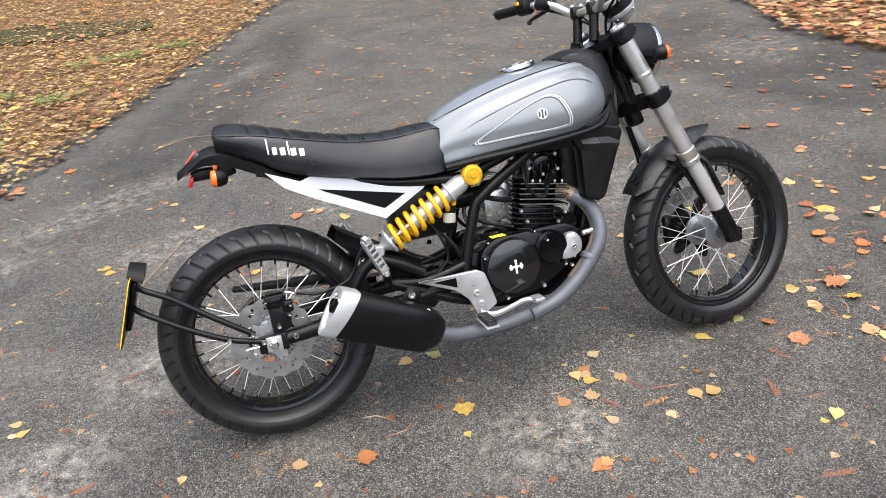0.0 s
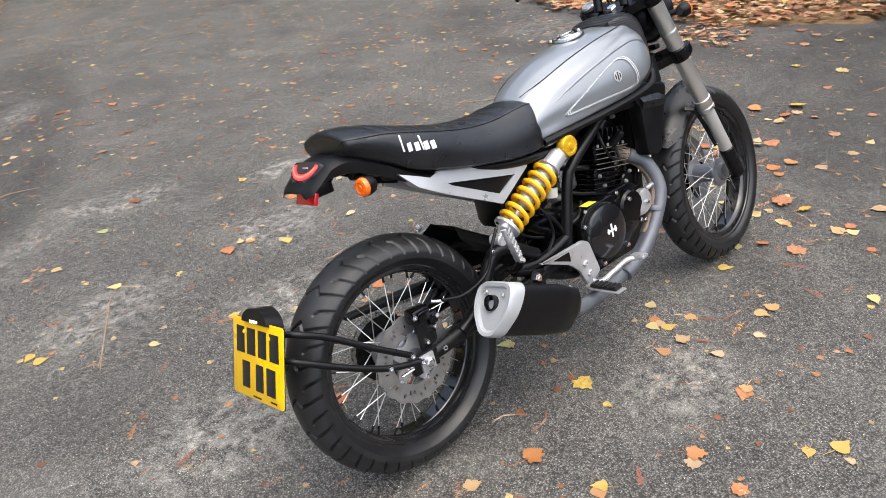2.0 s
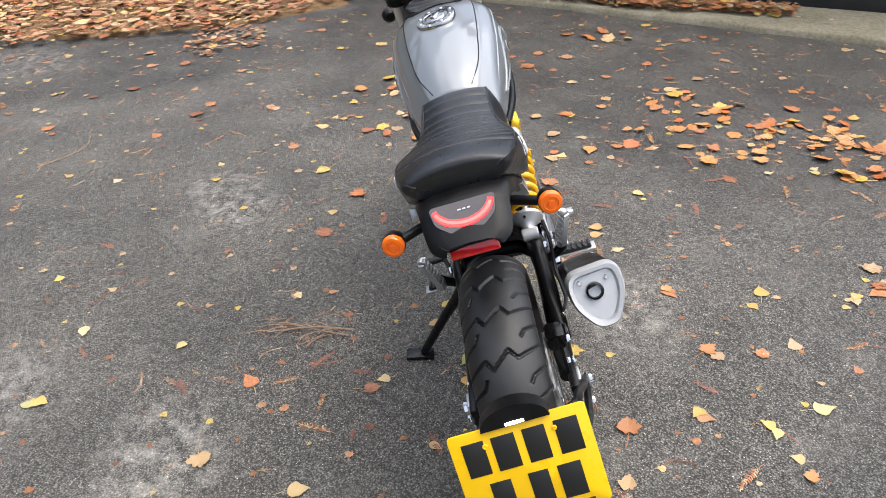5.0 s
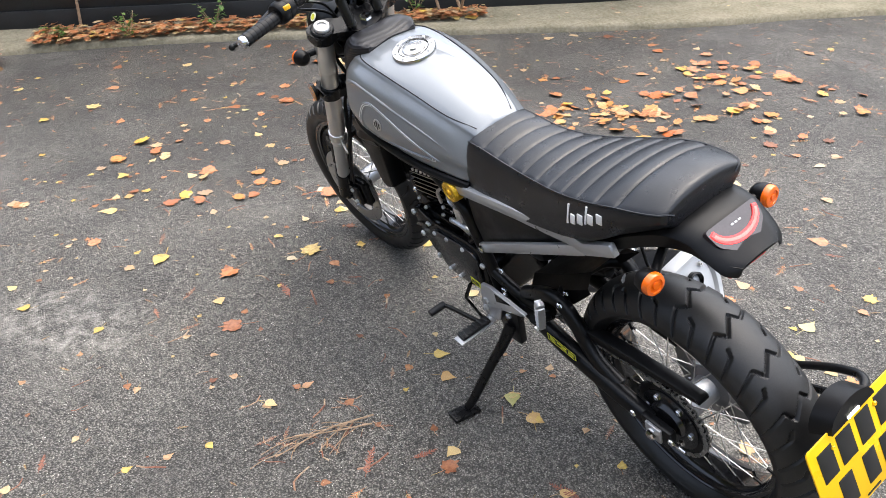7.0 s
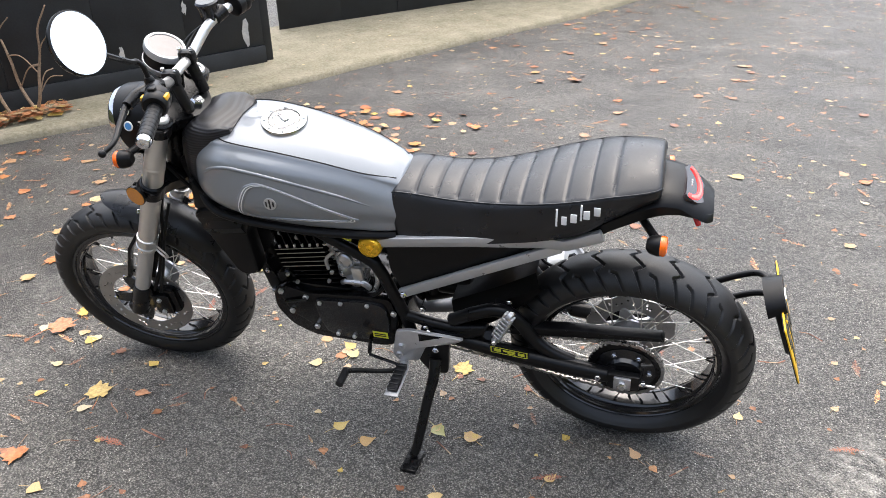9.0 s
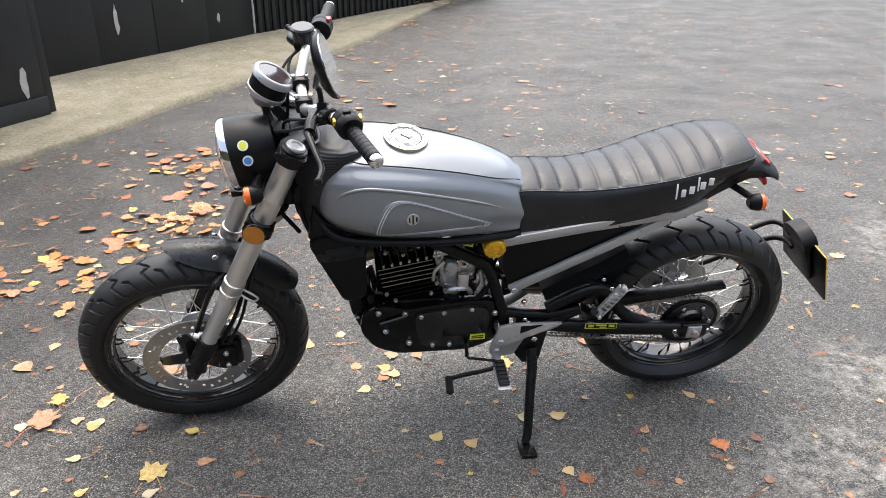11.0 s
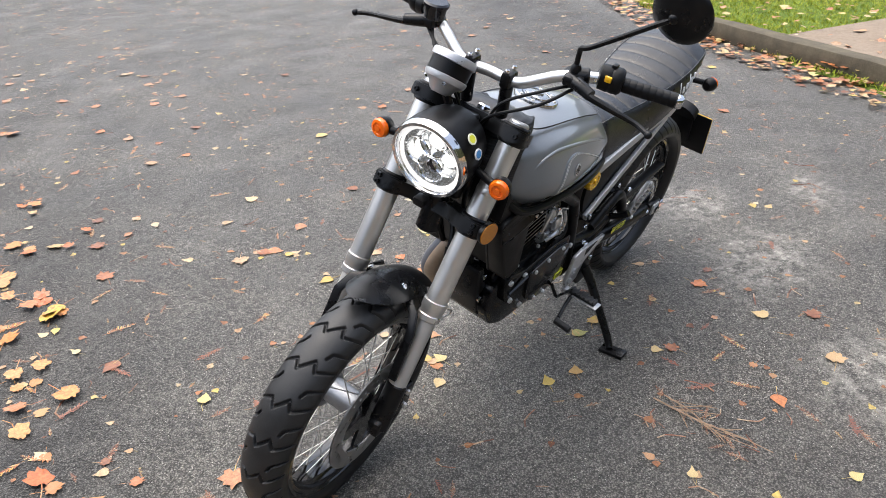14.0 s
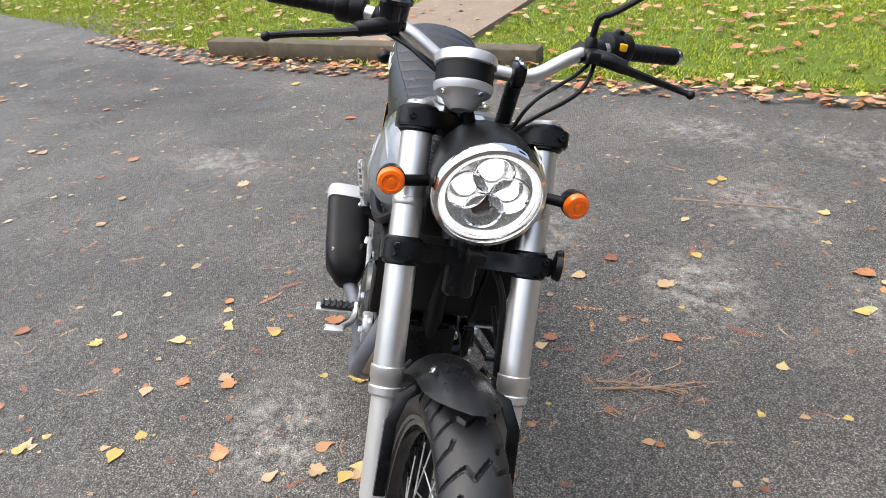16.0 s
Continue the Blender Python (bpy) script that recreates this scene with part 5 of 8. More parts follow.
# cowl over the lamp
bm = bmesh.new()
rings = []
for h, r in ((-0.125, 0.078), (-0.09, 0.09), (-0.05, 0.0965), (-0.015, 0.0985), (-0.008, 0.0975)):
    rings.append([tuple(hm @ Vector((r * math.cos(a), r * math.sin(a), h))) for a in np.linspace(0, 2 * math.pi, 56, endpoint=False)])
grid_mesh(bm, rings, True, False)
bmesh.ops.delete(bm, geom=[v for v in bm.verts if v.co.z < 0.90], context="VERTS")
bmesh.ops.solidify(bm, geom=bm.faces[:], thickness=0.003)
fp("lamp_cowl", bm, "matt_black", "matt black lamp cowl", shell)
for k, (ang, h, r, mat_, lab) in enumerate(((42, -0.05, 0.0125, "sticker", "round cream sticker"), (20, -0.052, 0.0125, "white_print", "round blue and white sticker"))):
    a = radians(ang)
    nrm = Vector((0.05, math.cos(a), math.sin(a)))
    p = Vector(hm.translation) + hd * h + Vector((0, 1, 0)) * math.cos(a) * 0.0972 + Vector((0.17, 0, 0.985)) * math.sin(a) * 0.0972
    st = fp("sticker", lathe([(r, -0.001), (r, 0.0012)], 24, None, along(p, nrm)), mat_, lab, shell)
    fp("sticker_centre", lathe([(r * 0.7, 0.001), (r * 0.7, 0.0018)], 24, None, along(p, nrm)), "yellow_print" if k == 0 else "blue_print", "", st)


def indicator(p, stalk_to, face, fn, parent=None):
    p, q, f = Vector(p), Vector(stalk_to), Vector(face).normalized()
    d = (p - q).normalized()
    bm = rod(q, p, 0.0095, 12)
    lathe([(0.012, -0.03), (0.02, -0.022), (0.0235, -0.006), (0.0235, 0.0)], 24, bm, along(p, f))
    ob = fn("indicator", bm, "matt_black", "amber round indicator on a black stalk")
    fn("indicator_lens", lathe([(0.0225, -0.002), (0.0225, 0.008), (0.02, 0.012), (0.014, 0.0135), (0.013, 0.011), (0.007, 0.011), (0.006, 0.014)], 28, None, along(p, f)), "amber", "amber lens", ob)


for s in (1, -1):
    indicator((1.268, s * 0.158, 0.937), (1.24, s * 0.08, 0.935), (1, 0.12 * s, 0), fp)
bm = box((1.305, 0, 0.838), (0.03, 0.03, 0.02), 0.005)
fp("lamp_bracket", bm, "satin_black")
for s in (1, -1):
    m = along((1.272 if s > 0 else 1.268, s * 0.162, 0.822), (0.25, s, 0.05))
    if s > 0:
        ob = fp("side_reflector", lathe([(0.006, -0.03), (0.008, -0.012), (0.026, -0.008), (0.0285, 0.0), (0.0285, 0.003)], 32, None, m), "satin_black", "round amber side reflector")
        fp("reflector_lens", lathe([(0.0265, 0.002), (0.0265, 0.0045)], 32, None, m), "reflector", "amber lens", ob)

# front fender
bm = bmesh.new()
rings = []
for a in np.linspace(radians(84), radians(148), 36):
    k = min(1, (a - radians(84)) / 0.4)
    e = min(max(0.16, math.sqrt(1 - (1 - k) ** 2)), math.sqrt(min(1, (radians(148) - a) / 0.2 + 0.4)))
    w = 0.066 * e
    ring = []
    for s in np.linspace(-1, 1, 17):
        r = 0.364 - 0.042 * (abs(s) * e) ** 2.2
        ring.append((FRONT_C.x + r * math.cos(a), w * s, FRONT_C.z + r * math.sin(a)))
    rings.append(ring)
grid_mesh(bm, rings, False, False)
bmesh.ops.solidify(bm, geom=bm.faces[:], thickness=0.003)
fender = fp("front_fender", bm, "fender", "matt black short front fender", sharp=60)
for s in (1, -1):
    bolts(fender, [((FRONT_C.x + 0.352 * math.cos(a), s * 0.046, FRONT_C.z + 0.352 * math.sin(a)), (math.cos(a) * 0.6, s * 0.8, math.sin(a) * 0.6)) for a in (radians(106),)], 0.008, 0.006, "chrome", True)

# front caliper and hoses
bm = box((1.395, 0.085, 0.345), (0.075, 0.05, 0.1), 0.012, Matrix.Identity(4))
box((1.40, 0.115, 0.345), (0.055, 0.02, 0.08), 0.008, bm=bm)
box((1.43, 0.11, 0.40), (0.03, 0.02, 0.06), 0.006, bm=bm)
cal = fp("brake_caliper", bm, "engine_black", "black front brake caliper")
bolts(cal, [(p, (0, 1, 0)) for p in ((1.40, 0.125, 0.32), (1.40, 0.125, 0.37), (1.43, 0.12, 0.42))], 0.008, 0.007, "steel", True)
fp("brake_hose", tube([(1.41, 0.11, 0.40), (1.355, 0.105, 0.5), (1.31, 0.09, 0.62), (1.27, 0.08, 0.74), (1.235, 0.05, 0.80)], 0.006, 30, 8), "matt_black", "black brake hose")
fp("brake_hose", tube([(1.39, 0.115, 0.395), (1.34, 0.118, 0.5), (1.30, 0.095, 0.62), (1.26, 0.07, 0.72)], 0.0045, 30, 8), "matt_black", "thin black sensor cable")
fp("hose_loop", tube([(1.36, 0.1, 0.60), (1.31, 0.125, 0.565), (1.29, 0.135, 0.58), (1.33, 0.12, 0.61)], 0.003, 20, 6), "steel", "wire hose guide")
# cables at the bars
for pts, r in (([(1.08, 0.19, 1.14), (1.14, 0.14, 1.12), (1.17, 0.07, 1.07), (1.17, 0.04, 1.0)], 0.0036), ([(1.075, 0.2, 1.145), (1.16, 0.15, 1.10), (1.19, 0.06, 1.04), (1.16, 0.02, 0.97)], 0.004),
               ([(1.08, -0.19, 1.14), (1.15, -0.13, 1.11), (1.18, -0.05, 1.06), (1.17, 0.0, 0.98)], 0.0036), ([(1.1, -0.19, 1.13), (1.135, -0.14, 1.115), (1.15, -0.06, 1.07), (1.16, -0.03, 0.98)], 0.004), ([(1.2, 0.06, 0.98), (1.23, 0.07, 0.9), (1.21, 0.06, 0.82), (1.16, 0.05, 0.72)], 0.006)):
    fp("cable", tube(pts, r, 28, 8), "matt_black", "black control cable")


# ---- frame, engine, exhaust, tail ----
for s in (1, -1):
    y = s * 0.098
    bp("frame_tube", tube([(1.10, s * 0.035, 0.86), (0.98, s * 0.075, 0.80), (0.845, y, 0.728), (0.68, y, 0.628), (0.645, y, 0.59), (0.615, y, 0.5), (0.592, y, 0.42), (0.575, y, 0.33)], 0.0165, 44, 14), "frame_black", "black frame side tube")
    bp("frame_tube", tube([(0.845, s * 0.07, 0.748), (0.70, s * 0.085, 0.705), (0.60, s * 0.09, 0.69), (0.40, s * 0.09, 0.715), (0.2, s * 0.088, 0.775), (0.05, s * 0.075, 0.81)], 0.014, 34, 12), "frame_black", "black seat rail tube")
    bp("frame_tube", tube([(0.595, y, 0.43), (0.52, y, 0.412), (0.45, y, 0.405), (0.36, y, 0.42)], 0.0155, 18, 12), "frame_black", "black rear frame tube")
    bp("frame_tube", tube([(0.60, s * 0.095, 0.31), (0.53, s * 0.098, 0.335), (0.42, s * 0.1, 0.39), (0.36, s * 0.1, 0.42)], 0.0155, 18, 12), "frame_black", "black lower frame tube")
bp("frame_tube", tube([(1.13, 0, 0.90), (1.09, 0, 0.72), (1.035, 0, 0.54), (0.985, 0, 0.40), (0.93, 0, 0.31)], 0.021, 30, 14), "frame_black", "black front down tube")
bp("headstock", rod((1.185, 0, 0.80), (1.11, 0, 0.965), 0.033, 24), "frame_black", "black steering head")
bp("head_gusset", prism(rounded([(1.10, 0.93), (1.165, 0.87), (1.155, 0.80), (1.118, 0.735), (1.05, 0.56), (1.0, 0.56), (1.0, 0.80)], 0.012), -0.07, 0.078, 0.008), "matt_black", "black plates behind the steering head")
for s in (1, -1):
    bp("wiring_loom", tube([(1.15, s * 0.06, 0.86), (1.138, s * 0.085, 0.80), (1.115, s * 0.088, 0.73), (1.08, s * 0.086, 0.64), (1.04, s * 0.08, 0.55)], 0.009, 24, 8), "matt_black", "black wiring loom")

# swing arm: a straight arm and a raised hoop each side
for s in (1, -1):
    y = s * 0.1
    yo = 0.012  # the wheel and the ends of the arms sit a little to the left
    bm = tube([(0.55, s * 0.085, 0.375), (0.42, s * 0.098, 0.36), (0.3, s * 0.104 + yo * 0.5, 0.352), (0.12, s * 0.106 + yo, 0.338), (0.02, s * 0.106 + yo, 0.328)], [0.021, 0.023, 0.024, 0.023, 0.02], 30, 14)
    arm = bp("swing_arm", bm, "frame_black", "black tubular swing arm")
    bp("swing_arm_hoop", tube([(0.46, s * 0.095, 0.43), (0.39, y, 0.475), (0.335, y, 0.497), (0.295, y, 0.488), (0.262, y, 0.45), (0.235, y, 0.405), (0.19, s * 0.104, 0.37), (0.13, s * 0.105, 0.345)], 0.0185, 40, 14), "frame_black", "black swing arm hoop", arm)
    bm = box((-0.005, s * 0.115 + yo, 0.328), (0.085, 0.022, 0.052), 0.006, Matrix.Identity(4))
    bp("axle_plate", bm, "satin_black", "black axle end plate", arm)
    bp("chain_adjuster", box((-0.003, s * 0.128 + yo, 0.328), (0.044, 0.008, 0.044), 0.002), "alloy", "square alloy chain adjuster block", arm)
    bp("axle_nut", lathe([(0.013, 0), (0.013, 0.01), (0.009, 0.013), (0.005, 0.013)], 6, None, along((-0.003, s * 0.132 + yo, 0.328), (0, s, 0))), "chrome", "chrome axle nut", arm)
    bolts(arm, [((-0.055, s * 0.126 + yo, 0.34), (0, s, 0)), ((0.06, s * 0.122 + yo, 0.335), (0, s, 0)), ((0.285, s * 0.118, 0.515), (0, s, 0)), ((0.52, s * 0.12, 0.40), (0, s, 0))], 0.009, 0.008)
    bp("adjuster_bolt", rod((-0.03, s * 0.121 + yo, 0.328), (-0.085, s * 0.121 + yo, 0.325), 0.004, 8), "chrome", "", arm)
bp("swing_arm_brace", tube([(0.3, -0.1, 0.49), (0.335, -0.05, 0.5), (0.335, 0.05, 0.5), (0.3, 0.1, 0.49)], 0.018, 20, 12), "frame_black", "black cross brace")

# rear brake caliper
bm = box((0.022, -0.09, 0.446), (0.056, 0.044, 0.042), 0.009)
box((0.024, -0.114, 0.446), (0.036, 0.012, 0.03), 0.005, bm=bm)
box((0.055, -0.1, 0.425), (0.03, 0.02, 0.035), 0.006, bm=bm)
cal = bp("rear_caliper", bm, "engine_black", "black rear brake caliper")
bp("caliper_bracket", prism(rounded([(0.0, 0.43), (0.062, 0.415), (0.055, 0.36), (0.0, 0.345)], 0.01), -0.1, -0.092), "satin_black", "", cal)
bolts(cal, [((0.062, -0.111, 0.43), (0, -1, 0)), ((-0.004, -0.112, 0.452), (0, -1, 0)), ((0.055, -0.1, 0.40), (0, -1, 0)), ((0.02, -0.1, 0.37), (0, -1, 0))], 0.008, 0.008)
bp("banjo_bolt", rod((0.055, -0.117, 0.472), (0.08, -0.124, 0.463), 0.0055, 8), "chrome", "chrome banjo fitting", cal)
bp("rear_brake_hose", tube([(0.085, -0.125, 0.462), (0.15, -0.135, 0.45), (0.24, -0.13, 0.47), (0.275, -0.135, 0.53), (0.31, -0.13, 0.57)], 0.0045, 30, 8), "matt_black", "thin black brake hose")

# chain drive on the left
bm = bmesh.new()
teeth = 44
outline = []
for i in range(teeth * 4):
    a = 2 * math.pi * i / (teeth * 4)
    r = 0.094 + (0.0, 0.0045, 0.0045, 0.0)[i % 4]
    outline.append((-0.006 + r * math.cos(a), 0.329 + r * math.sin(a)))
sprocket = bp("rear_sprocket", prism(outline, 0.083, 0.089, 0), "satin_black", "dark steel rear sprocket")
bp("sprocket_carrier", lathe([(0.078, 0.0), (0.078, 0.008), (0.05, 0.012), (0.045, 0.022), (0.02, 0.024)], 40, None, along((-0.006, 0.085, 0.329), (0, 1, 0))), "gloss_black", "black sprocket carrier", sprocket)
bolts(sprocket, [((-0.006 + 0.062 * math.cos(a), 0.095, 0.329 + 0.062 * math.sin(a)), (0, 1, 0)) for a in np.linspace(0, 2 * math.pi, 7)[:-1]], 0.008, 0.006)
FS = Vector((0.575, 0, 0.365))
RS = Vector((-0.006, 0, 0.329))
loop = [(FS.x + 0.033 * math.cos(a), FS.z + 0.033 * math.sin(a)) for a in np.linspace(math.pi / 2 - 0.1, -math.pi / 2, 10)]
loop = [(RS.x + 0.096 * math.cos(a), RS.z + 0.096 * math.sin(a)) for a in np.linspace(-math.pi / 2, -3 * math.pi / 2 - 0.0, 26)][::1] + loop
dense = []
for i in range(len(loop)):
    p, q = Vector(loop[i]), Vector(loop[(i + 1) % len(loop)])
    k = max(1, round((q - p).length / 0.0127))
    dense += [p + (q - p) * j / k for j in range(k)]
bm = bmesh.new()
for i, p in enumerate(dense):
    q = dense[(i + 1) % len(dense)]
    d = q - p
    m = Matrix.Translation(((p.x + q.x) / 2, 0.086, (p.y + q.y) / 2)) @ Matrix.Rotation(-math.atan2(d.y, d.x), 4, "Y")
    for sy in ((-0.006, 0.006) if i % 2 else (-0.0035, 0.0035)):
        box((0, sy, 0), (d.length + 0.005, 0.0018, 0.009), 0, m, bm)
    rod(m @ Vector((-d.length / 2, -0.007, 0)), m @ Vector((-d.length / 2, 0.007, 0)), 0.0032, 6, bm)
tagged(bp("chain", bm, "chain", "greasy dark drive chain"), kind="stuff")
bm = prism(rounded([(0.30, 0.405), (0.30, 0.43), (0.15, 0.452), (-0.09, 0.468), (-0.095, 0.455), (0.14, 0.425)], 0.006), 0.062, 0.095, 0.004)
bp("chain_guard", bm, "matt_black", "long matt black chain guard")
LABEL = [(0.243, 0.356), (0.349, 0.366), (0.349, 0.394), (0.243, 0.384)]
sticker = bp("warning_label", prism(rounded(LABEL, 0.003), 0.1305, 0.1325, 0.0), "gloss_black", "black and yellow warning label")
for x0, x1, z0, z1 in ((0.246, 0.346, 0.0235, 0.0255), (0.246, 0.346, 0.0025, 0.0045), (0.246, 0.249, 0.0045, 0.0235), (0.343, 0.346, 0.0045, 0.0235), (0.254, 0.272, 0.009, 0.019), (0.279, 0.312, 0.013, 0.0195), (0.279, 0.300, 0.007, 0.0105), (0.318, 0.337, 0.008, 0.0195)):
    w0, w1 = 0.356 + (x0 - 0.243) * 0.094, 0.356 + (x1 - 0.243) * 0.094
    bp("print_bar", prism([(x0, w0 + z0), (x1, w1 + z0), (x1, w1 + z1), (x0, w0 + z1)], 0.1326, 0.1331, 0), "yellow_print", "", sticker)


# engine: crankcase, covers, cylinder with fins, head
case = bp("crankcase", prism(rounded([(0.60, 0.30), (0.59, 0.44), (0.64, 0.485), (0.93, 0.485), (1.0, 0.44), (1.01, 0.37), (0.97, 0.30), (0.9, 0.265), (0.68, 0.262)], 0.025), -0.085, 0.085, 0.008), "engine_black", "black engine crankcase")
bp("clutch_cover", prism(rounded([(0.632, 0.33), (0.63, 0.45), (0.68, 0.492), (0.80, 0.492), (0.85, 0.47), (0.93, 0.462), (0.955, 0.42), (0.93, 0.375), (0.86, 0.33), (0.80, 0.30), (0.67, 0.29)], 0.03), -0.122, -0.08, 0.008), "engine_black", "black clutch side casing", case)
bp("round_cover", lathe([(0.088, 0), (0.088, 0.012), (0.082, 0.022), (0.06, 0.03), (0.03, 0.033), (0.004, 0.034)], 56, None, along((0.728, -0.118, 0.398), (0, -1, 0))), "gloss_black", "round gloss black engine cover", case)
bm = bmesh.new()
for dx, h in ((-0.016, 0.016), (0.0, 0.042), (0.016, 0.018)):
    box((0.73 + dx, -0.1525, 0.40), (0.007, 0.002, h), 0.0005, bm=bm)
box((0.73, -0.1525, 0.40), (0.044, 0.002, 0.006), 0.0005, bm=bm)
bp("emblem", bm, "white_print", "pale emblem", case)
bp("small_cover", lathe([(0.052, 0), (0.052, 0.018), (0.046, 0.026), (0.004, 0.028)], 40, None, along((0.858, -0.115, 0.43), (0, -1, 0))), "engine_black", "small round black cover", case)
bp("oil_cover", prism(rounded([(0.885, 0.385), (0.885, 0.405), (0.905, 0.43), (0.9, 0.46), (0.935, 0.465), (0.955, 0.435), (0.95, 0.40), (0.92, 0.385)], 0.012), -0.142, -0.118, 0.004), "alloy", "bare alloy cover plate", case)
bolts(case, [((x, -0.122, z), (0, -1, 0)) for x, z in ((0.645, 0.44), (0.66, 0.485), (0.81, 0.49), (0.94, 0.455), (0.64, 0.345), (0.70, 0.302), (0.82, 0.315), (0.93, 0.385))] + [((0.925, -0.142, 0.42), (0, -1, 0)), ((0.84, -0.143, 0.46), (0, -1, 0)), ((0.895, -0.13, 0.37), (0, -1, 0)), ((0.915, -0.13, 0.362), (0, -1, 0))], 0.008, 0.008)
lc = bp("generator_cover", prism(rounded([(0.961, 0.482), (0.94, 0.49), (0.87, 0.468), (0.83, 0.476), (0.70, 0.488), (0.625, 0.486), (0.61, 0.412), (0.628, 0.336), (0.70, 0.316), (0.79, 0.312), (0.86, 0.324), (0.945, 0.385), (0.966, 0.45)], 0.016), 0.08, 0.110, 0.007), "engine_black", "black generator side cover", case)
bp("cover_step", prism(rounded([(0.855, 0.46), (0.70, 0.476), (0.642, 0.47), (0.632, 0.41), (0.645, 0.345), (0.70, 0.326), (0.79, 0.322), (0.835, 0.335), (0.85, 0.39)], 0.022), 0.105, 0.1225, 0.007), "gloss_black", "", case)
bp("cover_rib", tube([(0.95, 0.112, 0.425), (0.915, 0.116, 0.44), (0.875, 0.118, 0.455)], 0.006, 10, 8), "gloss_black", "", case)
bolts(case, [((x, 0.111, z), (0, 1, 0)) for x, z in ((0.955, 0.468), (0.88, 0.458), (0.935, 0.395), (0.868, 0.342), (0.62, 0.44))], 0.009, 0.008, "steel")
bolts(case, [((x, 0.122, z), (0, 1, 0)) for x, z in ((0.835, 0.452), (0.77, 0.462), (0.69, 0.468), (0.75, 0.333), (0.80, 0.335))], 0.007, 0.006, "steel")
bm = prism([(0.645, 0.345), (0.69, 0.345), (0.69, 0.368), (0.645, 0.368)], 0.1225, 0.1235, 0)
lab = bp("caution_label", bm, "yellow_print", "small yellow and black caution label", case)
for z in (0.351, 0.358):
    bp("print_bar", prism([(0.65, z), (0.685, z), (0.685, z + 0.004), (0.65, z + 0.004)], 0.1236, 0.124, 0), "ink", "", lab)
lab = bp("caution_label", box((0.70, -0.104, 0.493), (0.045, 0.03, 0.002), 0), "yellow_print", "small yellow caution label", case)
bp("front_guard", prism(rounded([(0.93, 0.30), (1.0, 0.335), (1.03, 0.42), (1.045, 0.52), (1.015, 0.52), (0.985, 0.43), (0.95, 0.37)], 0.012), -0.055, 0.055, 0.006), "satin_black", "black engine mount plates")
bolts(case, [((1.015, s * 0.056, z), (0, s, 0)) for s in (1, -1) for z in (0.41, 0.49)], 0.009, 0.008)

TILT = Matrix.Translation((0.85, 0, 0.475)) @ Matrix.Rotation(radians(11), 4, "Y")
cyl = bp("cylinder", box((0, 0, 0.04), (0.105, 0.11, 0.1), 0.01, TILT), "engine_black", "black air-cooled cylinder")
for i in range(5):
    bp("fin", box((-0.004, 0, 0.004 + i * 0.0155), (0.142, 0.142, 0.0042), 0.002, TILT), "engine_black", "", cyl)
head = bp("cylinder_head", box((0, 0, 0.165), (0.112, 0.118, 0.165), 0.014, TILT), "engine_black", "black cylinder head with machined fins")
fin_edge = base("machined_fin_edge", (0.5, 0.47, 0.4), 0.3, 0.8)
for i in range(5):
    z = 0.082 + i * 0.0155
    bp("fin", box((0, 0, z), (0.166, 0.172, 0.0045), 0.002, TILT), "engine_black", "", head)
    for s in (1, -1):
        bp("fin_edge", box((0, s * 0.0862, z), (0.152, 0.0012, 0.002), 0, TILT), fin_edge, "bare machined fin edge", head)
bm = box((0.0, 0, 0.225), (0.094, 0.125, 0.045), 0.014, TILT)
box((0.0, 0, 0.252), (0.08, 0.07, 0.018), 0.007, TILT, bm)
for s in (1, -1):
    lathe([(0.03, 0.0), (0.03, 0.01), (0.024, 0.014), (0.004, 0.014)], 24, bm, TILT @ along((0.0, s * 0.058, 0.205), (0, s, 0)))
bp("rocker_cover", bm, "engine_black", "black rocker cover", head)
bolts(head, [(TILT @ Vector((x, y, 0.25)), (0, 0, 1)) for x in (-0.04, 0.04) for y in (-0.045, 0.045)], 0.0075, 0.012, "steel")
bolts(head, [(TILT @ Vector((x, s * 0.062, z)), (0, s, 0)) for s in (1, -1) for x, z in ((-0.046, 0.19), (0.046, 0.19), (-0.034, 0.235), (0.034, 0.235), (0.0, 0.172))], 0.007, 0.014, "steel")
for x in (-0.06, -0.036, -0.012, 0.012, 0.036, 0.06):
    for s in (1, -1):
        bp("head_rib", box((x, s * 0.068, 0.18), (0.005, 0.032, 0.05), 0.002, TILT), "engine_black", "", head)
        bolts(head, [(TILT @ Vector((x, s * 0.082, 0.148)), (0, 0, 1))], 0.004, 0.009, "steel")
bp("ignition_lead", tube([(0.885, -0.095, 0.612), (0.86, -0.118, 0.585), (0.825, -0.12, 0.60), (0.805, -0.115, 0.65), (0.83, -0.08, 0.70), (0.88, -0.04, 0.745)], 0.0045, 36, 8), "matt_black", "black ignition lead", head)
bp("plug_cap", rod((0.882, -0.075, 0.61), (0.905, -0.112, 0.655), 0.011, 12), "matt_black", "black spark plug cap", head)
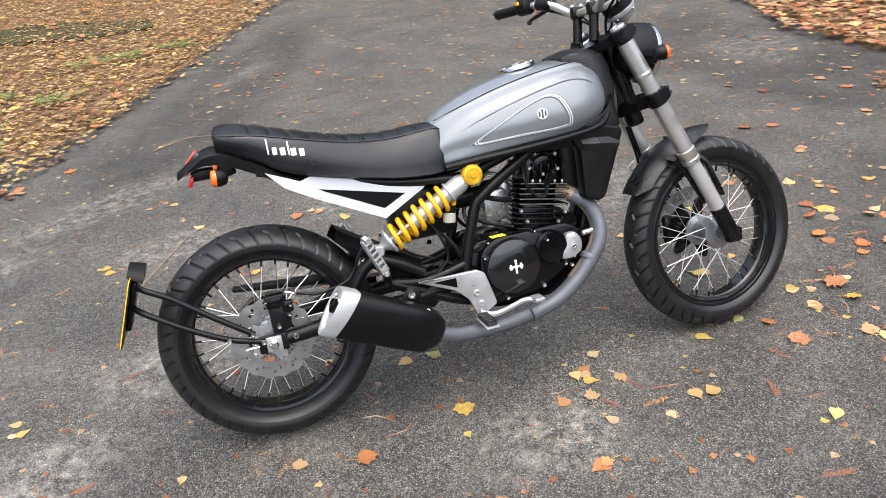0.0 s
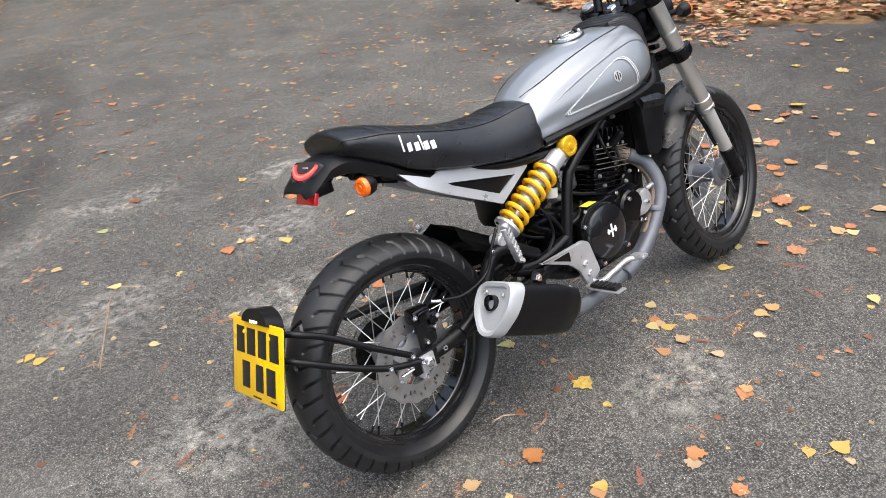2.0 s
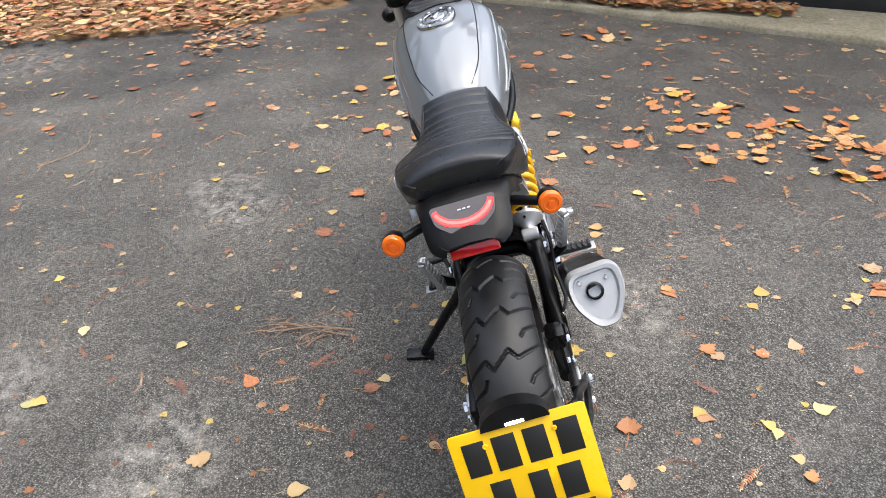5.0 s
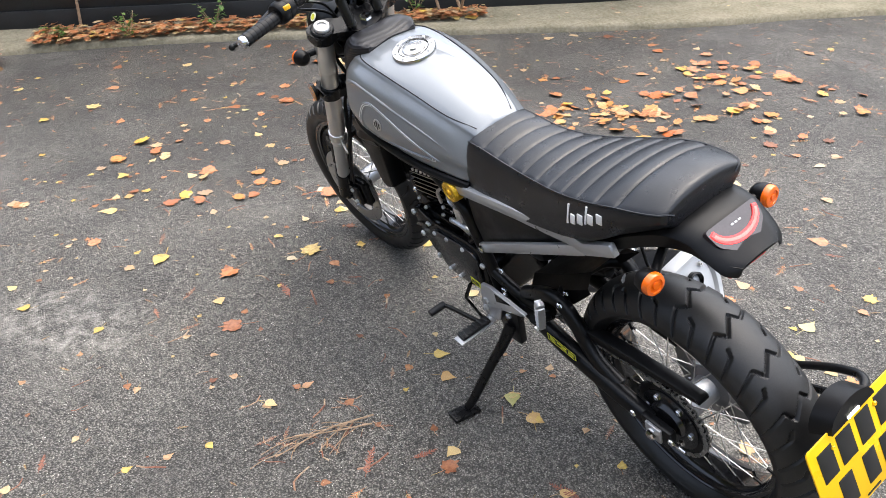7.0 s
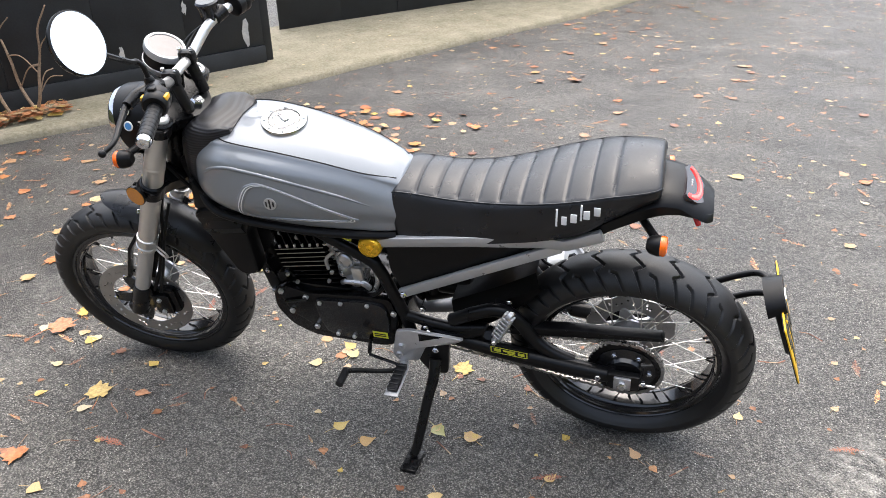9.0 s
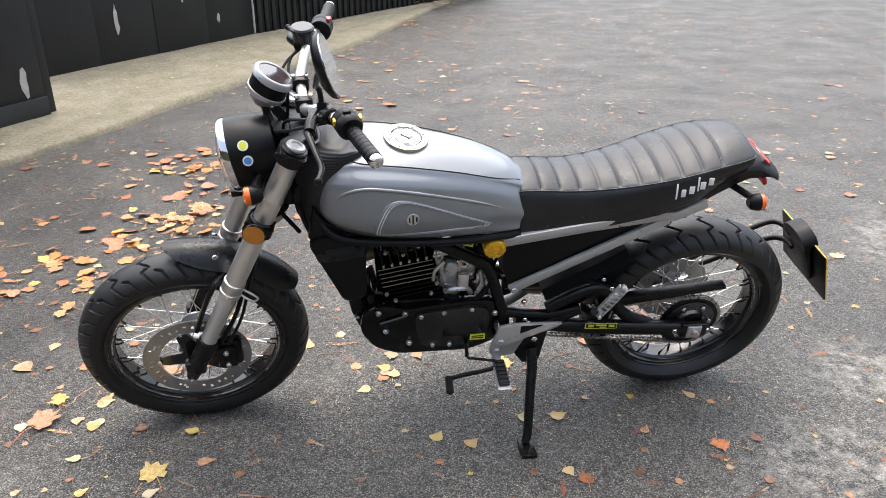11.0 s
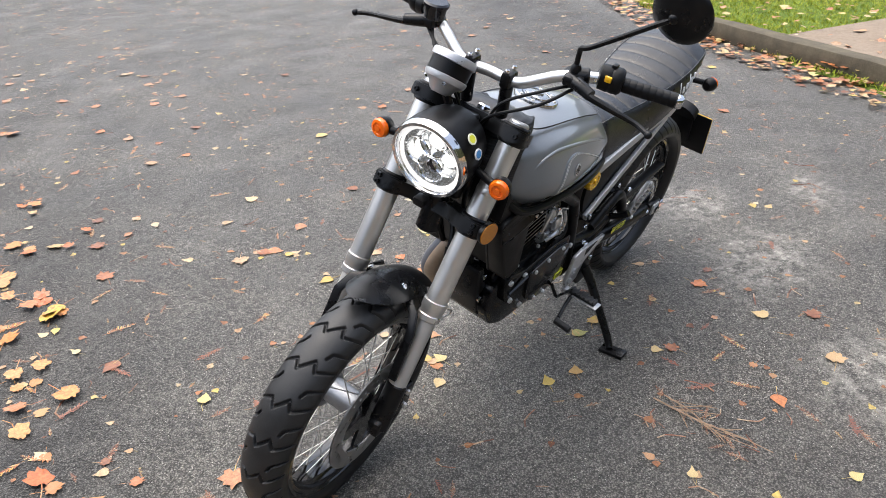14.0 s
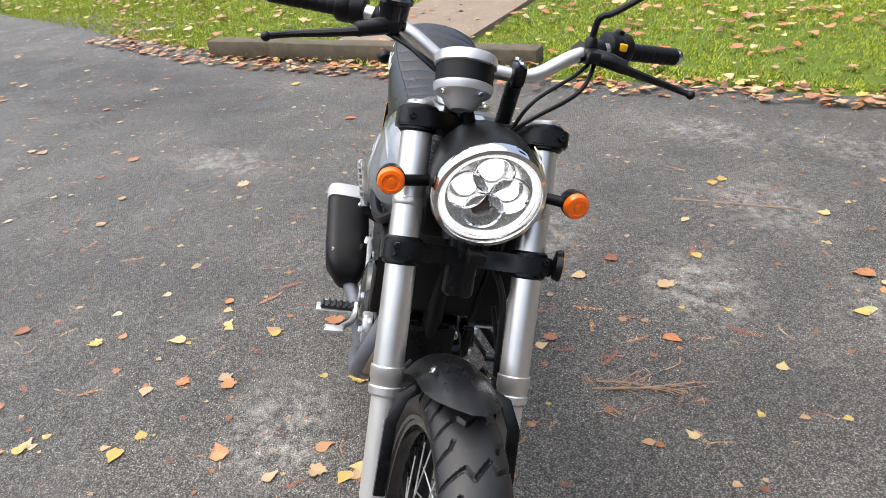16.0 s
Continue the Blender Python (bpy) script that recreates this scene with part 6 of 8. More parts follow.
# starter motor, carburettor, intake, hoses
bp("starter_motor", rod((0.955, -0.06, 0.478), (0.955, 0.07, 0.478), 0.03, 20), "engine_black", "black starter motor")
bm = box((0.742, 0.035, 0.565), (0.08, 0.085, 0.1), 0.012)
box((0.70, 0.05, 0.585), (0.04, 0.05, 0.05), 0.01, bm=bm)
box((0.785, 0.04, 0.60), (0.035, 0.06, 0.06), 0.01, bm=bm)
carb = bp("carburettor", bm, "carb", "bare alloy carburettor")
bp("carb_bowl", lathe([(0.03, -0.035), (0.033, -0.02), (0.033, 0.0), (0.038, 0.002), (0.038, 0.008), (0.026, 0.012)], 24, None, along((0.735, 0.05, 0.525), (0, 0.15, 1))), "carb", "alloy float bowl", carb)
bp("carb_cap", lathe([(0.023, 0), (0.023, 0.008), (0.019, 0.012), (0.017, 0.008), (0.004, 0.01)], 28, None, along((0.748, 0.078, 0.59), (0.1, 1, 0.1))), "carb", "round carburettor cover", carb)
bp("carb_top", lathe([(0.03, 0), (0.031, 0.016), (0.018, 0.026)], 20, None, along((0.742, 0.04, 0.615), (0, 0.1, 1))), "matt_black", "", carb)
bp("carb_linkage", box((0.715, 0.09, 0.555), (0.03, 0.014, 0.045), 0.004), "steel", "", carb)
for pts, r, mt in (([(0.69, 0.085, 0.50), (0.705, 0.095, 0.525), (0.745, 0.1, 0.53), (0.765, 0.09, 0.515)], 0.008, "carb"), ([(0.77, 0.09, 0.625), (0.795, 0.095, 0.60), (0.80, 0.09, 0.56)], 0.005, "steel"), ([(0.73, 0.085, 0.64), (0.76, 0.09, 0.655), (0.80, 0.08, 0.64)], 0.006, "steel"), ([(0.665, 0.08, 0.575), (0.66, 0.09, 0.535), (0.675, 0.088, 0.495)], 0.007, "carb")):
    bp("carb_lever", tube(pts, r, 14, 8), mt, "", carb)
bolts(carb, [((0.712, 0.079, 0.60), (0, 1, 0)), ((0.775, 0.079, 0.615), (0, 1, 0)), ((0.765, 0.079, 0.54), (0, 1, 0)), ((0.72, 0.079, 0.53), (0, 1, 0)), ((0.79, 0.072, 0.59), (0, 1, 0))], 0.006, 0.008)
bolts(cyl, [((x, s * 0.09, z), (0, s, 0)) for s in (1, -1) for x, z in ((0.805, 0.515), (0.79, 0.55), (0.905, 0.495), (0.93, 0.52))], 0.006, 0.008, "steel")
bp("intake_boot", rod((0.70, 0.01, 0.605), (0.60, 0.0, 0.61), 0.03, 20), "matt_black", "black rubber intake boot")
bm = box((0.5, 0.0, 0.60), (0.2, 0.13, 0.16), 0.03)
bp("air_box", bm, "matt_black", "black air box between the frame rails")
for pts, r in (([(0.60, -0.075, 0.5), (0.62, -0.09, 0.46), (0.66, -0.1, 0.47), (0.70, -0.08, 0.5)], 0.006), ([(0.52, -0.07, 0.55), (0.56, -0.09, 0.5), (0.585, -0.095, 0.44), (0.56, -0.09, 0.39)], 0.006), ([(0.63, -0.06, 0.56), (0.69, -0.08, 0.53), (0.76, -0.085, 0.505)], 0.006),
               ([(0.66, -0.05, 0.62), (0.72, -0.08, 0.60), (0.77, -0.07, 0.585)], 0.008), ([(0.5, -0.08, 0.58), (0.53, -0.1, 0.52), (0.54, -0.1, 0.46), (0.50, -0.105, 0.42)], 0.0045), ([(0.35, -0.09, 0.57), (0.43, -0.1, 0.50), (0.50, -0.1, 0.465)], 0.0035),
               ([(0.62, 0.07, 0.55), (0.66, 0.1, 0.5), (0.70, 0.09, 0.48)], 0.006), ([(0.68, 0.07, 0.66), (0.64, 0.09, 0.60), (0.62, 0.09, 0.52)], 0.005)):
    bp("hose", tube(pts, r, 24, 8), "matt_black", "black rubber hose")
res = bp("brake_fluid_bottle", rod((0.56, -0.105, 0.565), (0.565, -0.105, 0.595), 0.019, 18), base("cloudy_plastic", (0.42, 0.41, 0.34), 0.35), "cloudy plastic brake fluid bottle")
bp("bottle_cap", rod((0.565, -0.105, 0.595), (0.568, -0.105, 0.612), 0.02, 18), "matt_black", "black cap", res)

# exhaust
PIPE = [(0.93, -0.035, 0.585), (0.975, -0.05, 0.56), (1.015, -0.075, 0.525), (1.03, -0.1, 0.465), (1.015, -0.115, 0.41), (0.97, -0.12, 0.352), (0.92, -0.122, 0.306), (0.855, -0.124, 0.264), (0.765, -0.127, 0.237), (0.68, -0.131, 0.227), (0.6, -0.138, 0.226), (0.52, -0.152, 0.236), (0.45, -0.175, 0.262)]
pipe = bp("exhaust_pipe", tube(PIPE[5:], 0.0215, 50, 18), "pipe", "grey exhaust pipe, heat-browned by the engine")
bp("header_pipe", tube(PIPE[:7], 0.0245, 50, 18), "pipe_rust", "heat-browned header pipe", pipe)
bp("heat_shield", tube([(x - 0.001, y - 0.012, z) for x, y, z in PIPE[1:9]], 0.0225, 60, 20), "pipe", "grey steel heat shield", pipe)
bp("heat_shield_clip", lathe([(0.028, 0), (0.03, 0.004), (0.03, 0.014), (0.028, 0.018)], 20, None, along((0.985, -0.122, 0.375), (-0.05, -0.01, -0.06))), "pipe", "", pipe)
bp("pipe_stub", rod((1.02, -0.11, 0.45), (0.97, -0.11, 0.445), 0.008, 12), "alloy", "", pipe)
A, B = Vector((0.455, -0.185, 0.276)), Vector((0.165, -0.205, 0.416))
d = (B - A).normalized()
sidev = Vector((0, 1, 0))
upv = d.cross(sidev).normalized()
upv = upv if upv.z > 0 else -upv


def muffler_ring(t, w, h, cut=0.0):
    """A rounded three-sided section, wide at the top outside."""
    out = rounded([(-0.55 * w, 0.5 * h), (0.5 * w, 0.42 * h), (0.5 * w, -0.1 * h), (0.1 * w, -0.52 * h), (-0.3 * w, -0.5 * h), (-0.6 * w, 0.0)], 0.035, 5)
    return [A + d * (t + cut * v) + sidev * u + upv * v for u, v in out]


L = (B - A).length
bm = bmesh.new()
grid_mesh(bm, [muffler_ring(-0.012, 0.05, 0.055), muffler_ring(0.0, 0.075, 0.09), muffler_ring(0.035, 0.112, 0.135), muffler_ring(0.1, 0.118, 0.142), muffler_ring(0.2, 0.118, 0.142), muffler_ring(L - 0.04, 0.118, 0.142, -0.25)])
muffler = bp("muffler", bm, "matt_black", "matt black muffler with a silver end cap", sharp=40)
bm = bmesh.new()
grid_mesh(bm, [muffler_ring(L - 0.043, 0.119, 0.143, -0.25), muffler_ring(L - 0.042, 0.124, 0.148, -0.25), muffler_ring(L - 0.005, 0.124, 0.148, -0.2), muffler_ring(L + 0.004, 0.116, 0.14, -0.2), muffler_ring(L + 0.002, 0.1, 0.122, -0.2), muffler_ring(L - 0.008, 0.092, 0.112, -0.2)])
endcap = bp("muffler_end_cap", bm, "cap_paint", "satin silver muffler end cap", muffler, 40)
oc = A + d * (L - 0.012) + upv * 0.012
bp("outlet", lathe([(0.021, 0), (0.021, 0.014), (0.017, 0.016), (0.0155, 0.012), (0.0155, -0.03)], 28, None, along(oc, d)), "engine_black", "black round outlet", muffler)
bolts(muffler, [(oc + sidev * u + upv * v, d) for u, v in ((-0.035, 0.025), (0.03, 0.025), (0.0, -0.038))], 0.0065, 0.006, "steel")
bolts(muffler, [(A + d * 0.06 + upv * 0.06 - sidev * 0.045, upv - sidev), (A + d * 0.03 - sidev * 0.05, -sidev)], 0.0065, 0.006, "steel")
bm = prism(rounded([(0.40, 0.33), (0.37, 0.37), (0.40, 0.41), (0.43, 0.40), (0.44, 0.34)], 0.012), -0.135, -0.13, 0.001)
bp("muffler_bracket", bm, "satin_black", "black muffler hanger")
bolts(bike, [((0.405, -0.136, 0.385), (0, -1, 0))], 0.014, 0.012)

# shock absorber on the right
T, E = Vector((0.642, -0.116, 0.692)), Vector((0.338, -0.092, 0.523))
sd = (E - T).normalized()
SL = (E - T).length
shock = bp("shock_absorber", lathe([(0.016, 0.015), (0.025, 0.03), (0.0275, 0.04), (0.0275, 0.075), (0.032, 0.077), (0.032, 0.083), (0.024, 0.085), (0.024, 0.215), (0.016, 0.225), (0.008, 0.227), (0.008, SL - 0.05), (0.04, SL - 0.052), (0.04, SL - 0.044), (0.022, SL - 0.03), (0.014, SL - 0.02), (0.012, SL)], 28, None, along(T, sd)), "alloy_paint", "silver shock absorber with a yellow coil spring")
s1 = sd.cross(Vector((0, 1, 0))).normalized()
s2 = Vector((0, 1, 0))
coil = []
for k in range(7 * 18 + 1):
    a = 2 * math.pi * k / 18
    coil.append(T + sd * (0.088 + (SL - 0.146) * k / 126) + (s1 * math.cos(a) + s2 * math.sin(a)) * 0.035)
bp("coil_spring", tube(coil, 0.0075, None, 8, smooth=False), "yellow", "bright yellow coil spring", shock)
bp("shock_eye", rod(E + Vector((0, -0.022, 0)), E + Vector((0, 0.02, 0)), 0.017, 20), "alloy_paint", "alloy lower eye", shock)
for s in (1, -1):
    y0 = s * (0.132 if s < 0 else 0.128)
    knob = bp("gold_cap", lathe([(0.029, -0.02), (0.031, -0.016), (0.031, 0.004), (0.028, 0.009), (0.02, 0.010), (0.019, 0.008), (0.009, 0.008), (0.008, 0.011)], 36, None, along((0.643, y0, 0.694), (0, s, 0))), "gold", "gold anodised round cap")
    bp("cap_bolt", lathe([(0.007, 0.008), (0.007, 0.013)], 6, None, along((0.643, y0, 0.694), (0, s, 0))), "gold", "", knob)

# side rails and panels
def strap(points, y, w, t):
    """A flat bar along points in x, z."""
    bm = bmesh.new()
    P = [Vector(p) for p in points]
    up, lo = [], []
    for i, p in enumerate(P):
        a = (P[i] - P[i - 1]).normalized() if i else (P[1] - P[0]).normalized()
        b = (P[i + 1] - P[i]).normalized() if i < len(P) - 1 else a
        tdir = (a + b).normalized()
        n = Vector((-tdir.y, tdir.x))
        k = w / 2 / max(0.4, n.dot(Vector((-a.y, a.x))))
        up.append(p + n * k)
        lo.append(p - n * k)
    return prism([tuple(v) for v in up + lo[::-1]], y - t / 2, y + t / 2, 0.003)


R_OUT = [(0.07, 0.806), (0.168, 0.764), (0.188, 0.775), (0.519, 0.692), (0.503, 0.679), (0.378, 0.615), (0.194, 0.710), (0.114, 0.757)]
R_IN = [(0.203, 0.737), (0.447, 0.676), (0.381, 0.643), (0.222, 0.724)]
bm = bmesh.new()
y1 = -0.082
rings = []
for loop, depth in ((R_OUT, (-0.112, -0.112, -0.111, -0.088, -0.094, -0.105, -0.117, -0.119)), (R_IN, (-0.118, -0.101, -0.097, -0.109))):
    rings.append(([bm.verts.new((x, y, z)) for (x, z), y in zip(loop, depth)], [bm.verts.new((x, y1, z)) for x, z in loop]))
(of, ob_), (inf, inb) = rings
for f in ((of[0], of[1], of[2], of[7]), (of[2], of[3], inf[1], inf[0]), (of[3], of[4], of[5], inf[2], inf[1]), (of[5], of[6], inf[3], inf[2]), (of[6], of[7], of[2], inf[0], inf[3])):
    bm.faces.new(f)
for loop, back in ((of, ob_), (inf, inb)):
    for i in range(len(loop)):
        j = (i + 1) % len(loop)
        bm.faces.new((loop[i], loop[j], back[j], back[i]))
rail = bp("side_rail", bm, "alloy_paint", "silver painted triangular side rail")
bp("side_panel", prism([(0.195, 0.742), (0.46, 0.68), (0.381, 0.632), (0.21, 0.716)], -0.095, -0.089, 0.001), "matt_black", "matt black side panel")
rail = bp("side_rail", strap([(0.635, 0.704), (0.585, 0.712), (0.39, 0.742), (0.19, 0.767), (0.152, 0.764), (0.07, 0.803)], 0.118, 0.029, 0.016), "alloy_paint", "silver painted side rail")
bp("rail_brace", strap([(0.585, 0.53), (0.40, 0.628), (0.165, 0.752)], 0.116, 0.027, 0.014), "alloy_paint", "silver painted diagonal brace", rail)
bolts(rail, [((0.575, 0.124, 0.535), (0, 1, 0))], 0.01, 0.007)
bp("side_panel", prism(rounded([(0.61, 0.70), (0.36, 0.72), (0.19, 0.752), (0.40, 0.625), (0.585, 0.53), (0.61, 0.6)], 0.02), 0.095, 0.107, 0.003), "matt_black", "matt black side panel")
bolts(bike, [((0.30, 0.084, 0.52), (0, 1, 0)), ((0.535, 0.105, 0.47), (0, 1, 0)), ((0.53, 0.115, 0.41), (0, 1, 0))], 0.009, 0.008)
# mudguard in front of the rear tyre: folded sheet with side skirts
bm = bmesh.new()
rings = []
for k in range(10):
    t = k / 9
    x, z = 0.235 + 0.235 * t, 0.590 - 0.13 * t
    flare = 0.012 * (1 - t) ** 3
    skirt = 0.03 + 0.045 * min(1.0, 1.6 * t)
    ring = [(-0.08, -skirt), (-0.08, -0.028), (-0.052, 0.0), (0.052, 0.0), (0.08, -0.028), (0.08, -skirt - 0.012)]
    rings.append([(x + v * 0.45, y, z + v * 0.9 + flare) for y, v in ring])
grid_mesh(bm, rings, False, False)
bmesh.ops.solidify(bm, geom=bm.faces[:], thickness=0.004)
hug = bp("hugger", bm, "matt_black", "folded matt black mudguard over the tyre", sharp=25)

# shrouds and trim under the tank
for s in (1, -1):
    out = rounded([(0.945, 0.765), (1.005, 0.782), (1.122, 0.752), (1.128, 0.735), (1.052, 0.55), (1.03, 0.54), (0.985, 0.556), (0.985, 0.70)], 0.008)
    bp("shroud", prism(out, s * 0.085, s * 0.138, 0.007), "matt_black", "angular matt black side shroud")
    bm = bmesh.new()
    grid_mesh(bm, [[(0.975, s * 0.12, 0.768), (1.11, s * 0.12, 0.752), (1.124, s * 0.118, 0.738)], [(0.99, s * 0.147, 0.722), (1.06, s * 0.15, 0.712), (1.112, s * 0.142, 0.702)], [(0.99, s * 0.138, 0.70), (1.055, s * 0.14, 0.69), (1.105, s * 0.136, 0.682)]], False, False)
    bmesh.ops.solidify(bm, geom=bm.faces[:], thickness=0.003)
    bp("shroud_facet", bm, "fender", "upturned shroud edge", sharp=20)
    pts = [(1.112, s * 0.08, 0.845), (1.095, s * 0.115, 0.80), (1.05, s * 0.14, 0.766), (0.95, s * 0.15, 0.752), (0.8, s * 0.149, 0.742), (0.68, s * 0.136, 0.735), (0.575, s * 0.11, 0.725)]
    bp("tank_trim", tube(pts, 0.011, 50, 10), "matt_black", "black trim under the tank edge")
for s in (1, -1):
    skirt = rounded([(1.112, 0.85), (1.13, 0.755), (1.05, 0.72), (0.95, 0.715), (0.80, 0.725), (0.80, 0.752), (0.95, 0.768), (1.05, 0.785), (1.09, 0.81)], 0.008)
    bp("tank_skirt", prism(skirt, s * 0.095, s * 0.125, 0.005), "matt_black", "black skirt between tank and shroud")
lab = bp("caution_label", prism([(0.70, 0.690), (0.742, 0.705), (0.738, 0.722), (0.696, 0.707)], 0.1135, 0.1145, 0), "yellow_print", "small yellow caution label")
bp("print_bar", prism([(0.704, 0.698), (0.736, 0.7095), (0.735, 0.714), (0.703, 0.7025)], 0.1146, 0.115, 0), "ink", "", lab)
bm = box((0.84, 0, 0.755), (0.5, 0.15, 0.05), 0.02)
bp("tank_base", bm, "matt_black", "black underside of the tank")
bm = box((0.27, 0, 0.80), (0.56, 0.17, 0.05), 0.02, Matrix.Translation((0.27, 0, 0.80)) @ Matrix.Rotation(radians(12), 4, "Y") @ Matrix.Translation((-0.27, 0, -0.80)))
bp("seat_pan", bm, "matt_black", "black seat base")
bm = box((0.33, 0, 0.745), (0.3, 0.12, 0.05), 0.02, Matrix.Translation((0.3, 0, 0.735)) @ Matrix.Rotation(radians(10), 4, "Y") @ Matrix.Translation((-0.3, 0, -0.735)))
bp("electrics_tray", bm, "matt_black", "black under-seat tray")

# tail cowl, lamp, reflector, indicators
TAIL = [(0.20, 0.772, 0.113, 0.025), (0.12, 0.806, 0.112, 0.03), (0.05, 0.852, 0.102, 0.036), (-0.03, 0.889, 0.092, 0.034), (-0.08, 0.889, 0.085, 0.026), (-0.105, 0.875, 0.083, 0.016), (-0.127, 0.86, 0.08, 0.007), (-0.146, 0.847, 0.073, 0.004), (-0.16, 0.839, 0.055, 0.003)]
bm = bmesh.new()
rings = []
for x, z, w, h in spline(TAIL, 40):
    half = [(0, z + 0.004), (w * 0.6, z + 0.002), (w * 0.9, z - 0.006), (w, z - 0.016), (w * 0.97, z - h - 0.01), (w * 0.9, z - h - 0.012), (w * 0.8, z - h * 0.8), (0, z - h * 0.7)]
    rings.append([(x, y, zz) for y, zz in half] + [(x, -y, zz) for y, zz in half[::-1]][1:-1])
grid_mesh(bm, rings)
tail = bp("tail_cowl", bm, "matt_black", "matt black tail cowl", sharp=40)
tm = along((-0.112, 0, 0.868), (-0.68, 0, 0.73))
xr = Vector((0, 1, 0))
yr = (tm.to_3x3() @ Vector((0, 0, 1))).cross(xr)
yr = yr if yr.z > 0 else -yr
tn = tm.to_3x3() @ Vector((0, 0, 1))


def tail_shape(name, outline, h0, h1, mat_, lab, parent):
    bm = bmesh.new()
    lo = [bm.verts.new(tm.translation + xr * u + yr * v + tn * h0) for u, v in outline]
    hi = [bm.verts.new(tm.translation + xr * u * 0.97 + yr * v * 0.97 + tn * h1) for u, v in outline]
    bm.faces.new(hi)
    bm.faces.new(lo[::-1])
    for i in range(len(outline)):
        j = (i + 1) % len(outline)
        bm.faces.new((lo[i], lo[j], hi[j], hi[i]))
    return bp(name, bm, mat_, lab, parent)


lamp = tail_shape("tail_lamp", rounded([(-0.064, 0.03), (0.064, 0.03), (0.058, -0.006), (0.028, -0.03), (-0.028, -0.03), (-0.058, -0.006)], 0.01), -0.02, 0.008, "smoke", "dark tail lamp with a lit red crescent", bike)
cres = [(0.058 * math.sin(a), 0.022 - 0.042 * math.cos(a)) for a in np.linspace(-1.5, 1.5, 20)] + [(0.05 * math.sin(a), 0.028 - 0.034 * math.cos(a)) for a in np.linspace(1.4, -1.4, 20)]
tail_shape("light_crescent", cres, 0.008, 0.0105, "tail_glow", "lit red crescent", lamp)
core = [(0.056 * math.sin(a), 0.024 - 0.039 * math.cos(a)) for a in np.linspace(-1.3, 1.3, 20)] + [(0.052 * math.sin(a), 0.0265 - 0.036 * math.cos(a)) for a in np.linspace(1.25, -1.25, 20)]
tail_shape("light_core", core, 0.0106, 0.0112, "tail_core", "pale pink core of the lit crescent", lamp)
tail_shape("red_band", rounded([(-0.05, -0.012), (-0.024, -0.031), (0.024, -0.031), (0.05, -0.012), (0.058, -0.016), (0.03, -0.044), (-0.03, -0.044), (-0.058, -0.016)], 0.004), -0.012, 0.003, "red", "red lens band under the lamp", lamp)
for u in (-0.014, -0.005, 0.004):
    tail_shape("print_bar", [(u, 0.012), (u + 0.006, 0.012), (u + 0.006, 0.015), (u, 0.015)], 0.008, 0.0094, "badge", "", lamp)
bm = box((0, 0, 0), (0.012, 0.092, 0.03), 0.003, Matrix.Translation((-0.127, 0, 0.812)) @ Matrix.Rotation(radians(24), 4, "Y"))
bp("rear_reflector", bm, "red", "red rectangular reflector")
bp("reflector_bracket", box((-0.095, 0, 0.825), (0.06, 0.06, 0.03), 0.004), "matt_black", "")
for s in (1, -1):
    indicator((-0.056, s * 0.153, 0.821), (-0.01, s * 0.07, 0.825), (-1, 0.1 * s, 0.05), bp)

# number plate on its arms
pm = Matrix.Translation((-0.376, 0.006, 0.499)) @ Matrix.Rotation(radians(2.5), 4, "Z") @ Matrix.Rotation(radians(20), 4, "Y") @ Matrix.Rotation(radians(-0.3), 4, "X")
bm = prism(rounded([(-0.1235, -0.094), (0.1235, -0.094), (0.1235, 0.094), (-0.1235, 0.094)], 0.009, 4), -0.0015, 0.0015, 0.0005)
bmesh.ops.transform(bm, matrix=pm @ Matrix.Rotation(radians(90), 4, "Z"), verts=bm.verts)
plate = bp("number_plate", bm, "plate", "yellow number plate with black bars for its characters")
for u, v, w in ((-0.083, 0.042, 0.040), (-0.029, 0.042, 0.042), (0.026, 0.042, 0.040), (0.083, 0.042, 0.042), (-0.056, -0.04, 0.038), (0.012, -0.04, 0.036), (0.067, -0.04, 0.042)):
    bp("character_bar", box((-0.0022, -u, v), (0.0012, w, 0.064), 0.0004, pm), "ink", "", plate)
for u, v, w in ((0.0, -0.087, 0.04), (0.08, -0.084, 0.03)):
    bp("print_bar", box((-0.0022, -u, v), (0.001, w, 0.004), 0.0003, pm), "ink", "", plate)
bolts(plate, [(pm @ Vector((-0.0016, s * 0.062, 0.062)), pm.to_3x3() @ Vector((-1, 0, 0))) for s in (1, -1)], 0.005, 0.004, "plate")
bp("plate_back", box((0.003, 0, 0.0), (0.0024, 0.245, 0.186), 0.0008, pm), "matt_black", "black back of the plate", plate)
bp("plate_bracket", box((0.012, 0, 0.01), (0.014, 0.11, 0.14), 0.005, pm), "matt_black", "black plate bracket")
bm = bmesh.new()
ring0 = [(0.065 * math.cos(a), 0.05 * math.sin(a)) for a in np.linspace(0, math.pi, 17)]
lo, hi = [], []
for u, v in ring0:
    lo.append(bm.verts.new(pm @ Vector((0.034, u, 0.082 + v * 0.9))))
    hi.append(bm.verts.new(pm @ Vector((-0.01, u * 0.95, 0.09 + v * 0.7))))
bm.faces.new(lo)
bm.faces.new(hi[::-1])
for i in range(len(lo)):
    j = (i + 1) % len(lo)
    bm.faces.new((lo[i], lo[j], hi[j], hi[i]))
housing = bp("plate_lamp", bm, "matt_black", "black domed plate lamp housing")
bp("lamp_window", box((-0.0085, 0, 0.094), (0.007, 0.034, 0.006), 0.002, pm), "plate_glow", "lit plate lamp window", housing)
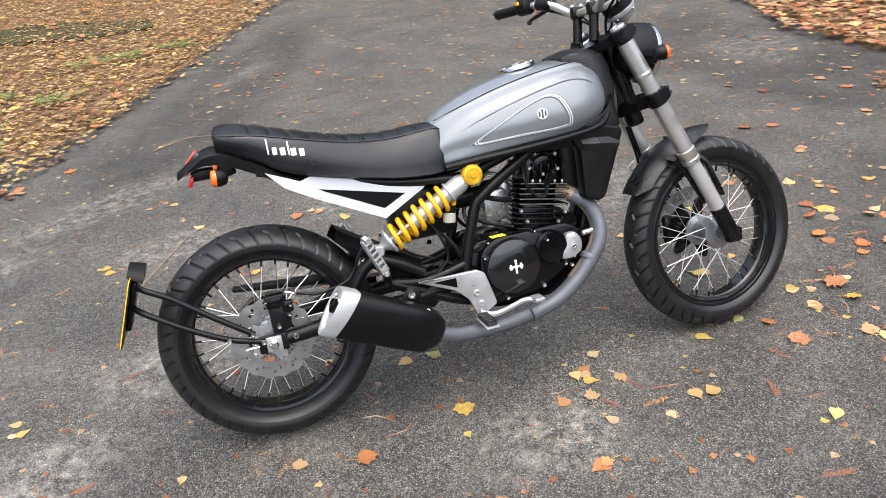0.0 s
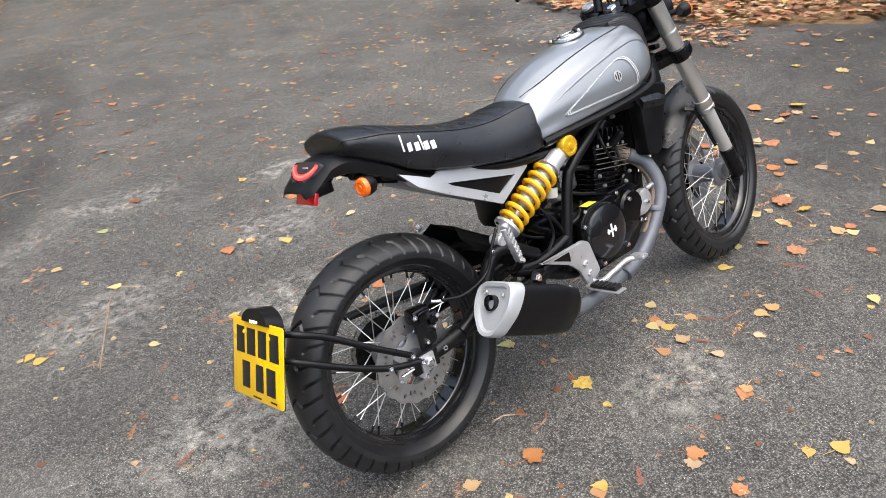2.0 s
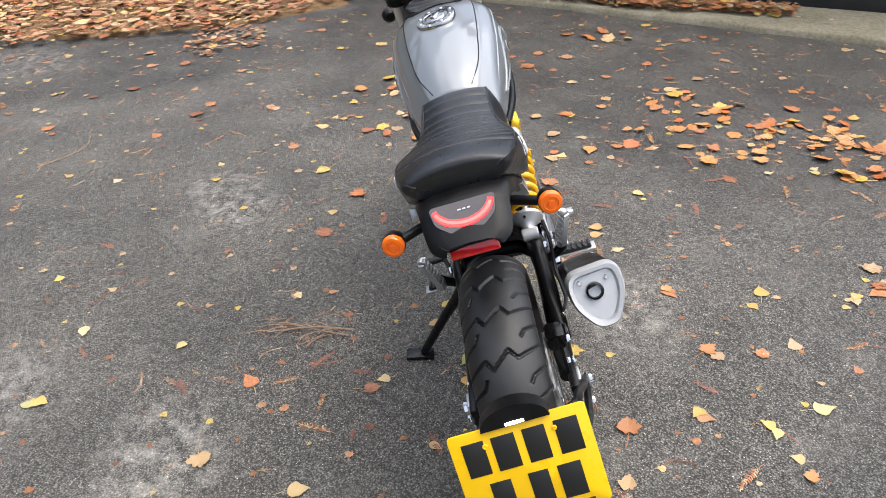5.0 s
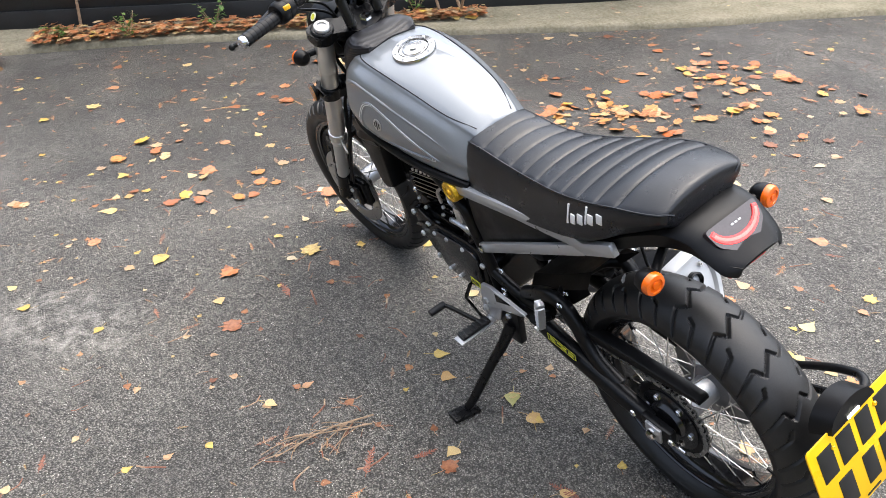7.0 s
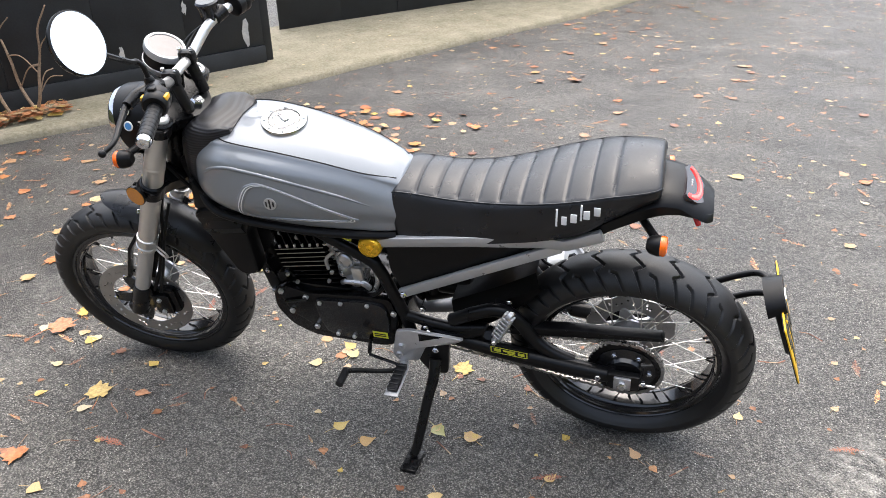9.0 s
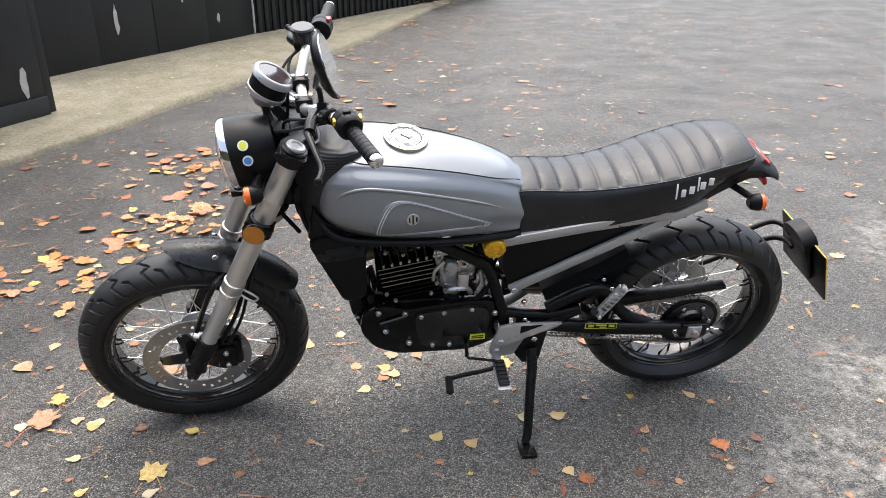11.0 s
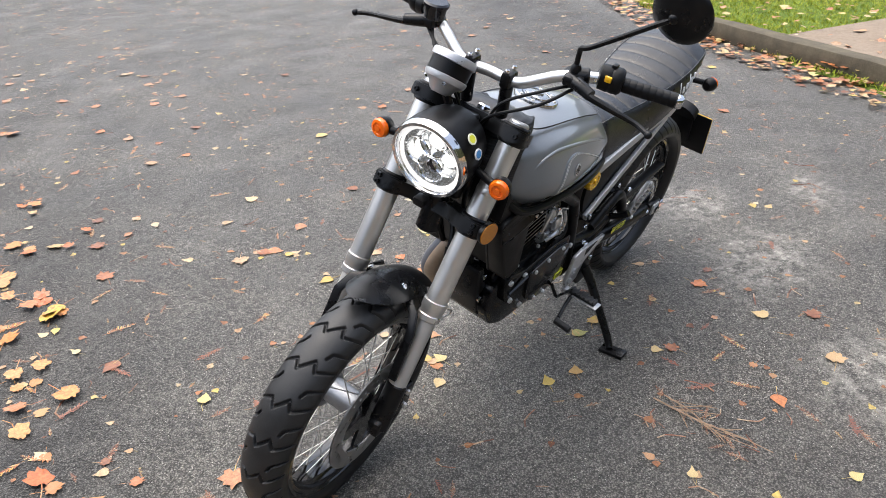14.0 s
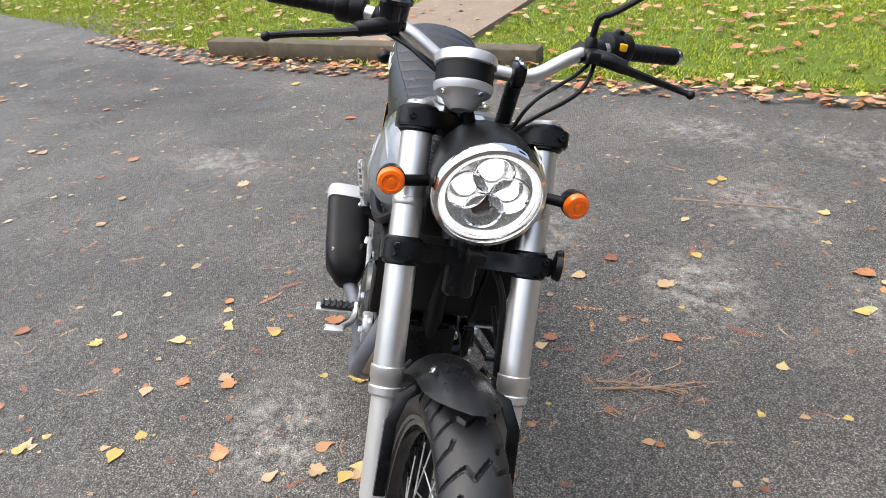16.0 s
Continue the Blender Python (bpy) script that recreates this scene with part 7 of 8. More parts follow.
bp("plate_arm", tube([(-0.05, -0.128, 0.372), (-0.15, -0.12, 0.445), (-0.24, -0.11, 0.515), (-0.30, -0.1, 0.55), (-0.325, -0.07, 0.558), (-0.33, -0.03, 0.555)], 0.0085, 40, 12), "frame_black", "black upper plate arm")
bp("plate_arm", tube([(-0.03, -0.128, 0.345), (-0.12, -0.122, 0.372), (-0.22, -0.115, 0.425), (-0.31, -0.1, 0.482), (-0.345, -0.07, 0.50), (-0.355, -0.03, 0.5)], 0.0085, 40, 12), "frame_black", "black lower plate arm")
bolts(bike, [((-0.055, -0.136, 0.374), (0, -1, 0)), ((-0.03, -0.136, 0.345), (0, -1, 0)), ((-0.12, -0.13, 0.372), (0, -1, 0))], 0.008, 0.007)

# foot controls
for s in (1, -1):
    y = s * 0.135
    shape = [(0.43, 0.415), (0.61, 0.415), (0.635, 0.40), (0.66, 0.30), (0.60, 0.265), (0.575, 0.33), (0.54, 0.365)] if s < 0 else [(0.418, 0.404), (0.569, 0.412), (0.61, 0.402), (0.632, 0.306), (0.617, 0.28), (0.556, 0.29), (0.53, 0.352), (0.437, 0.388)]
    fpz = prism(rounded(shape, 0.008), y - 0.006, y + 0.006, 0.003)
    plate_ = bp("footrest_plate", fpz, "alloy", "cast alloy footrest plate")
    bp("plate_slot", prism(rounded([(0.475, 0.405), (0.545, 0.405), (0.545, 0.375)], 0.003), y - 0.0068, y + 0.0068, 0), "engine_black", "dark cut-out", plate_)
    bolts(plate_, [((0.60, y + s * 0.006, 0.345), (0, s, 0)), ((0.61, y + s * 0.006, 0.31), (0, s, 0))], 0.011, 0.007, "alloy")
    # rider's peg
    p, q = Vector((0.605, s * 0.15, 0.268)), Vector((0.60, s * 0.255, 0.278))
    bm = rod(Vector((0.605, s * 0.13, 0.27)), p, 0.014, 14)
    peg = bp("footrest", bm, "alloy", "toothed steel footrest")
    bp("footrest_base", box((0.603, s * 0.204, 0.27), (0.04, 0.112, 0.004), 0.0015), "alloy", "toothed alloy edge", peg)
    bp("footrest_rubber", box((0.603, s * 0.2, 0.278), (0.031, 0.098, 0.011), 0.004), "rubber", "black rubber pad", peg)
    for k in range(6):
        bp("rubber_rib", box((0.603, s * (0.162 + k * 0.016), 0.285), (0.03, 0.008, 0.006), 0.002), "rubber", "", peg)
    # passenger peg, folded up
    a, b = (Vector((0.340, -0.16, 0.47)), Vector((0.292, -0.185, 0.59))) if s < 0 else (Vector((0.325, 0.158, 0.45)), Vector((0.275, 0.18, 0.572)))
    dd = (b - a).normalized()
    fm_ = along(a, dd)
    n_ = (b - a).length
    bm = rod(fm_ @ Vector((0, 0, -0.004)), fm_ @ Vector((0, 0, 0.02)), 0.011, 14)
    for u in (-0.011, 0.011):
        box((0, u, n_ / 2), (0.016, 0.006, n_ * 0.92), 0.002, fm_, bm)
    rod(fm_ @ Vector((0, -0.006, n_ - 0.008)), fm_ @ Vector((0, 0.006, n_ - 0.008)), 0.011, 12, bm)
    pp = bp("passenger_footrest", bm, "alloy", "folded cast alloy passenger footrest")
    for k in range(6):
        bp("tooth", box((0, 0, 0.022 + k * 0.0175), (0.02, 0.026, 0.007), 0.002, fm_), "alloy", "", pp)
    bolts(pp, [(a + Vector((0, s * 0.012, 0)), (0, s, 0))], 0.007, 0.006, "steel")
    bp("footrest_mount", tube([(0.35, s * 0.11, 0.43), (0.345, s * 0.14, 0.445), (0.34, s * 0.165, 0.468)], 0.012, 10, 10), "satin_black", "", pp)
bm = tube([(0.60, -0.15, 0.288), (0.64, -0.155, 0.272), (0.69, -0.165, 0.285), (0.735, -0.18, 0.302), (0.765, -0.2, 0.300)], [0.009, 0.009, 0.008, 0.008, 0.009], 24, 10)
bl = bp("brake_pedal", bm, "alloy", "cast alloy brake pedal")
bp("pedal_pad", box((0.765, -0.205, 0.307), (0.03, 0.05, 0.012), 0.004), "alloy", "", bl)
sl = bp("gear_lever", tube([(0.60, 0.165, 0.268), (0.66, 0.175, 0.262), (0.72, 0.19, 0.268), (0.758, 0.2, 0.268)], 0.007, 20, 10), "satin_black", "black gear lever")
bp("lever_rubber", rod((0.76, 0.195, 0.268), (0.762, 0.25, 0.266), 0.0115, 14), "rubber", "black rubber sleeve", sl)
bp("gear_linkage", tube([(0.612, 0.162, 0.288), (0.70, 0.152, 0.300)], 0.0045, None, 8, smooth=False), "satin_black", "", sl)
bp("gear_arm", tube([(0.70, 0.125, 0.335), (0.70, 0.15, 0.302)], 0.006, None, 8, smooth=False), "satin_black", "", sl)

# side stand
stand = bp("side_stand", tube([(0.505, 0.14, 0.31), (0.505, 0.175, 0.27), (0.515, 0.22, 0.22), (0.53, 0.30, 0.125), (0.54, 0.322, 0.098)], [0.017, 0.016, 0.0145, 0.0135, 0.0125], 24, 12), "satin_black", "black side stand holding the bike")
fm = bike.matrix_world.inverted()
foot_c = fm @ Vector((0.53, 0.285, 0.008))
bm = box((0, 0, 0), (0.046, 0.085, 0.013), 0.004, Matrix.Translation(foot_c) @ fm.to_3x3().to_4x4())
bp("stand_foot", bm, "satin_black", "flat stand foot on the tarmac", stand)
bp("stand_bracket", prism(rounded([(0.46, 0.38), (0.56, 0.38), (0.555, 0.29), (0.525, 0.245), (0.475, 0.25)], 0.012), 0.118, 0.138, 0.003), "satin_black", "black stand bracket", stand)
bolts(stand, [((0.505, 0.152, 0.285), (0, 1, 0)), ((0.50, 0.139, 0.35), (0, 1, 0))], 0.01, 0.008)


# ---- fallen leaves, twigs, litter, grass ----
def leaf_outline(kind, k):
    rnd = random.Random(k * 7 + len(kind))
    pts = []
    if kind == "maple":
        lobes = ((-155, 0.6), (-130, 0.66), (-112, 0.62), (-90, 0.8), (-72, 0.74), (-55, 0.64), (-38, 0.86), (-26, 0.82), (-13, 0.72), (-5, 0.92), (3, 0.98), (14, 0.72), (26, 0.84), (40, 0.8), (56, 0.66), (74, 0.78), (92, 0.76), (112, 0.6), (132, 0.64), (157, 0.58), (180, 0.3))
        squash, pull = rnd.uniform(0.7, 1.0), rnd.uniform(-0.2, 0.2)
        for a, r in lobes:
            a, r = radians(a + rnd.uniform(-5, 5)), r * rnd.uniform(0.8, 1.12)
            pts.append((r * math.cos(a), r * math.sin(a) * (squash + pull * math.copysign(1, a))))
    else:
        # a poplar leaf: broad shoulders, drawn-out tip, toothed rim
        wide, skew = rnd.uniform(0.7, 0.98), rnd.uniform(-0.15, 0.15)
        half = ((-0.55, 0.0), (-0.56, 0.26), (-0.42, 0.56), (-0.2, 0.74), (0.04, 0.68), (0.26, 0.5), (0.48, 0.32), (0.68, 0.17), (0.95, 0.03))
        side = [(x + rnd.uniform(-0.04, 0.04), y * wide * rnd.uniform(0.88, 1.08) + skew * x * 0.5) for x, y in half]
        other = [(x + rnd.uniform(-0.04, 0.04), -y * wide * rnd.uniform(0.88, 1.08) + skew * x * 0.5) for x, y in half[1:-1]]
        pts = (side + other[::-1])[::-1]
    return pts


def leaf_mesh(kind, size, k, material, bm=None, m=None):
    """A curled leaf with a stalk, or a feathery sprig."""
    own = bm is None
    bm = bm or bmesh.new()
    m = m or Matrix.Identity(4)
    rnd = random.Random(k)
    curl, tilt, fold = rnd.uniform(0.0, 0.4), rnd.uniform(-0.15, 0.15), rnd.uniform(-0.25, 0.35)

    def lift(x, y):
        return size * (curl * (x * x + y * y) * 0.45 + tilt * x * 0.5 + fold * abs(y) * 0.35 + 0.06)

    if kind == "plain":
        # a small bent leaf or flake
        n, wide, bend = 7, rnd.uniform(0.4, 0.8), rnd.uniform(-0.5, 0.6)
        rim = []
        for i in range(n):
            a = 2 * math.pi * i / n + rnd.uniform(-0.25, 0.25)
            r = rnd.choice((0.5, 0.75, 1.0, 1.15))
            x, y = r * math.cos(a), r * wide * math.sin(a)
            rim.append(bm.verts.new(m @ Vector((x * size, y * size, size * (0.08 + bend * y * y + 0.3 * abs(bend) * x * x + rnd.uniform(0, 0.12))))))
        c = bm.verts.new(m @ Vector((0, 0, size * 0.08)))
        for i in range(n):
            bm.faces.new((c, rim[i], rim[(i + 1) % n]))
    elif kind == "needle":
        # a thin bent twig
        k1, k2 = rnd.uniform(-0.3, 0.3), rnd.uniform(-0.4, 0.4)
        line = [(-1.0, 0.0), (-0.35, k1), (0.3, k1 * 0.6 + k2 * 0.3), (1.0, k2)]
        for (x, y), (x2, y2) in zip(line, line[1:]):
            w = size * 0.07
            q = [(x * size, y * size - w, size * 0.02), (x2 * size, y2 * size - w, size * 0.02), (x2 * size, y2 * size, size * 0.1), (x * size, y * size, size * 0.1), (x2 * size, y2 * size + w, size * 0.02), (x * size, y * size + w, size * 0.02)]
            v = [bm.verts.new(m @ Vector(p)) for p in q]
            bm.faces.new((v[0], v[1], v[2], v[3]))
            bm.faces.new((v[3], v[2], v[4], v[5]))
    elif kind == "sprig":
        n = 15
        spine = [(size * (-1 + 2.1 * i / n), size * 0.18 * math.sin(2.2 * i / n + k), 0) for i in range(n + 1)]
        for i in range(2, n):
            x, y, _ = spine[i]
            w = size * 0.3 * math.sin(math.pi * min(1, (i + 1.5) / (n + 1))) ** 0.6 * rnd.uniform(0.7, 1.15)
            for s in (1, -1):
                z = size * rnd.uniform(0.05, 0.14)
                w *= rnd.uniform(0.55, 1.05)
                q = [(x, y, z * 0.6), (x + size * 0.09, y, z * 0.6), (x + size * 0.2, y + s * w, z), (x + size * 0.12, y + s * w, z * 0.8)]
                f = [bm.verts.new(m @ Vector(v)) for v in (q if s > 0 else q[::-1])]
                bm.faces.new(f)
        for a, b in zip(spine, spine[1:]):
            q = [(a[0], a[1] - size * 0.015, size * 0.06), (b[0], b[1] - size * 0.015, size * 0.06), (b[0], b[1] + size * 0.015, size * 0.06), (a[0], a[1] + size * 0.015, size * 0.06)]
            bm.faces.new([bm.verts.new(m @ Vector(v)) for v in q])
    else:
        out = leaf_outline(kind, k)
        c = bm.verts.new(m @ Vector((0, 0, size * 0.05)))
        mid = [bm.verts.new(m @ Vector((x * 0.5 * size, y * 0.5 * size, lift(x * 0.5, y * 0.5)))) for x, y in out]
        rim = [bm.verts.new(m @ Vector((x * size, y * size, lift(x, y) + size * rnd.uniform(-0.04, 0.07)))) for x, y in out]
        for i in range(len(out)):
            j = (i + 1) % len(out)
            bm.faces.new((c, mid[i], mid[j]))
            bm.faces.new((mid[i], rim[i], rim[j], mid[j]))
        stalk = [(-0.2, 0), (-0.8, 0.08), (-1.5, 0.3 * rnd.uniform(-1, 1))]
        for (x, y), (x2, y2) in zip(stalk, stalk[1:]):
            w = size * 0.025
            q = [(x * size, y * size - w, size * 0.07), (x2 * size, y2 * size - w, size * 0.05), (x2 * size, y2 * size + w, size * 0.05), (x * size, y * size + w, size * 0.07)]
            bm.faces.new([bm.verts.new(m @ Vector(v)) for v in q])
    return finish(bm, "leaf", M[material], 50) if own else bm


yellow_spots_a = [(1.38, -0.12), (1.55, -0.07), (-0.71, 1.37), (-0.85, 0.24), (0.5, 0.14), (1.51, -0.6), (2.54, 0.65), (2.77, 0.7), (3.41, 1.42), (4.05, 2.59), (4.64, 3.15), (0.7, -0.79), (-0.3, 1.63), (0.39, 1.45), (-0.15, 2.23), (0.6, 2.24), (0.64, 1.06), (1.08, 1.65), (0.94, 1.82), (0.22, -0.81), (0.14, -0.66), (0.77, -0.84), (0.72, -1.13), (3.22, 2.55), (1.8, 2.14), (2.03, 1.27), (1.57, 1.06), (2.4, -0.45), (1.61, -1.37), (1.86, 1.25), (1.53, 0.09), (3.29, 0.98), (4.48, 0.93), (1.84, 0.03), (3.23, -0.07), (0.79, 0.2), (0.4, 0.14), (2.15, -1.13), (0.23, -0.48), (0.17, -0.65)]
yellow_spots_b = [(0.4, 1.42), (0.93, -0.19), (-0.69, 1.32), (0.9, -0.15)]
orange_spots_a = [(1.84, -0.1), (1.08, -0.43), (0.94, -0.13), (1.03, -0.21), (2.35, 0.44), (2.25, 0.14), (1.9, -0.3), (2.75, 1.15), (3.18, 1.37), (3.42, 1.81), (0.29, 1.55), (2.78, 1.17), (0.46, -0.6), (0.18, -0.28), (0.14, 0.87), (-0.01, -0.69), (-0.01, -0.24), (2.41, -0.27), (1.94, -0.75), (2.61, -0.67), (3.41, -1.15), (1.8, -1.12), (1.91, 0.88), (2.41, 0.17), (2.67, 0.01), (2.35, 0.6), (2.92, 0.77), (3.58, 0.11), (2.97, 0.68), (2.43, 0.04), (2.56, -1.65), (2.05, -1.39), (1.72, -1.67), (2.36, -2.43), (1.37, -2.1), (1.3, -2.62), (1.73, -2.67), (1.83, -1.98), (1.59, -1.95), (1.99, -0.61)]
orange_spots_b = [(1.84, -1.14), (1.98, -1.68), (1.83, -1.57), (1.71, -1.77), (1.58, -2.32), (1.86, -0.96), (2.12, -1.46), (1.82, -2.42), (1.72, -1.55), (2.17, -1.07), (2.17, -0.91), (0.49, -0.58), (0.9, -0.27), (0.82, -0.54), (-0.32, -0.88), (-0.81, -1.45), (-1.1, -1.45)]
sprig_spots_a = [(1.56, -0.3), (1.35, -0.79), (-0.51, 0.44), (1.05, -0.26), (-0.63, -0.1), (1.42, -0.44), (0.32, -0.53), (-0.38, 0.93), (-0.08, 1.38), (-0.13, 1.1), (0.21, 0.46), (-0.08, -0.48), (1.3, 1.55), (0.62, 1.37), (1.6, -0.95), (1.34, 0.21), (0.52, 0.59), (1.41, 0.46), (1.03, 1.32), (1.55, 0.87)]
sprig_spots_b = [(0.47, 0.46), (1.8, -0.88), (0.94, -0.32), (0.15, 0.24), (0.43, -1.25), (0.44, 1), (0.48, 1.23)]
pale_spots_a = [(0.4, 0.14), (1.25, -0.38), (1.2, -0.37), (0.91, -0.39), (1.83, 0.01), (-0.88, 0.3), (2.06, 0.01), (3.19, 2.58), (-0.55, 3.06), (-0.56, 2.01), (0.98, 3.26), (3.15, 2.37), (2.53, 0.73), (0.21, -0.49), (0.49, -0.84), (0.29, 1.57), (-0.43, 2.01), (-0.35, 1.09), (-0.06, 0.08), (0.25, 1.58), (0.43, 0.39), (0.74, 1.42), (1.08, -0.43), (1.99, 1.99), (1.91, 1.73), (1.49, 0.67), (1.6, 0.35), (1.85, 0.18), (0.51, 0.13), (2.86, 0.54), (2.15, 0.47), (3.13, -0.12), (0.92, -2), (0.9, -1.86), (1.96, -1.69), (2.56, 0.78), (3.14, 0.29), (1.84, -0.09), (1.53, 0.09), (1.95, -0.77)]
pale_spots_b = [(1.92, -0.34), (0.69, 0.24), (0.02, 0.59), (0.93, -0.16), (1, -0.07), (-0.88, 0.24), (-1.27, -0.28), (2.17, -0.9), (1.63, -1.18), (0.15, 0.24), (1.65, -1.38), (1.27, -2.32), (0.7, -1.12), (-0.1, -0.94), (0.01, -1.09), (0.05, -0.68), (0.9, 0.6), (0.81, -0.26), (0.89, 0.72), (-2.42, -0.78), (-1.72, -0.24), (-1.92, -0.61), (-0.94, -1.94), (-0.82, -1.46), (-1.2, -1.83), (-3.6, -2.54), (-1.82, -1.73)]

def scatter(name, spots, kind, sizes, material, label, group, seed):
    rnd = random.Random(seed)
    meshes = [leaf_mesh(kind, 1.0, k + seed, material) for k in range(5)]
    for x, y in spots:
        o = new(name, meshes[rnd.randrange(5)])
        s = rnd.uniform(*sizes)
        o.matrix_world = Matrix.Translation((x, y, 0.002)) @ Matrix.Rotation(rnd.uniform(0, 6.28), 4, "Z") @ Matrix.Diagonal((s, s, s * rnd.uniform(0.5, 1.0), 1))
        tagged(o, label, "leaf", group)


scatter("fallen_leaf", yellow_spots_a + yellow_spots_b, "oval", (0.028, 0.042), "leaf_yellow", "yellow fallen leaf lying on the tarmac", "yellow leaves on the tarmac", 11)
scatter("fallen_leaf", orange_spots_a + orange_spots_b, "maple", (0.027, 0.048), "leaf_orange", "curled orange maple leaf lying on the tarmac", "orange leaves on the tarmac", 31)
scatter("fallen_leaf", pale_spots_a + pale_spots_b, "oval", (0.024, 0.038), "leaf_pale", "pale buff fallen leaf lying on the tarmac", "pale leaves on the tarmac", 51)
scatter("fallen_sprig", sprig_spots_a + sprig_spots_b, "sprig", (0.026, 0.055), "leaf_sprig", "rust-red feathery conifer sprig on the tarmac", "rust sprigs on the tarmac", 71)


def in_poly(x, y, poly):
    inside = False
    for i in range(len(poly)):
        (x1, y1), (x2, y2) = poly[i], poly[i - 1]
        if (y1 > y) != (y2 > y) and x < (x2 - x1) * (y - y1) / (y2 - y1) + x1:
            inside = not inside
    return inside


def strew(name, poly, count, kinds, sizes, material, label, category, z=0.0, seed=1, rise=0.0, pick=None):
    """Uncounted small leaves over an outline, as one object."""
    rnd = random.Random(seed)
    verts, faces = [], []
    shapes = []
    for k in range(8):
        b = bmesh.new()
        leaf_mesh(kinds[k % len(kinds)], 1.0, k * 3 + seed, material, b)
        b.verts.index_update()
        shapes.append(([v.co.copy() for v in b.verts], [[v.index for v in f.verts] for f in b.faces]))
        b.free()
    xs, ys = [p[0] for p in poly], [p[1] for p in poly]
    made = 0
    while made < count:
        x, y = rnd.uniform(min(xs), max(xs)), rnd.uniform(min(ys), max(ys))
        if not in_poly(x, y, poly) or (pick and rnd.random() > pick(x, y)):
            made += 0.2
            continue
        made += 1
        s = rnd.uniform(*sizes)
        m = Matrix.Translation((x, y, z + rnd.uniform(0, rise))) @ Matrix.Rotation(rnd.uniform(0, 6.28), 4, "Z") @ Matrix.Rotation(rnd.uniform(-0.35, 0.35) * (1 if rise else 0.2), 4, "X") @ Matrix.Diagonal((s, s, s * 0.55, 1))
        vs, fs = shapes[rnd.randrange(8)]
        n = len(verts)
        verts += [tuple(m @ v) for v in vs]
        faces += [[n + i for i in f] for f in fs]
    me = bpy.data.meshes.new(name)
    me.from_pydata(verts, [], faces)
    me.materials.append(M[material])
    me.update()
    return tagged(new(name, me), label, category, kind="stuff")


ALL_ROAD = [(1.3, 10.6), (-0.3, 5.1), (-1.2, 2.7), (-2.2, 1.0), (-3.9, -1.8), (-6.5, -4.5), (-4, -9), (0.0, -8.5), (1.9, -4.5), (2.8, -3.0), (4.2, -1.0), (4.9, 0.2), (4.5, 2.0), (4.3, 3.4), (5.0, 8.0), (5.3, 10.6)]


def drift(x, y):
    """Leaves lie thicker towards the fence and along its drift lines."""
    base_ = 0.12 + 0.5 * max(0, min(1, (x * 0.86 - y * 0.5 - 0.6) / 2.5))
    return base_ * (0.35 + 1.3 * max(0, noise.noise(Vector((x * 1.1, y * 1.1, 3))) + 0.15))


strew("needle_litter", ALL_ROAD, 2000, ("needle", "needle", "sprig"), (0.012, 0.05), "needles", "thin dry twigs and needles strewn over the tarmac", "twigs", 0.001, 4)
strew("leaf_scraps", ALL_ROAD, 6800, ("oval", "oval", "sprig"), (0.006, 0.023), "scrap", "small leaf scraps scattered over the tarmac", "leaves", 0.002, 3)
strew("drifted_leaves", ALL_ROAD, 4400, ("maple", "oval", "sprig", "sprig"), (0.013, 0.058), "litter", "orange and brown leaves drifted over the tarmac", "leaves", 0.002, 5, 0.0, drift)
strew("distant_leaves", [(1.3, 10.6), (-0.3, 5.1), (-0.6, 3.6), (1.0, 2.2), (4.3, 2.2), (4.4, 3.4), (5.0, 8.0), (5.3, 10.6)], 800, ("oval", "maple"), (0.018, 0.042), "scrap", "scattered pale leaves on the far drive", "leaves", 0.002, 8)
strew("leaf_pile", [(4.2 + 0.38 * math.cos(a) * (1 + 0.25 * math.sin(3 * a)), 1.75 + 0.3 * math.sin(a)) for a in np.linspace(0, 6.28, 13)[:-1]], 260, ("plain", "needle", "sprig", "maple"), (0.015, 0.042), "litter", "heap of orange leaves on the tarmac", "leaves", 0.003, 13, 0.03)
CLUSTERS = ((1.72, -1.62, 12), (1.78, -1.95, 9), (1.98, -1.72, 7), (1.86, -2.41, 10), (1.35, -2.6, 7), (1.36, -2.12, 9), (1.8, -2.65, 6), (0.86, -3.8, 7), (2.33, -1.03, 13), (2.25, -1.3, 8),
            (2.09, -1.5, 7), (1.63, -1.62, 6), (1.9, -1.1, 8), (2.12, -2.45, 7), (1.95, -0.68, 4), (1.86, -0.15, 3), (2.4, 0.32, 5), (0.35, -7.6, 6), (2.9, 0.5, 4), (3.7, -0.9, 5), (1.74, -2.6, 6))
for k, (x, y, n) in enumerate(CLUSTERS):
    strew("leaf_pile", [(x + 0.27 * math.cos(a), y + 0.21 * math.sin(a)) for a in np.linspace(0, 6.28, 9)[:-1]], round(n * 1.15), ("maple", "maple", "maple", "oval", "sprig"), (0.03, 0.066), "fresh", "loose cluster of large orange leaves", "leaves", 0.003, 100 + k, 0.012)
strew("leaf_pile", [(2.5, -0.55), (2.3, -0.95), (1.85, -1.3), (1.6, -1.75), (1.75, -1.85), (2.15, -1.45), (2.6, -0.95)], 40, ("sprig", "sprig", "maple", "oval"), (0.02, 0.045), "fresh", "drift line of orange leaves and sprigs", "leaves", 0.003, 17, 0.012)

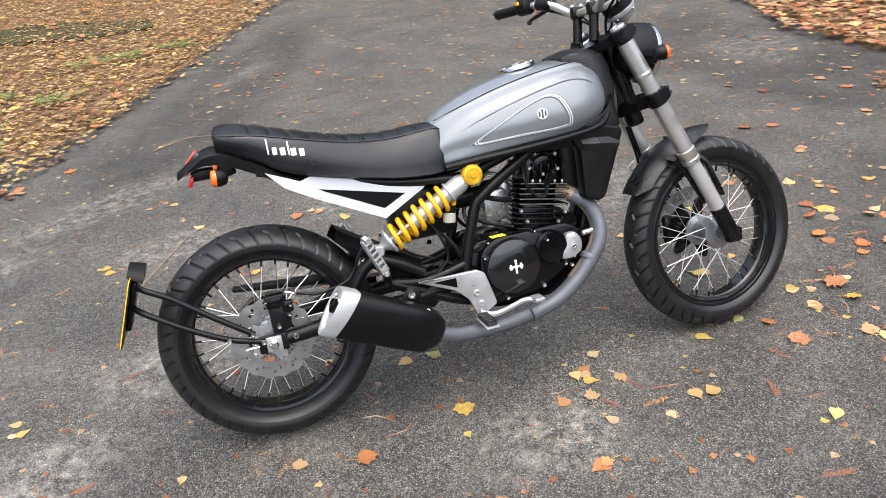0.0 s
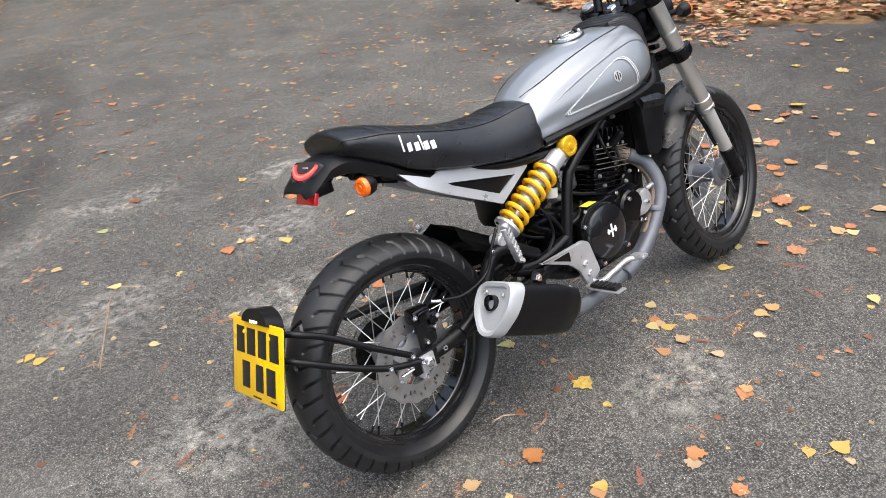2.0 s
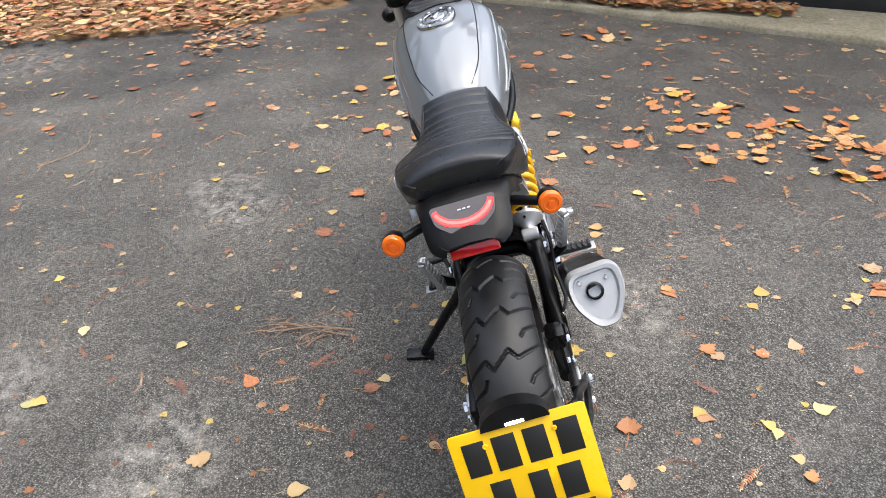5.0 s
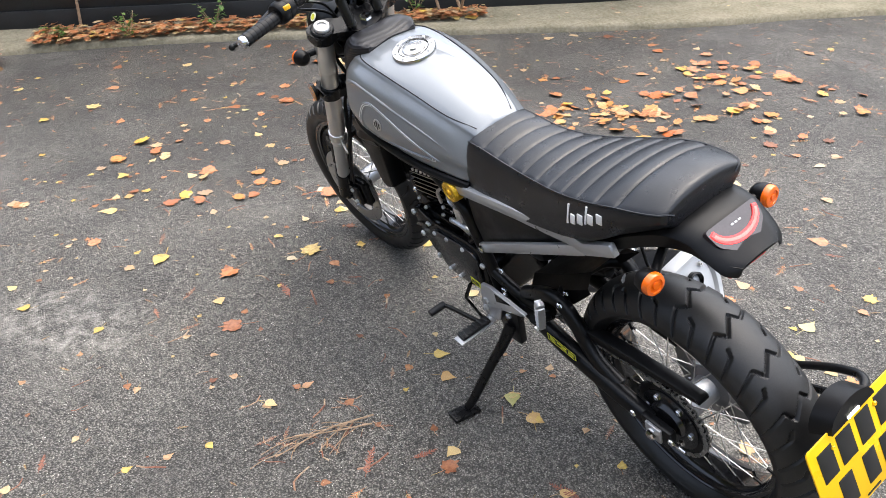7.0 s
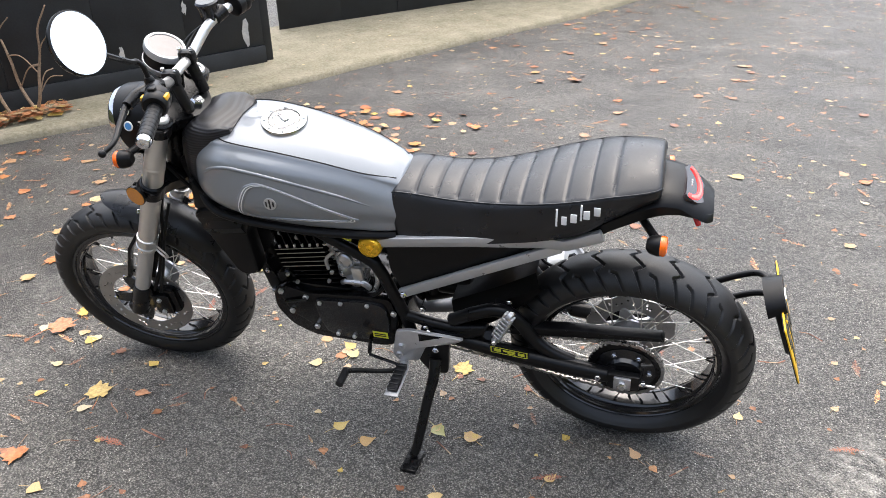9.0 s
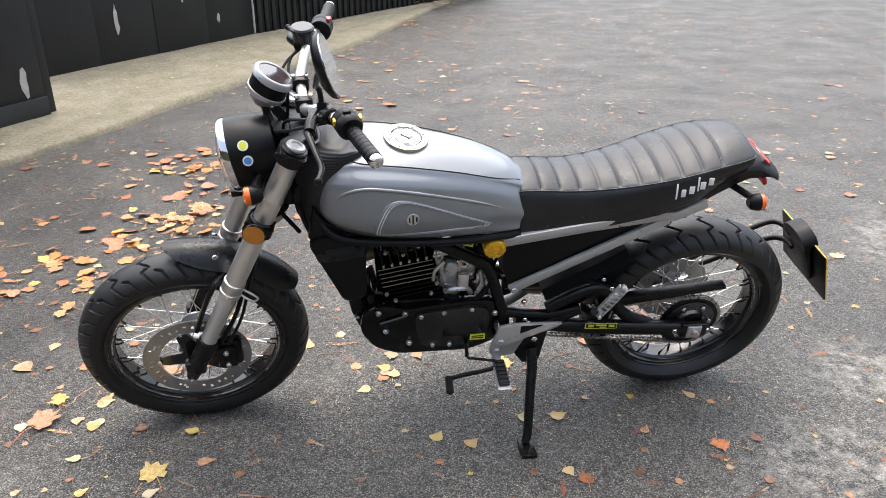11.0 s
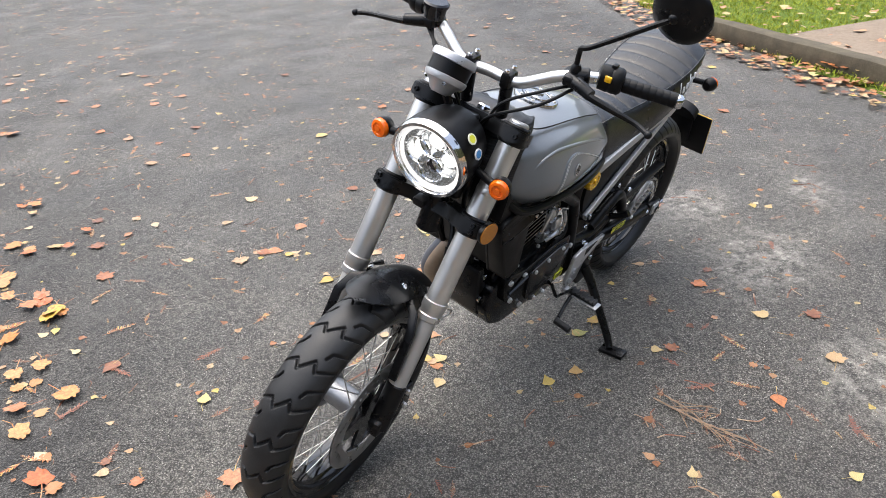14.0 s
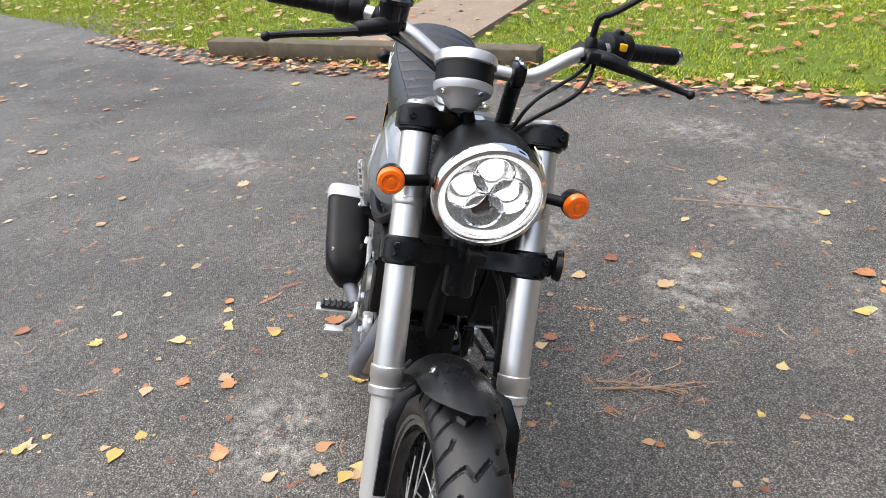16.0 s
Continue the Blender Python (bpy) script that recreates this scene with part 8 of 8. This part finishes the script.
LITTER = WEST_EDGE[:-1] + [(-1.35, 2.85), (-4, 4.1), (-7, 6), (-6, 12)]
strew("leaf_litter", LITTER, 46000, ("plain",), (0.013, 0.034), "carpet", "thick carpet of tan and brown fallen leaves", "leaves", 0.028, 21, 0.05, lambda x, y: 1.0 if y < 8 else 0.6)
strew("leaf_litter_top", LITTER, 1500, ("maple", "oval", "plain"), (0.03, 0.06), "litter", "larger orange and yellow leaves on the carpet of leaves", "leaves", 0.06, 22, 0.03)
strew("leaf_litter_edge", [(p[0] + 0.06, p[1] - 0.02) for p in WEST_EDGE] + [(p[0] - 0.35, p[1] + 0.1) for p in WEST_EDGE[::-1]], 2600, ("plain", "plain", "oval", "maple"), (0.014, 0.04), "carpet", "fallen leaves along the edge of the drive", "leaves", 0.012, 25, 0.03)
strew("leaf_litter_east", [(4.3, 3.3), (4.5, 1.7), (5.2, 0.9), (7, 1.6), (8, 6), (7, 12), (5.4, 11), (5.0, 7), (4.7, 4.6)], 10000, ("plain", "plain", "maple", "plain"), (0.025, 0.062), "litter", "thick carpet of orange fallen leaves", "leaves", 0.025, 27, 0.05)
strew("fence_litter", [(5.7, 0.6), (4.95, -0.55), (4.35, -1.5), (3.9, -2.2), (3.75, -2.1), (4.15, -1.25), (4.8, -0.3), (5.3, 0.75)], 3200, ("plain", "maple", "oval", "sprig"), (0.02, 0.05), "litter", "brown leaves gathered at the foot of the fence", "leaves", 0.055, 29, 0.05)
strew("fence_litter", [(0.6, -9.3), (-0.6, -11), (-1.4, -10.6), (-0.4, -8.8)], 250, ("maple", "oval"), (0.03, 0.06), "litter", "rusty leaves heaped by the far fence", "leaves", 0.02, 33, 0.08)
strew("apron_leaves", [(2.6, -3.8), (3.6, -2.1), (4.1, -2.0), (3.2, -3.5), (3.4, -4.6), (2.4, -6.4), (1.5, -6.0)], 60, ("oval", "sprig"), (0.015, 0.03), "scrap", "a few dry leaves on the concrete", "leaves", 0.06, 35)
SOUTH = [(p[0] - 0.1, p[1] + 0.12) for p in SOUTH_EDGE]
strew("grass_leaves", SOUTH[:7] + [(-10, -4), (-9, 5), (-4, 4.3), (-1.4, 2.9)], 3000, ("maple", "oval", "plain", "plain"), (0.02, 0.06), "litter", "yellow and brown leaves lying on the grass", "leaves", 0.05, 37, 0.02, lambda x, y: 0.25 + 0.75 * max(0, noise.noise(Vector((x, y, 0))) + 0.3))
strew("kerb_leaves", [(p[0] + 0.12, p[1] - 0.08) for p in SOUTH_EDGE[:5]] + [(p[0] - 0.22, p[1] + 0.16) for p in SOUTH_EDGE[:5][::-1]], 2200, ("plain", "maple", "plain", "oval"), (0.018, 0.055), "litter", "brown leaves gathered along the edge of the grass", "leaves", 0.006, 39, 0.03)


def blades(name, poly, count, height, material, label, category, seed, z=0.01, skip=None):
    rnd = random.Random(seed)
    verts, faces = [], []
    xs, ys = [p[0] for p in poly], [p[1] for p in poly]
    made = 0
    while made < count:
        x, y = rnd.uniform(min(xs), max(xs)), rnd.uniform(min(ys), max(ys))
        if not in_poly(x, y, poly) or (skip and in_poly(x, y, skip)):
            made += 0.1
            continue
        made += 1
        for _ in range(3):
            a, h = rnd.uniform(0, 6.28), height * rnd.uniform(0.5, 1.2)
            dx, dy = math.cos(a), math.sin(a)
            w, b = 0.006, rnd.uniform(0.2, 0.9) * h
            n = len(verts)
            px, py = x + rnd.uniform(-0.02, 0.02), y + rnd.uniform(-0.02, 0.02)
            verts += [(px - dy * w, py + dx * w, z), (px + dy * w, py - dx * w, z), (px + dx * b * 0.4, py + dy * b * 0.4, z + h * 0.7), (px + dx * b, py + dy * b, z + h)]
            faces += [[n, n + 1, n + 2], [n + 1, n + 3, n + 2]]
    me = bpy.data.meshes.new(name)
    me.from_pydata(verts, [], faces)
    me.materials.append(M[material])
    return tagged(new(name, me), label, category, kind="stuff")


PATH_AREA = [(-3.9, -0.8), (-3.4, 0.35), (-8, 2.7), (-8.6, 1.4)]
blades("grass", SOUTH[:7] + [(-10, -4), (-9, 5), (-4, 4.2), (-1.5, 2.85)], 32000, 0.034, "grass", "short damp green grass of the verge", "grass", 41, 0.015, PATH_AREA)
for k, (x, y, h) in enumerate(((-1.75, 3.35, 0.1), (-1.45, 4.6, 0.1), (-1.9, 4.0, 0.1), (-1.3, 5.9, 0.09), (-0.5, 6.2, 0.09), (-1.0, 6.0, 0.08), (-2.3, 3.6, 0.1), (-2.0, 5.0, 0.07))):
    strew("weed_patch", [(x + 0.2 * math.cos(a) * (1 + 0.3 * math.sin(3 * a + k)), y + 0.17 * math.sin(a)) for a in np.linspace(0, 6.28, 11)[:-1]], 150, ("plain", "oval"), (0.012, 0.028), "weed", "small green weeds among the fallen leaves", "weeds", 0.05, 50 + k, h * 0.5)
blades("moss_patch", [(3.55, -2.2), (3.95, -2.0), (3.5, -2.75), (3.15, -3.0)], 300, 0.02, "green", "green moss at the edge of the concrete", "moss", 61, 0.03)


def weed(x, y, h, seed):
    """A leafy weed growing at the fence."""
    rnd = random.Random(seed)
    root = thing("weed", "leafy green weed growing at the fence foot", "plant", pose(x, y, 0.04), "weeds at the fence")
    stems = bmesh.new()
    leaves = bmesh.new()
    for k in range(5):
        a = rnd.uniform(0, 6.28)
        top = Vector((0.09 * math.cos(a), 0.09 * math.sin(a), h * rnd.uniform(0.6, 1.0)))
        tube([(0, 0, 0), tuple(top * 0.5 + Vector((0, 0, 0.02))), tuple(top)], 0.0025, 8, 5, bm=stems)
        for j in range(9):
            p = top * (0.25 + 0.75 * j / 8)
            m = Matrix.Translation(p) @ Matrix.Rotation(rnd.uniform(0, 6.28), 4, "Z") @ Matrix.Rotation(rnd.uniform(-0.5, 0.7), 4, "Y") @ Matrix.Translation((0.022, 0, 0))
            leaf_mesh("oval", rnd.uniform(0.018, 0.032), seed * 100 + k * 9 + j, "green", leaves, m)
    part("stems", stems, "twig", root)
    part("leaves", leaves, "green", root, "", 180)


for k, (x, y, h) in enumerate(((5.05, 0.1, 0.2), (4.85, -0.45, 0.24), (5.3, 0.55, 0.13), (4.15, -1.75, 0.22))):
    weed(x, y, h, k + 3)


def twig(label, pts, r, branches, seed):
    """A twig with its side shoots, lying on the ground."""
    rnd = random.Random(seed)
    root = thing("twig", label, "twig", pose(pts[0][0], pts[0][1], 0), "twigs on the tarmac")
    o = Vector((pts[0][0], pts[0][1], 0))
    P = [Vector(p) - o for p in pts]
    part("stem", tube([tuple(p) for p in P], [r, r * 0.8, r * 0.5], 16, 6), "twig", root)
    way = (P[-1] - P[0]).normalized()
    for _ in range(branches):
        i = rnd.randrange(len(P) - 1)
        p = P[i].lerp(P[i + 1], rnd.random())
        turn = Matrix.Rotation(rnd.uniform(-0.9, 0.9), 3, "Z")
        q = p + (turn @ way) * rnd.uniform(0.04, 0.13)
        q.z = rnd.uniform(0.004, 0.016)
        part("side_shoot", tube([tuple(p), tuple((p + q) / 2 + Vector((0.004, 0.004, 0.004))), tuple(q)], r * 0.45, 8, 5), "twig", root)


twig("dry brown twig with a few rusty needles on the tarmac", [(0.67, 0.5, 0.008), (0.69, 0.64, 0.012), (0.68, 0.79, 0.008)], 0.003, 11, 1)
twig("dry brown twig with a few rusty needles on the tarmac", [(0.64, 0.52, 0.01), (0.67, 0.62, 0.014), (0.72, 0.72, 0.008)], 0.0024, 8, 2)
twig("thin dry twig lying on the tarmac", [(-0.35, 1.55, 0.006), (-0.5, 1.2, 0.01), (-0.55, 1.08, 0.006)], 0.003, 4, 3)
twig("thin dry twig lying on the tarmac", [(-0.6, 3.0, 0.006), (-0.4, 3.15, 0.01), (-0.2, 3.12, 0.006)], 0.003, 4, 4)
twig("thin dry twig lying on the tarmac", [(2.1, 2.2, 0.006), (2.3, 2.05, 0.01), (2.5, 2.08, 0.006)], 0.003, 4, 5)
strew("rusty_needles", [(0.6, 0.48), (0.78, 0.5), (0.8, 0.8), (0.62, 0.82)], 22, ("needle", "sprig"), (0.012, 0.035), "needles", "rusty needles round the fallen twigs", "needles", 0.002, 9)


# flaked paint on the fence, climbing stems, a hook rod on the gate
def flake(run, x, z, w, h, seed):
    rnd = random.Random(seed)
    out = []
    for a in np.linspace(0, 2 * math.pi, 12, endpoint=False):
        out.append((x + w * math.cos(a) * rnd.uniform(0.5, 1.2), z + h * math.sin(a) * rnd.uniform(0.6, 1.2)))
    part("bare_patch", prism(out, 0.011, 0.0128, 0), "bare_wood", run, "bare pale wood where paint has flaked")


for k, (x, z, w, h) in enumerate(((0.14, 0.32, 0.03, 0.11), (0.6, 0.55, 0.02, 0.05), (1.1, 0.3, 0.02, 0.06), (2.3, 0.6, 0.03, 0.05), (3.4, 0.35, 0.025, 0.06), (4.6, 0.3, 0.02, 0.05))):
    flake(near_fence, x, z, w, h, k)
for k, (x, z, w, h) in enumerate(((1.75, 0.42, 0.025, 0.14), (0.95, 0.55, 0.03, 0.05), (0.5, 0.3, 0.02, 0.06), (2.6, 0.5, 0.02, 0.06))):
    flake(gate, x, z, w, h, 20 + k)
part("hook_rod", tube([(0.02, 0.04, 0.7), (0.02, 0.05, 0.4), (0.02, 0.05, 0.08)], 0.012, 8, 8), "bare_wood", gate, "peeling pale drop rod")


def climber(x, y, h, lean, seed):
    rnd = random.Random(seed)
    pts = [(0, 0, 0)]
    for k in range(5):
        p = pts[-1]
        pts.append((p[0] + lean * 0.1 + rnd.uniform(-0.04, 0.04), p[1] + rnd.uniform(-0.02, 0.02), p[2] + h / 5))
    root = thing("climbing_stem", "bare woody climbing stem against the black fence", "plant", pose(x, y, 0.05), "stems at the fence")
    part("stem", tube(pts, [0.012, 0.008, 0.005], 26, 7), "twig", root)
    for _ in range(4):
        i = rnd.randrange(1, 4)
        p = Vector(pts[i])
        a = rnd.uniform(0, 6.28)
        q = p + Vector((math.cos(a) * 0.2, math.sin(a) * 0.1, rnd.uniform(0.1, 0.3)))
        part("shoot", tube([tuple(p), tuple((p + q) / 2 + Vector((0, 0, 0.05))), tuple(q)], 0.004, 10, 5), "twig", root)


for k, (x, y, h, l) in enumerate(((4.0, -2.05, 0.8, 0.4), (3.95, -2.0, 0.7, -0.5), (4.05, -1.9, 0.9, 0.1), (4.75, -1.05, 1.1, 0.3), (5.55, 0.35, 1.0, 0.0))):
    climber(x, y, h, l, k)
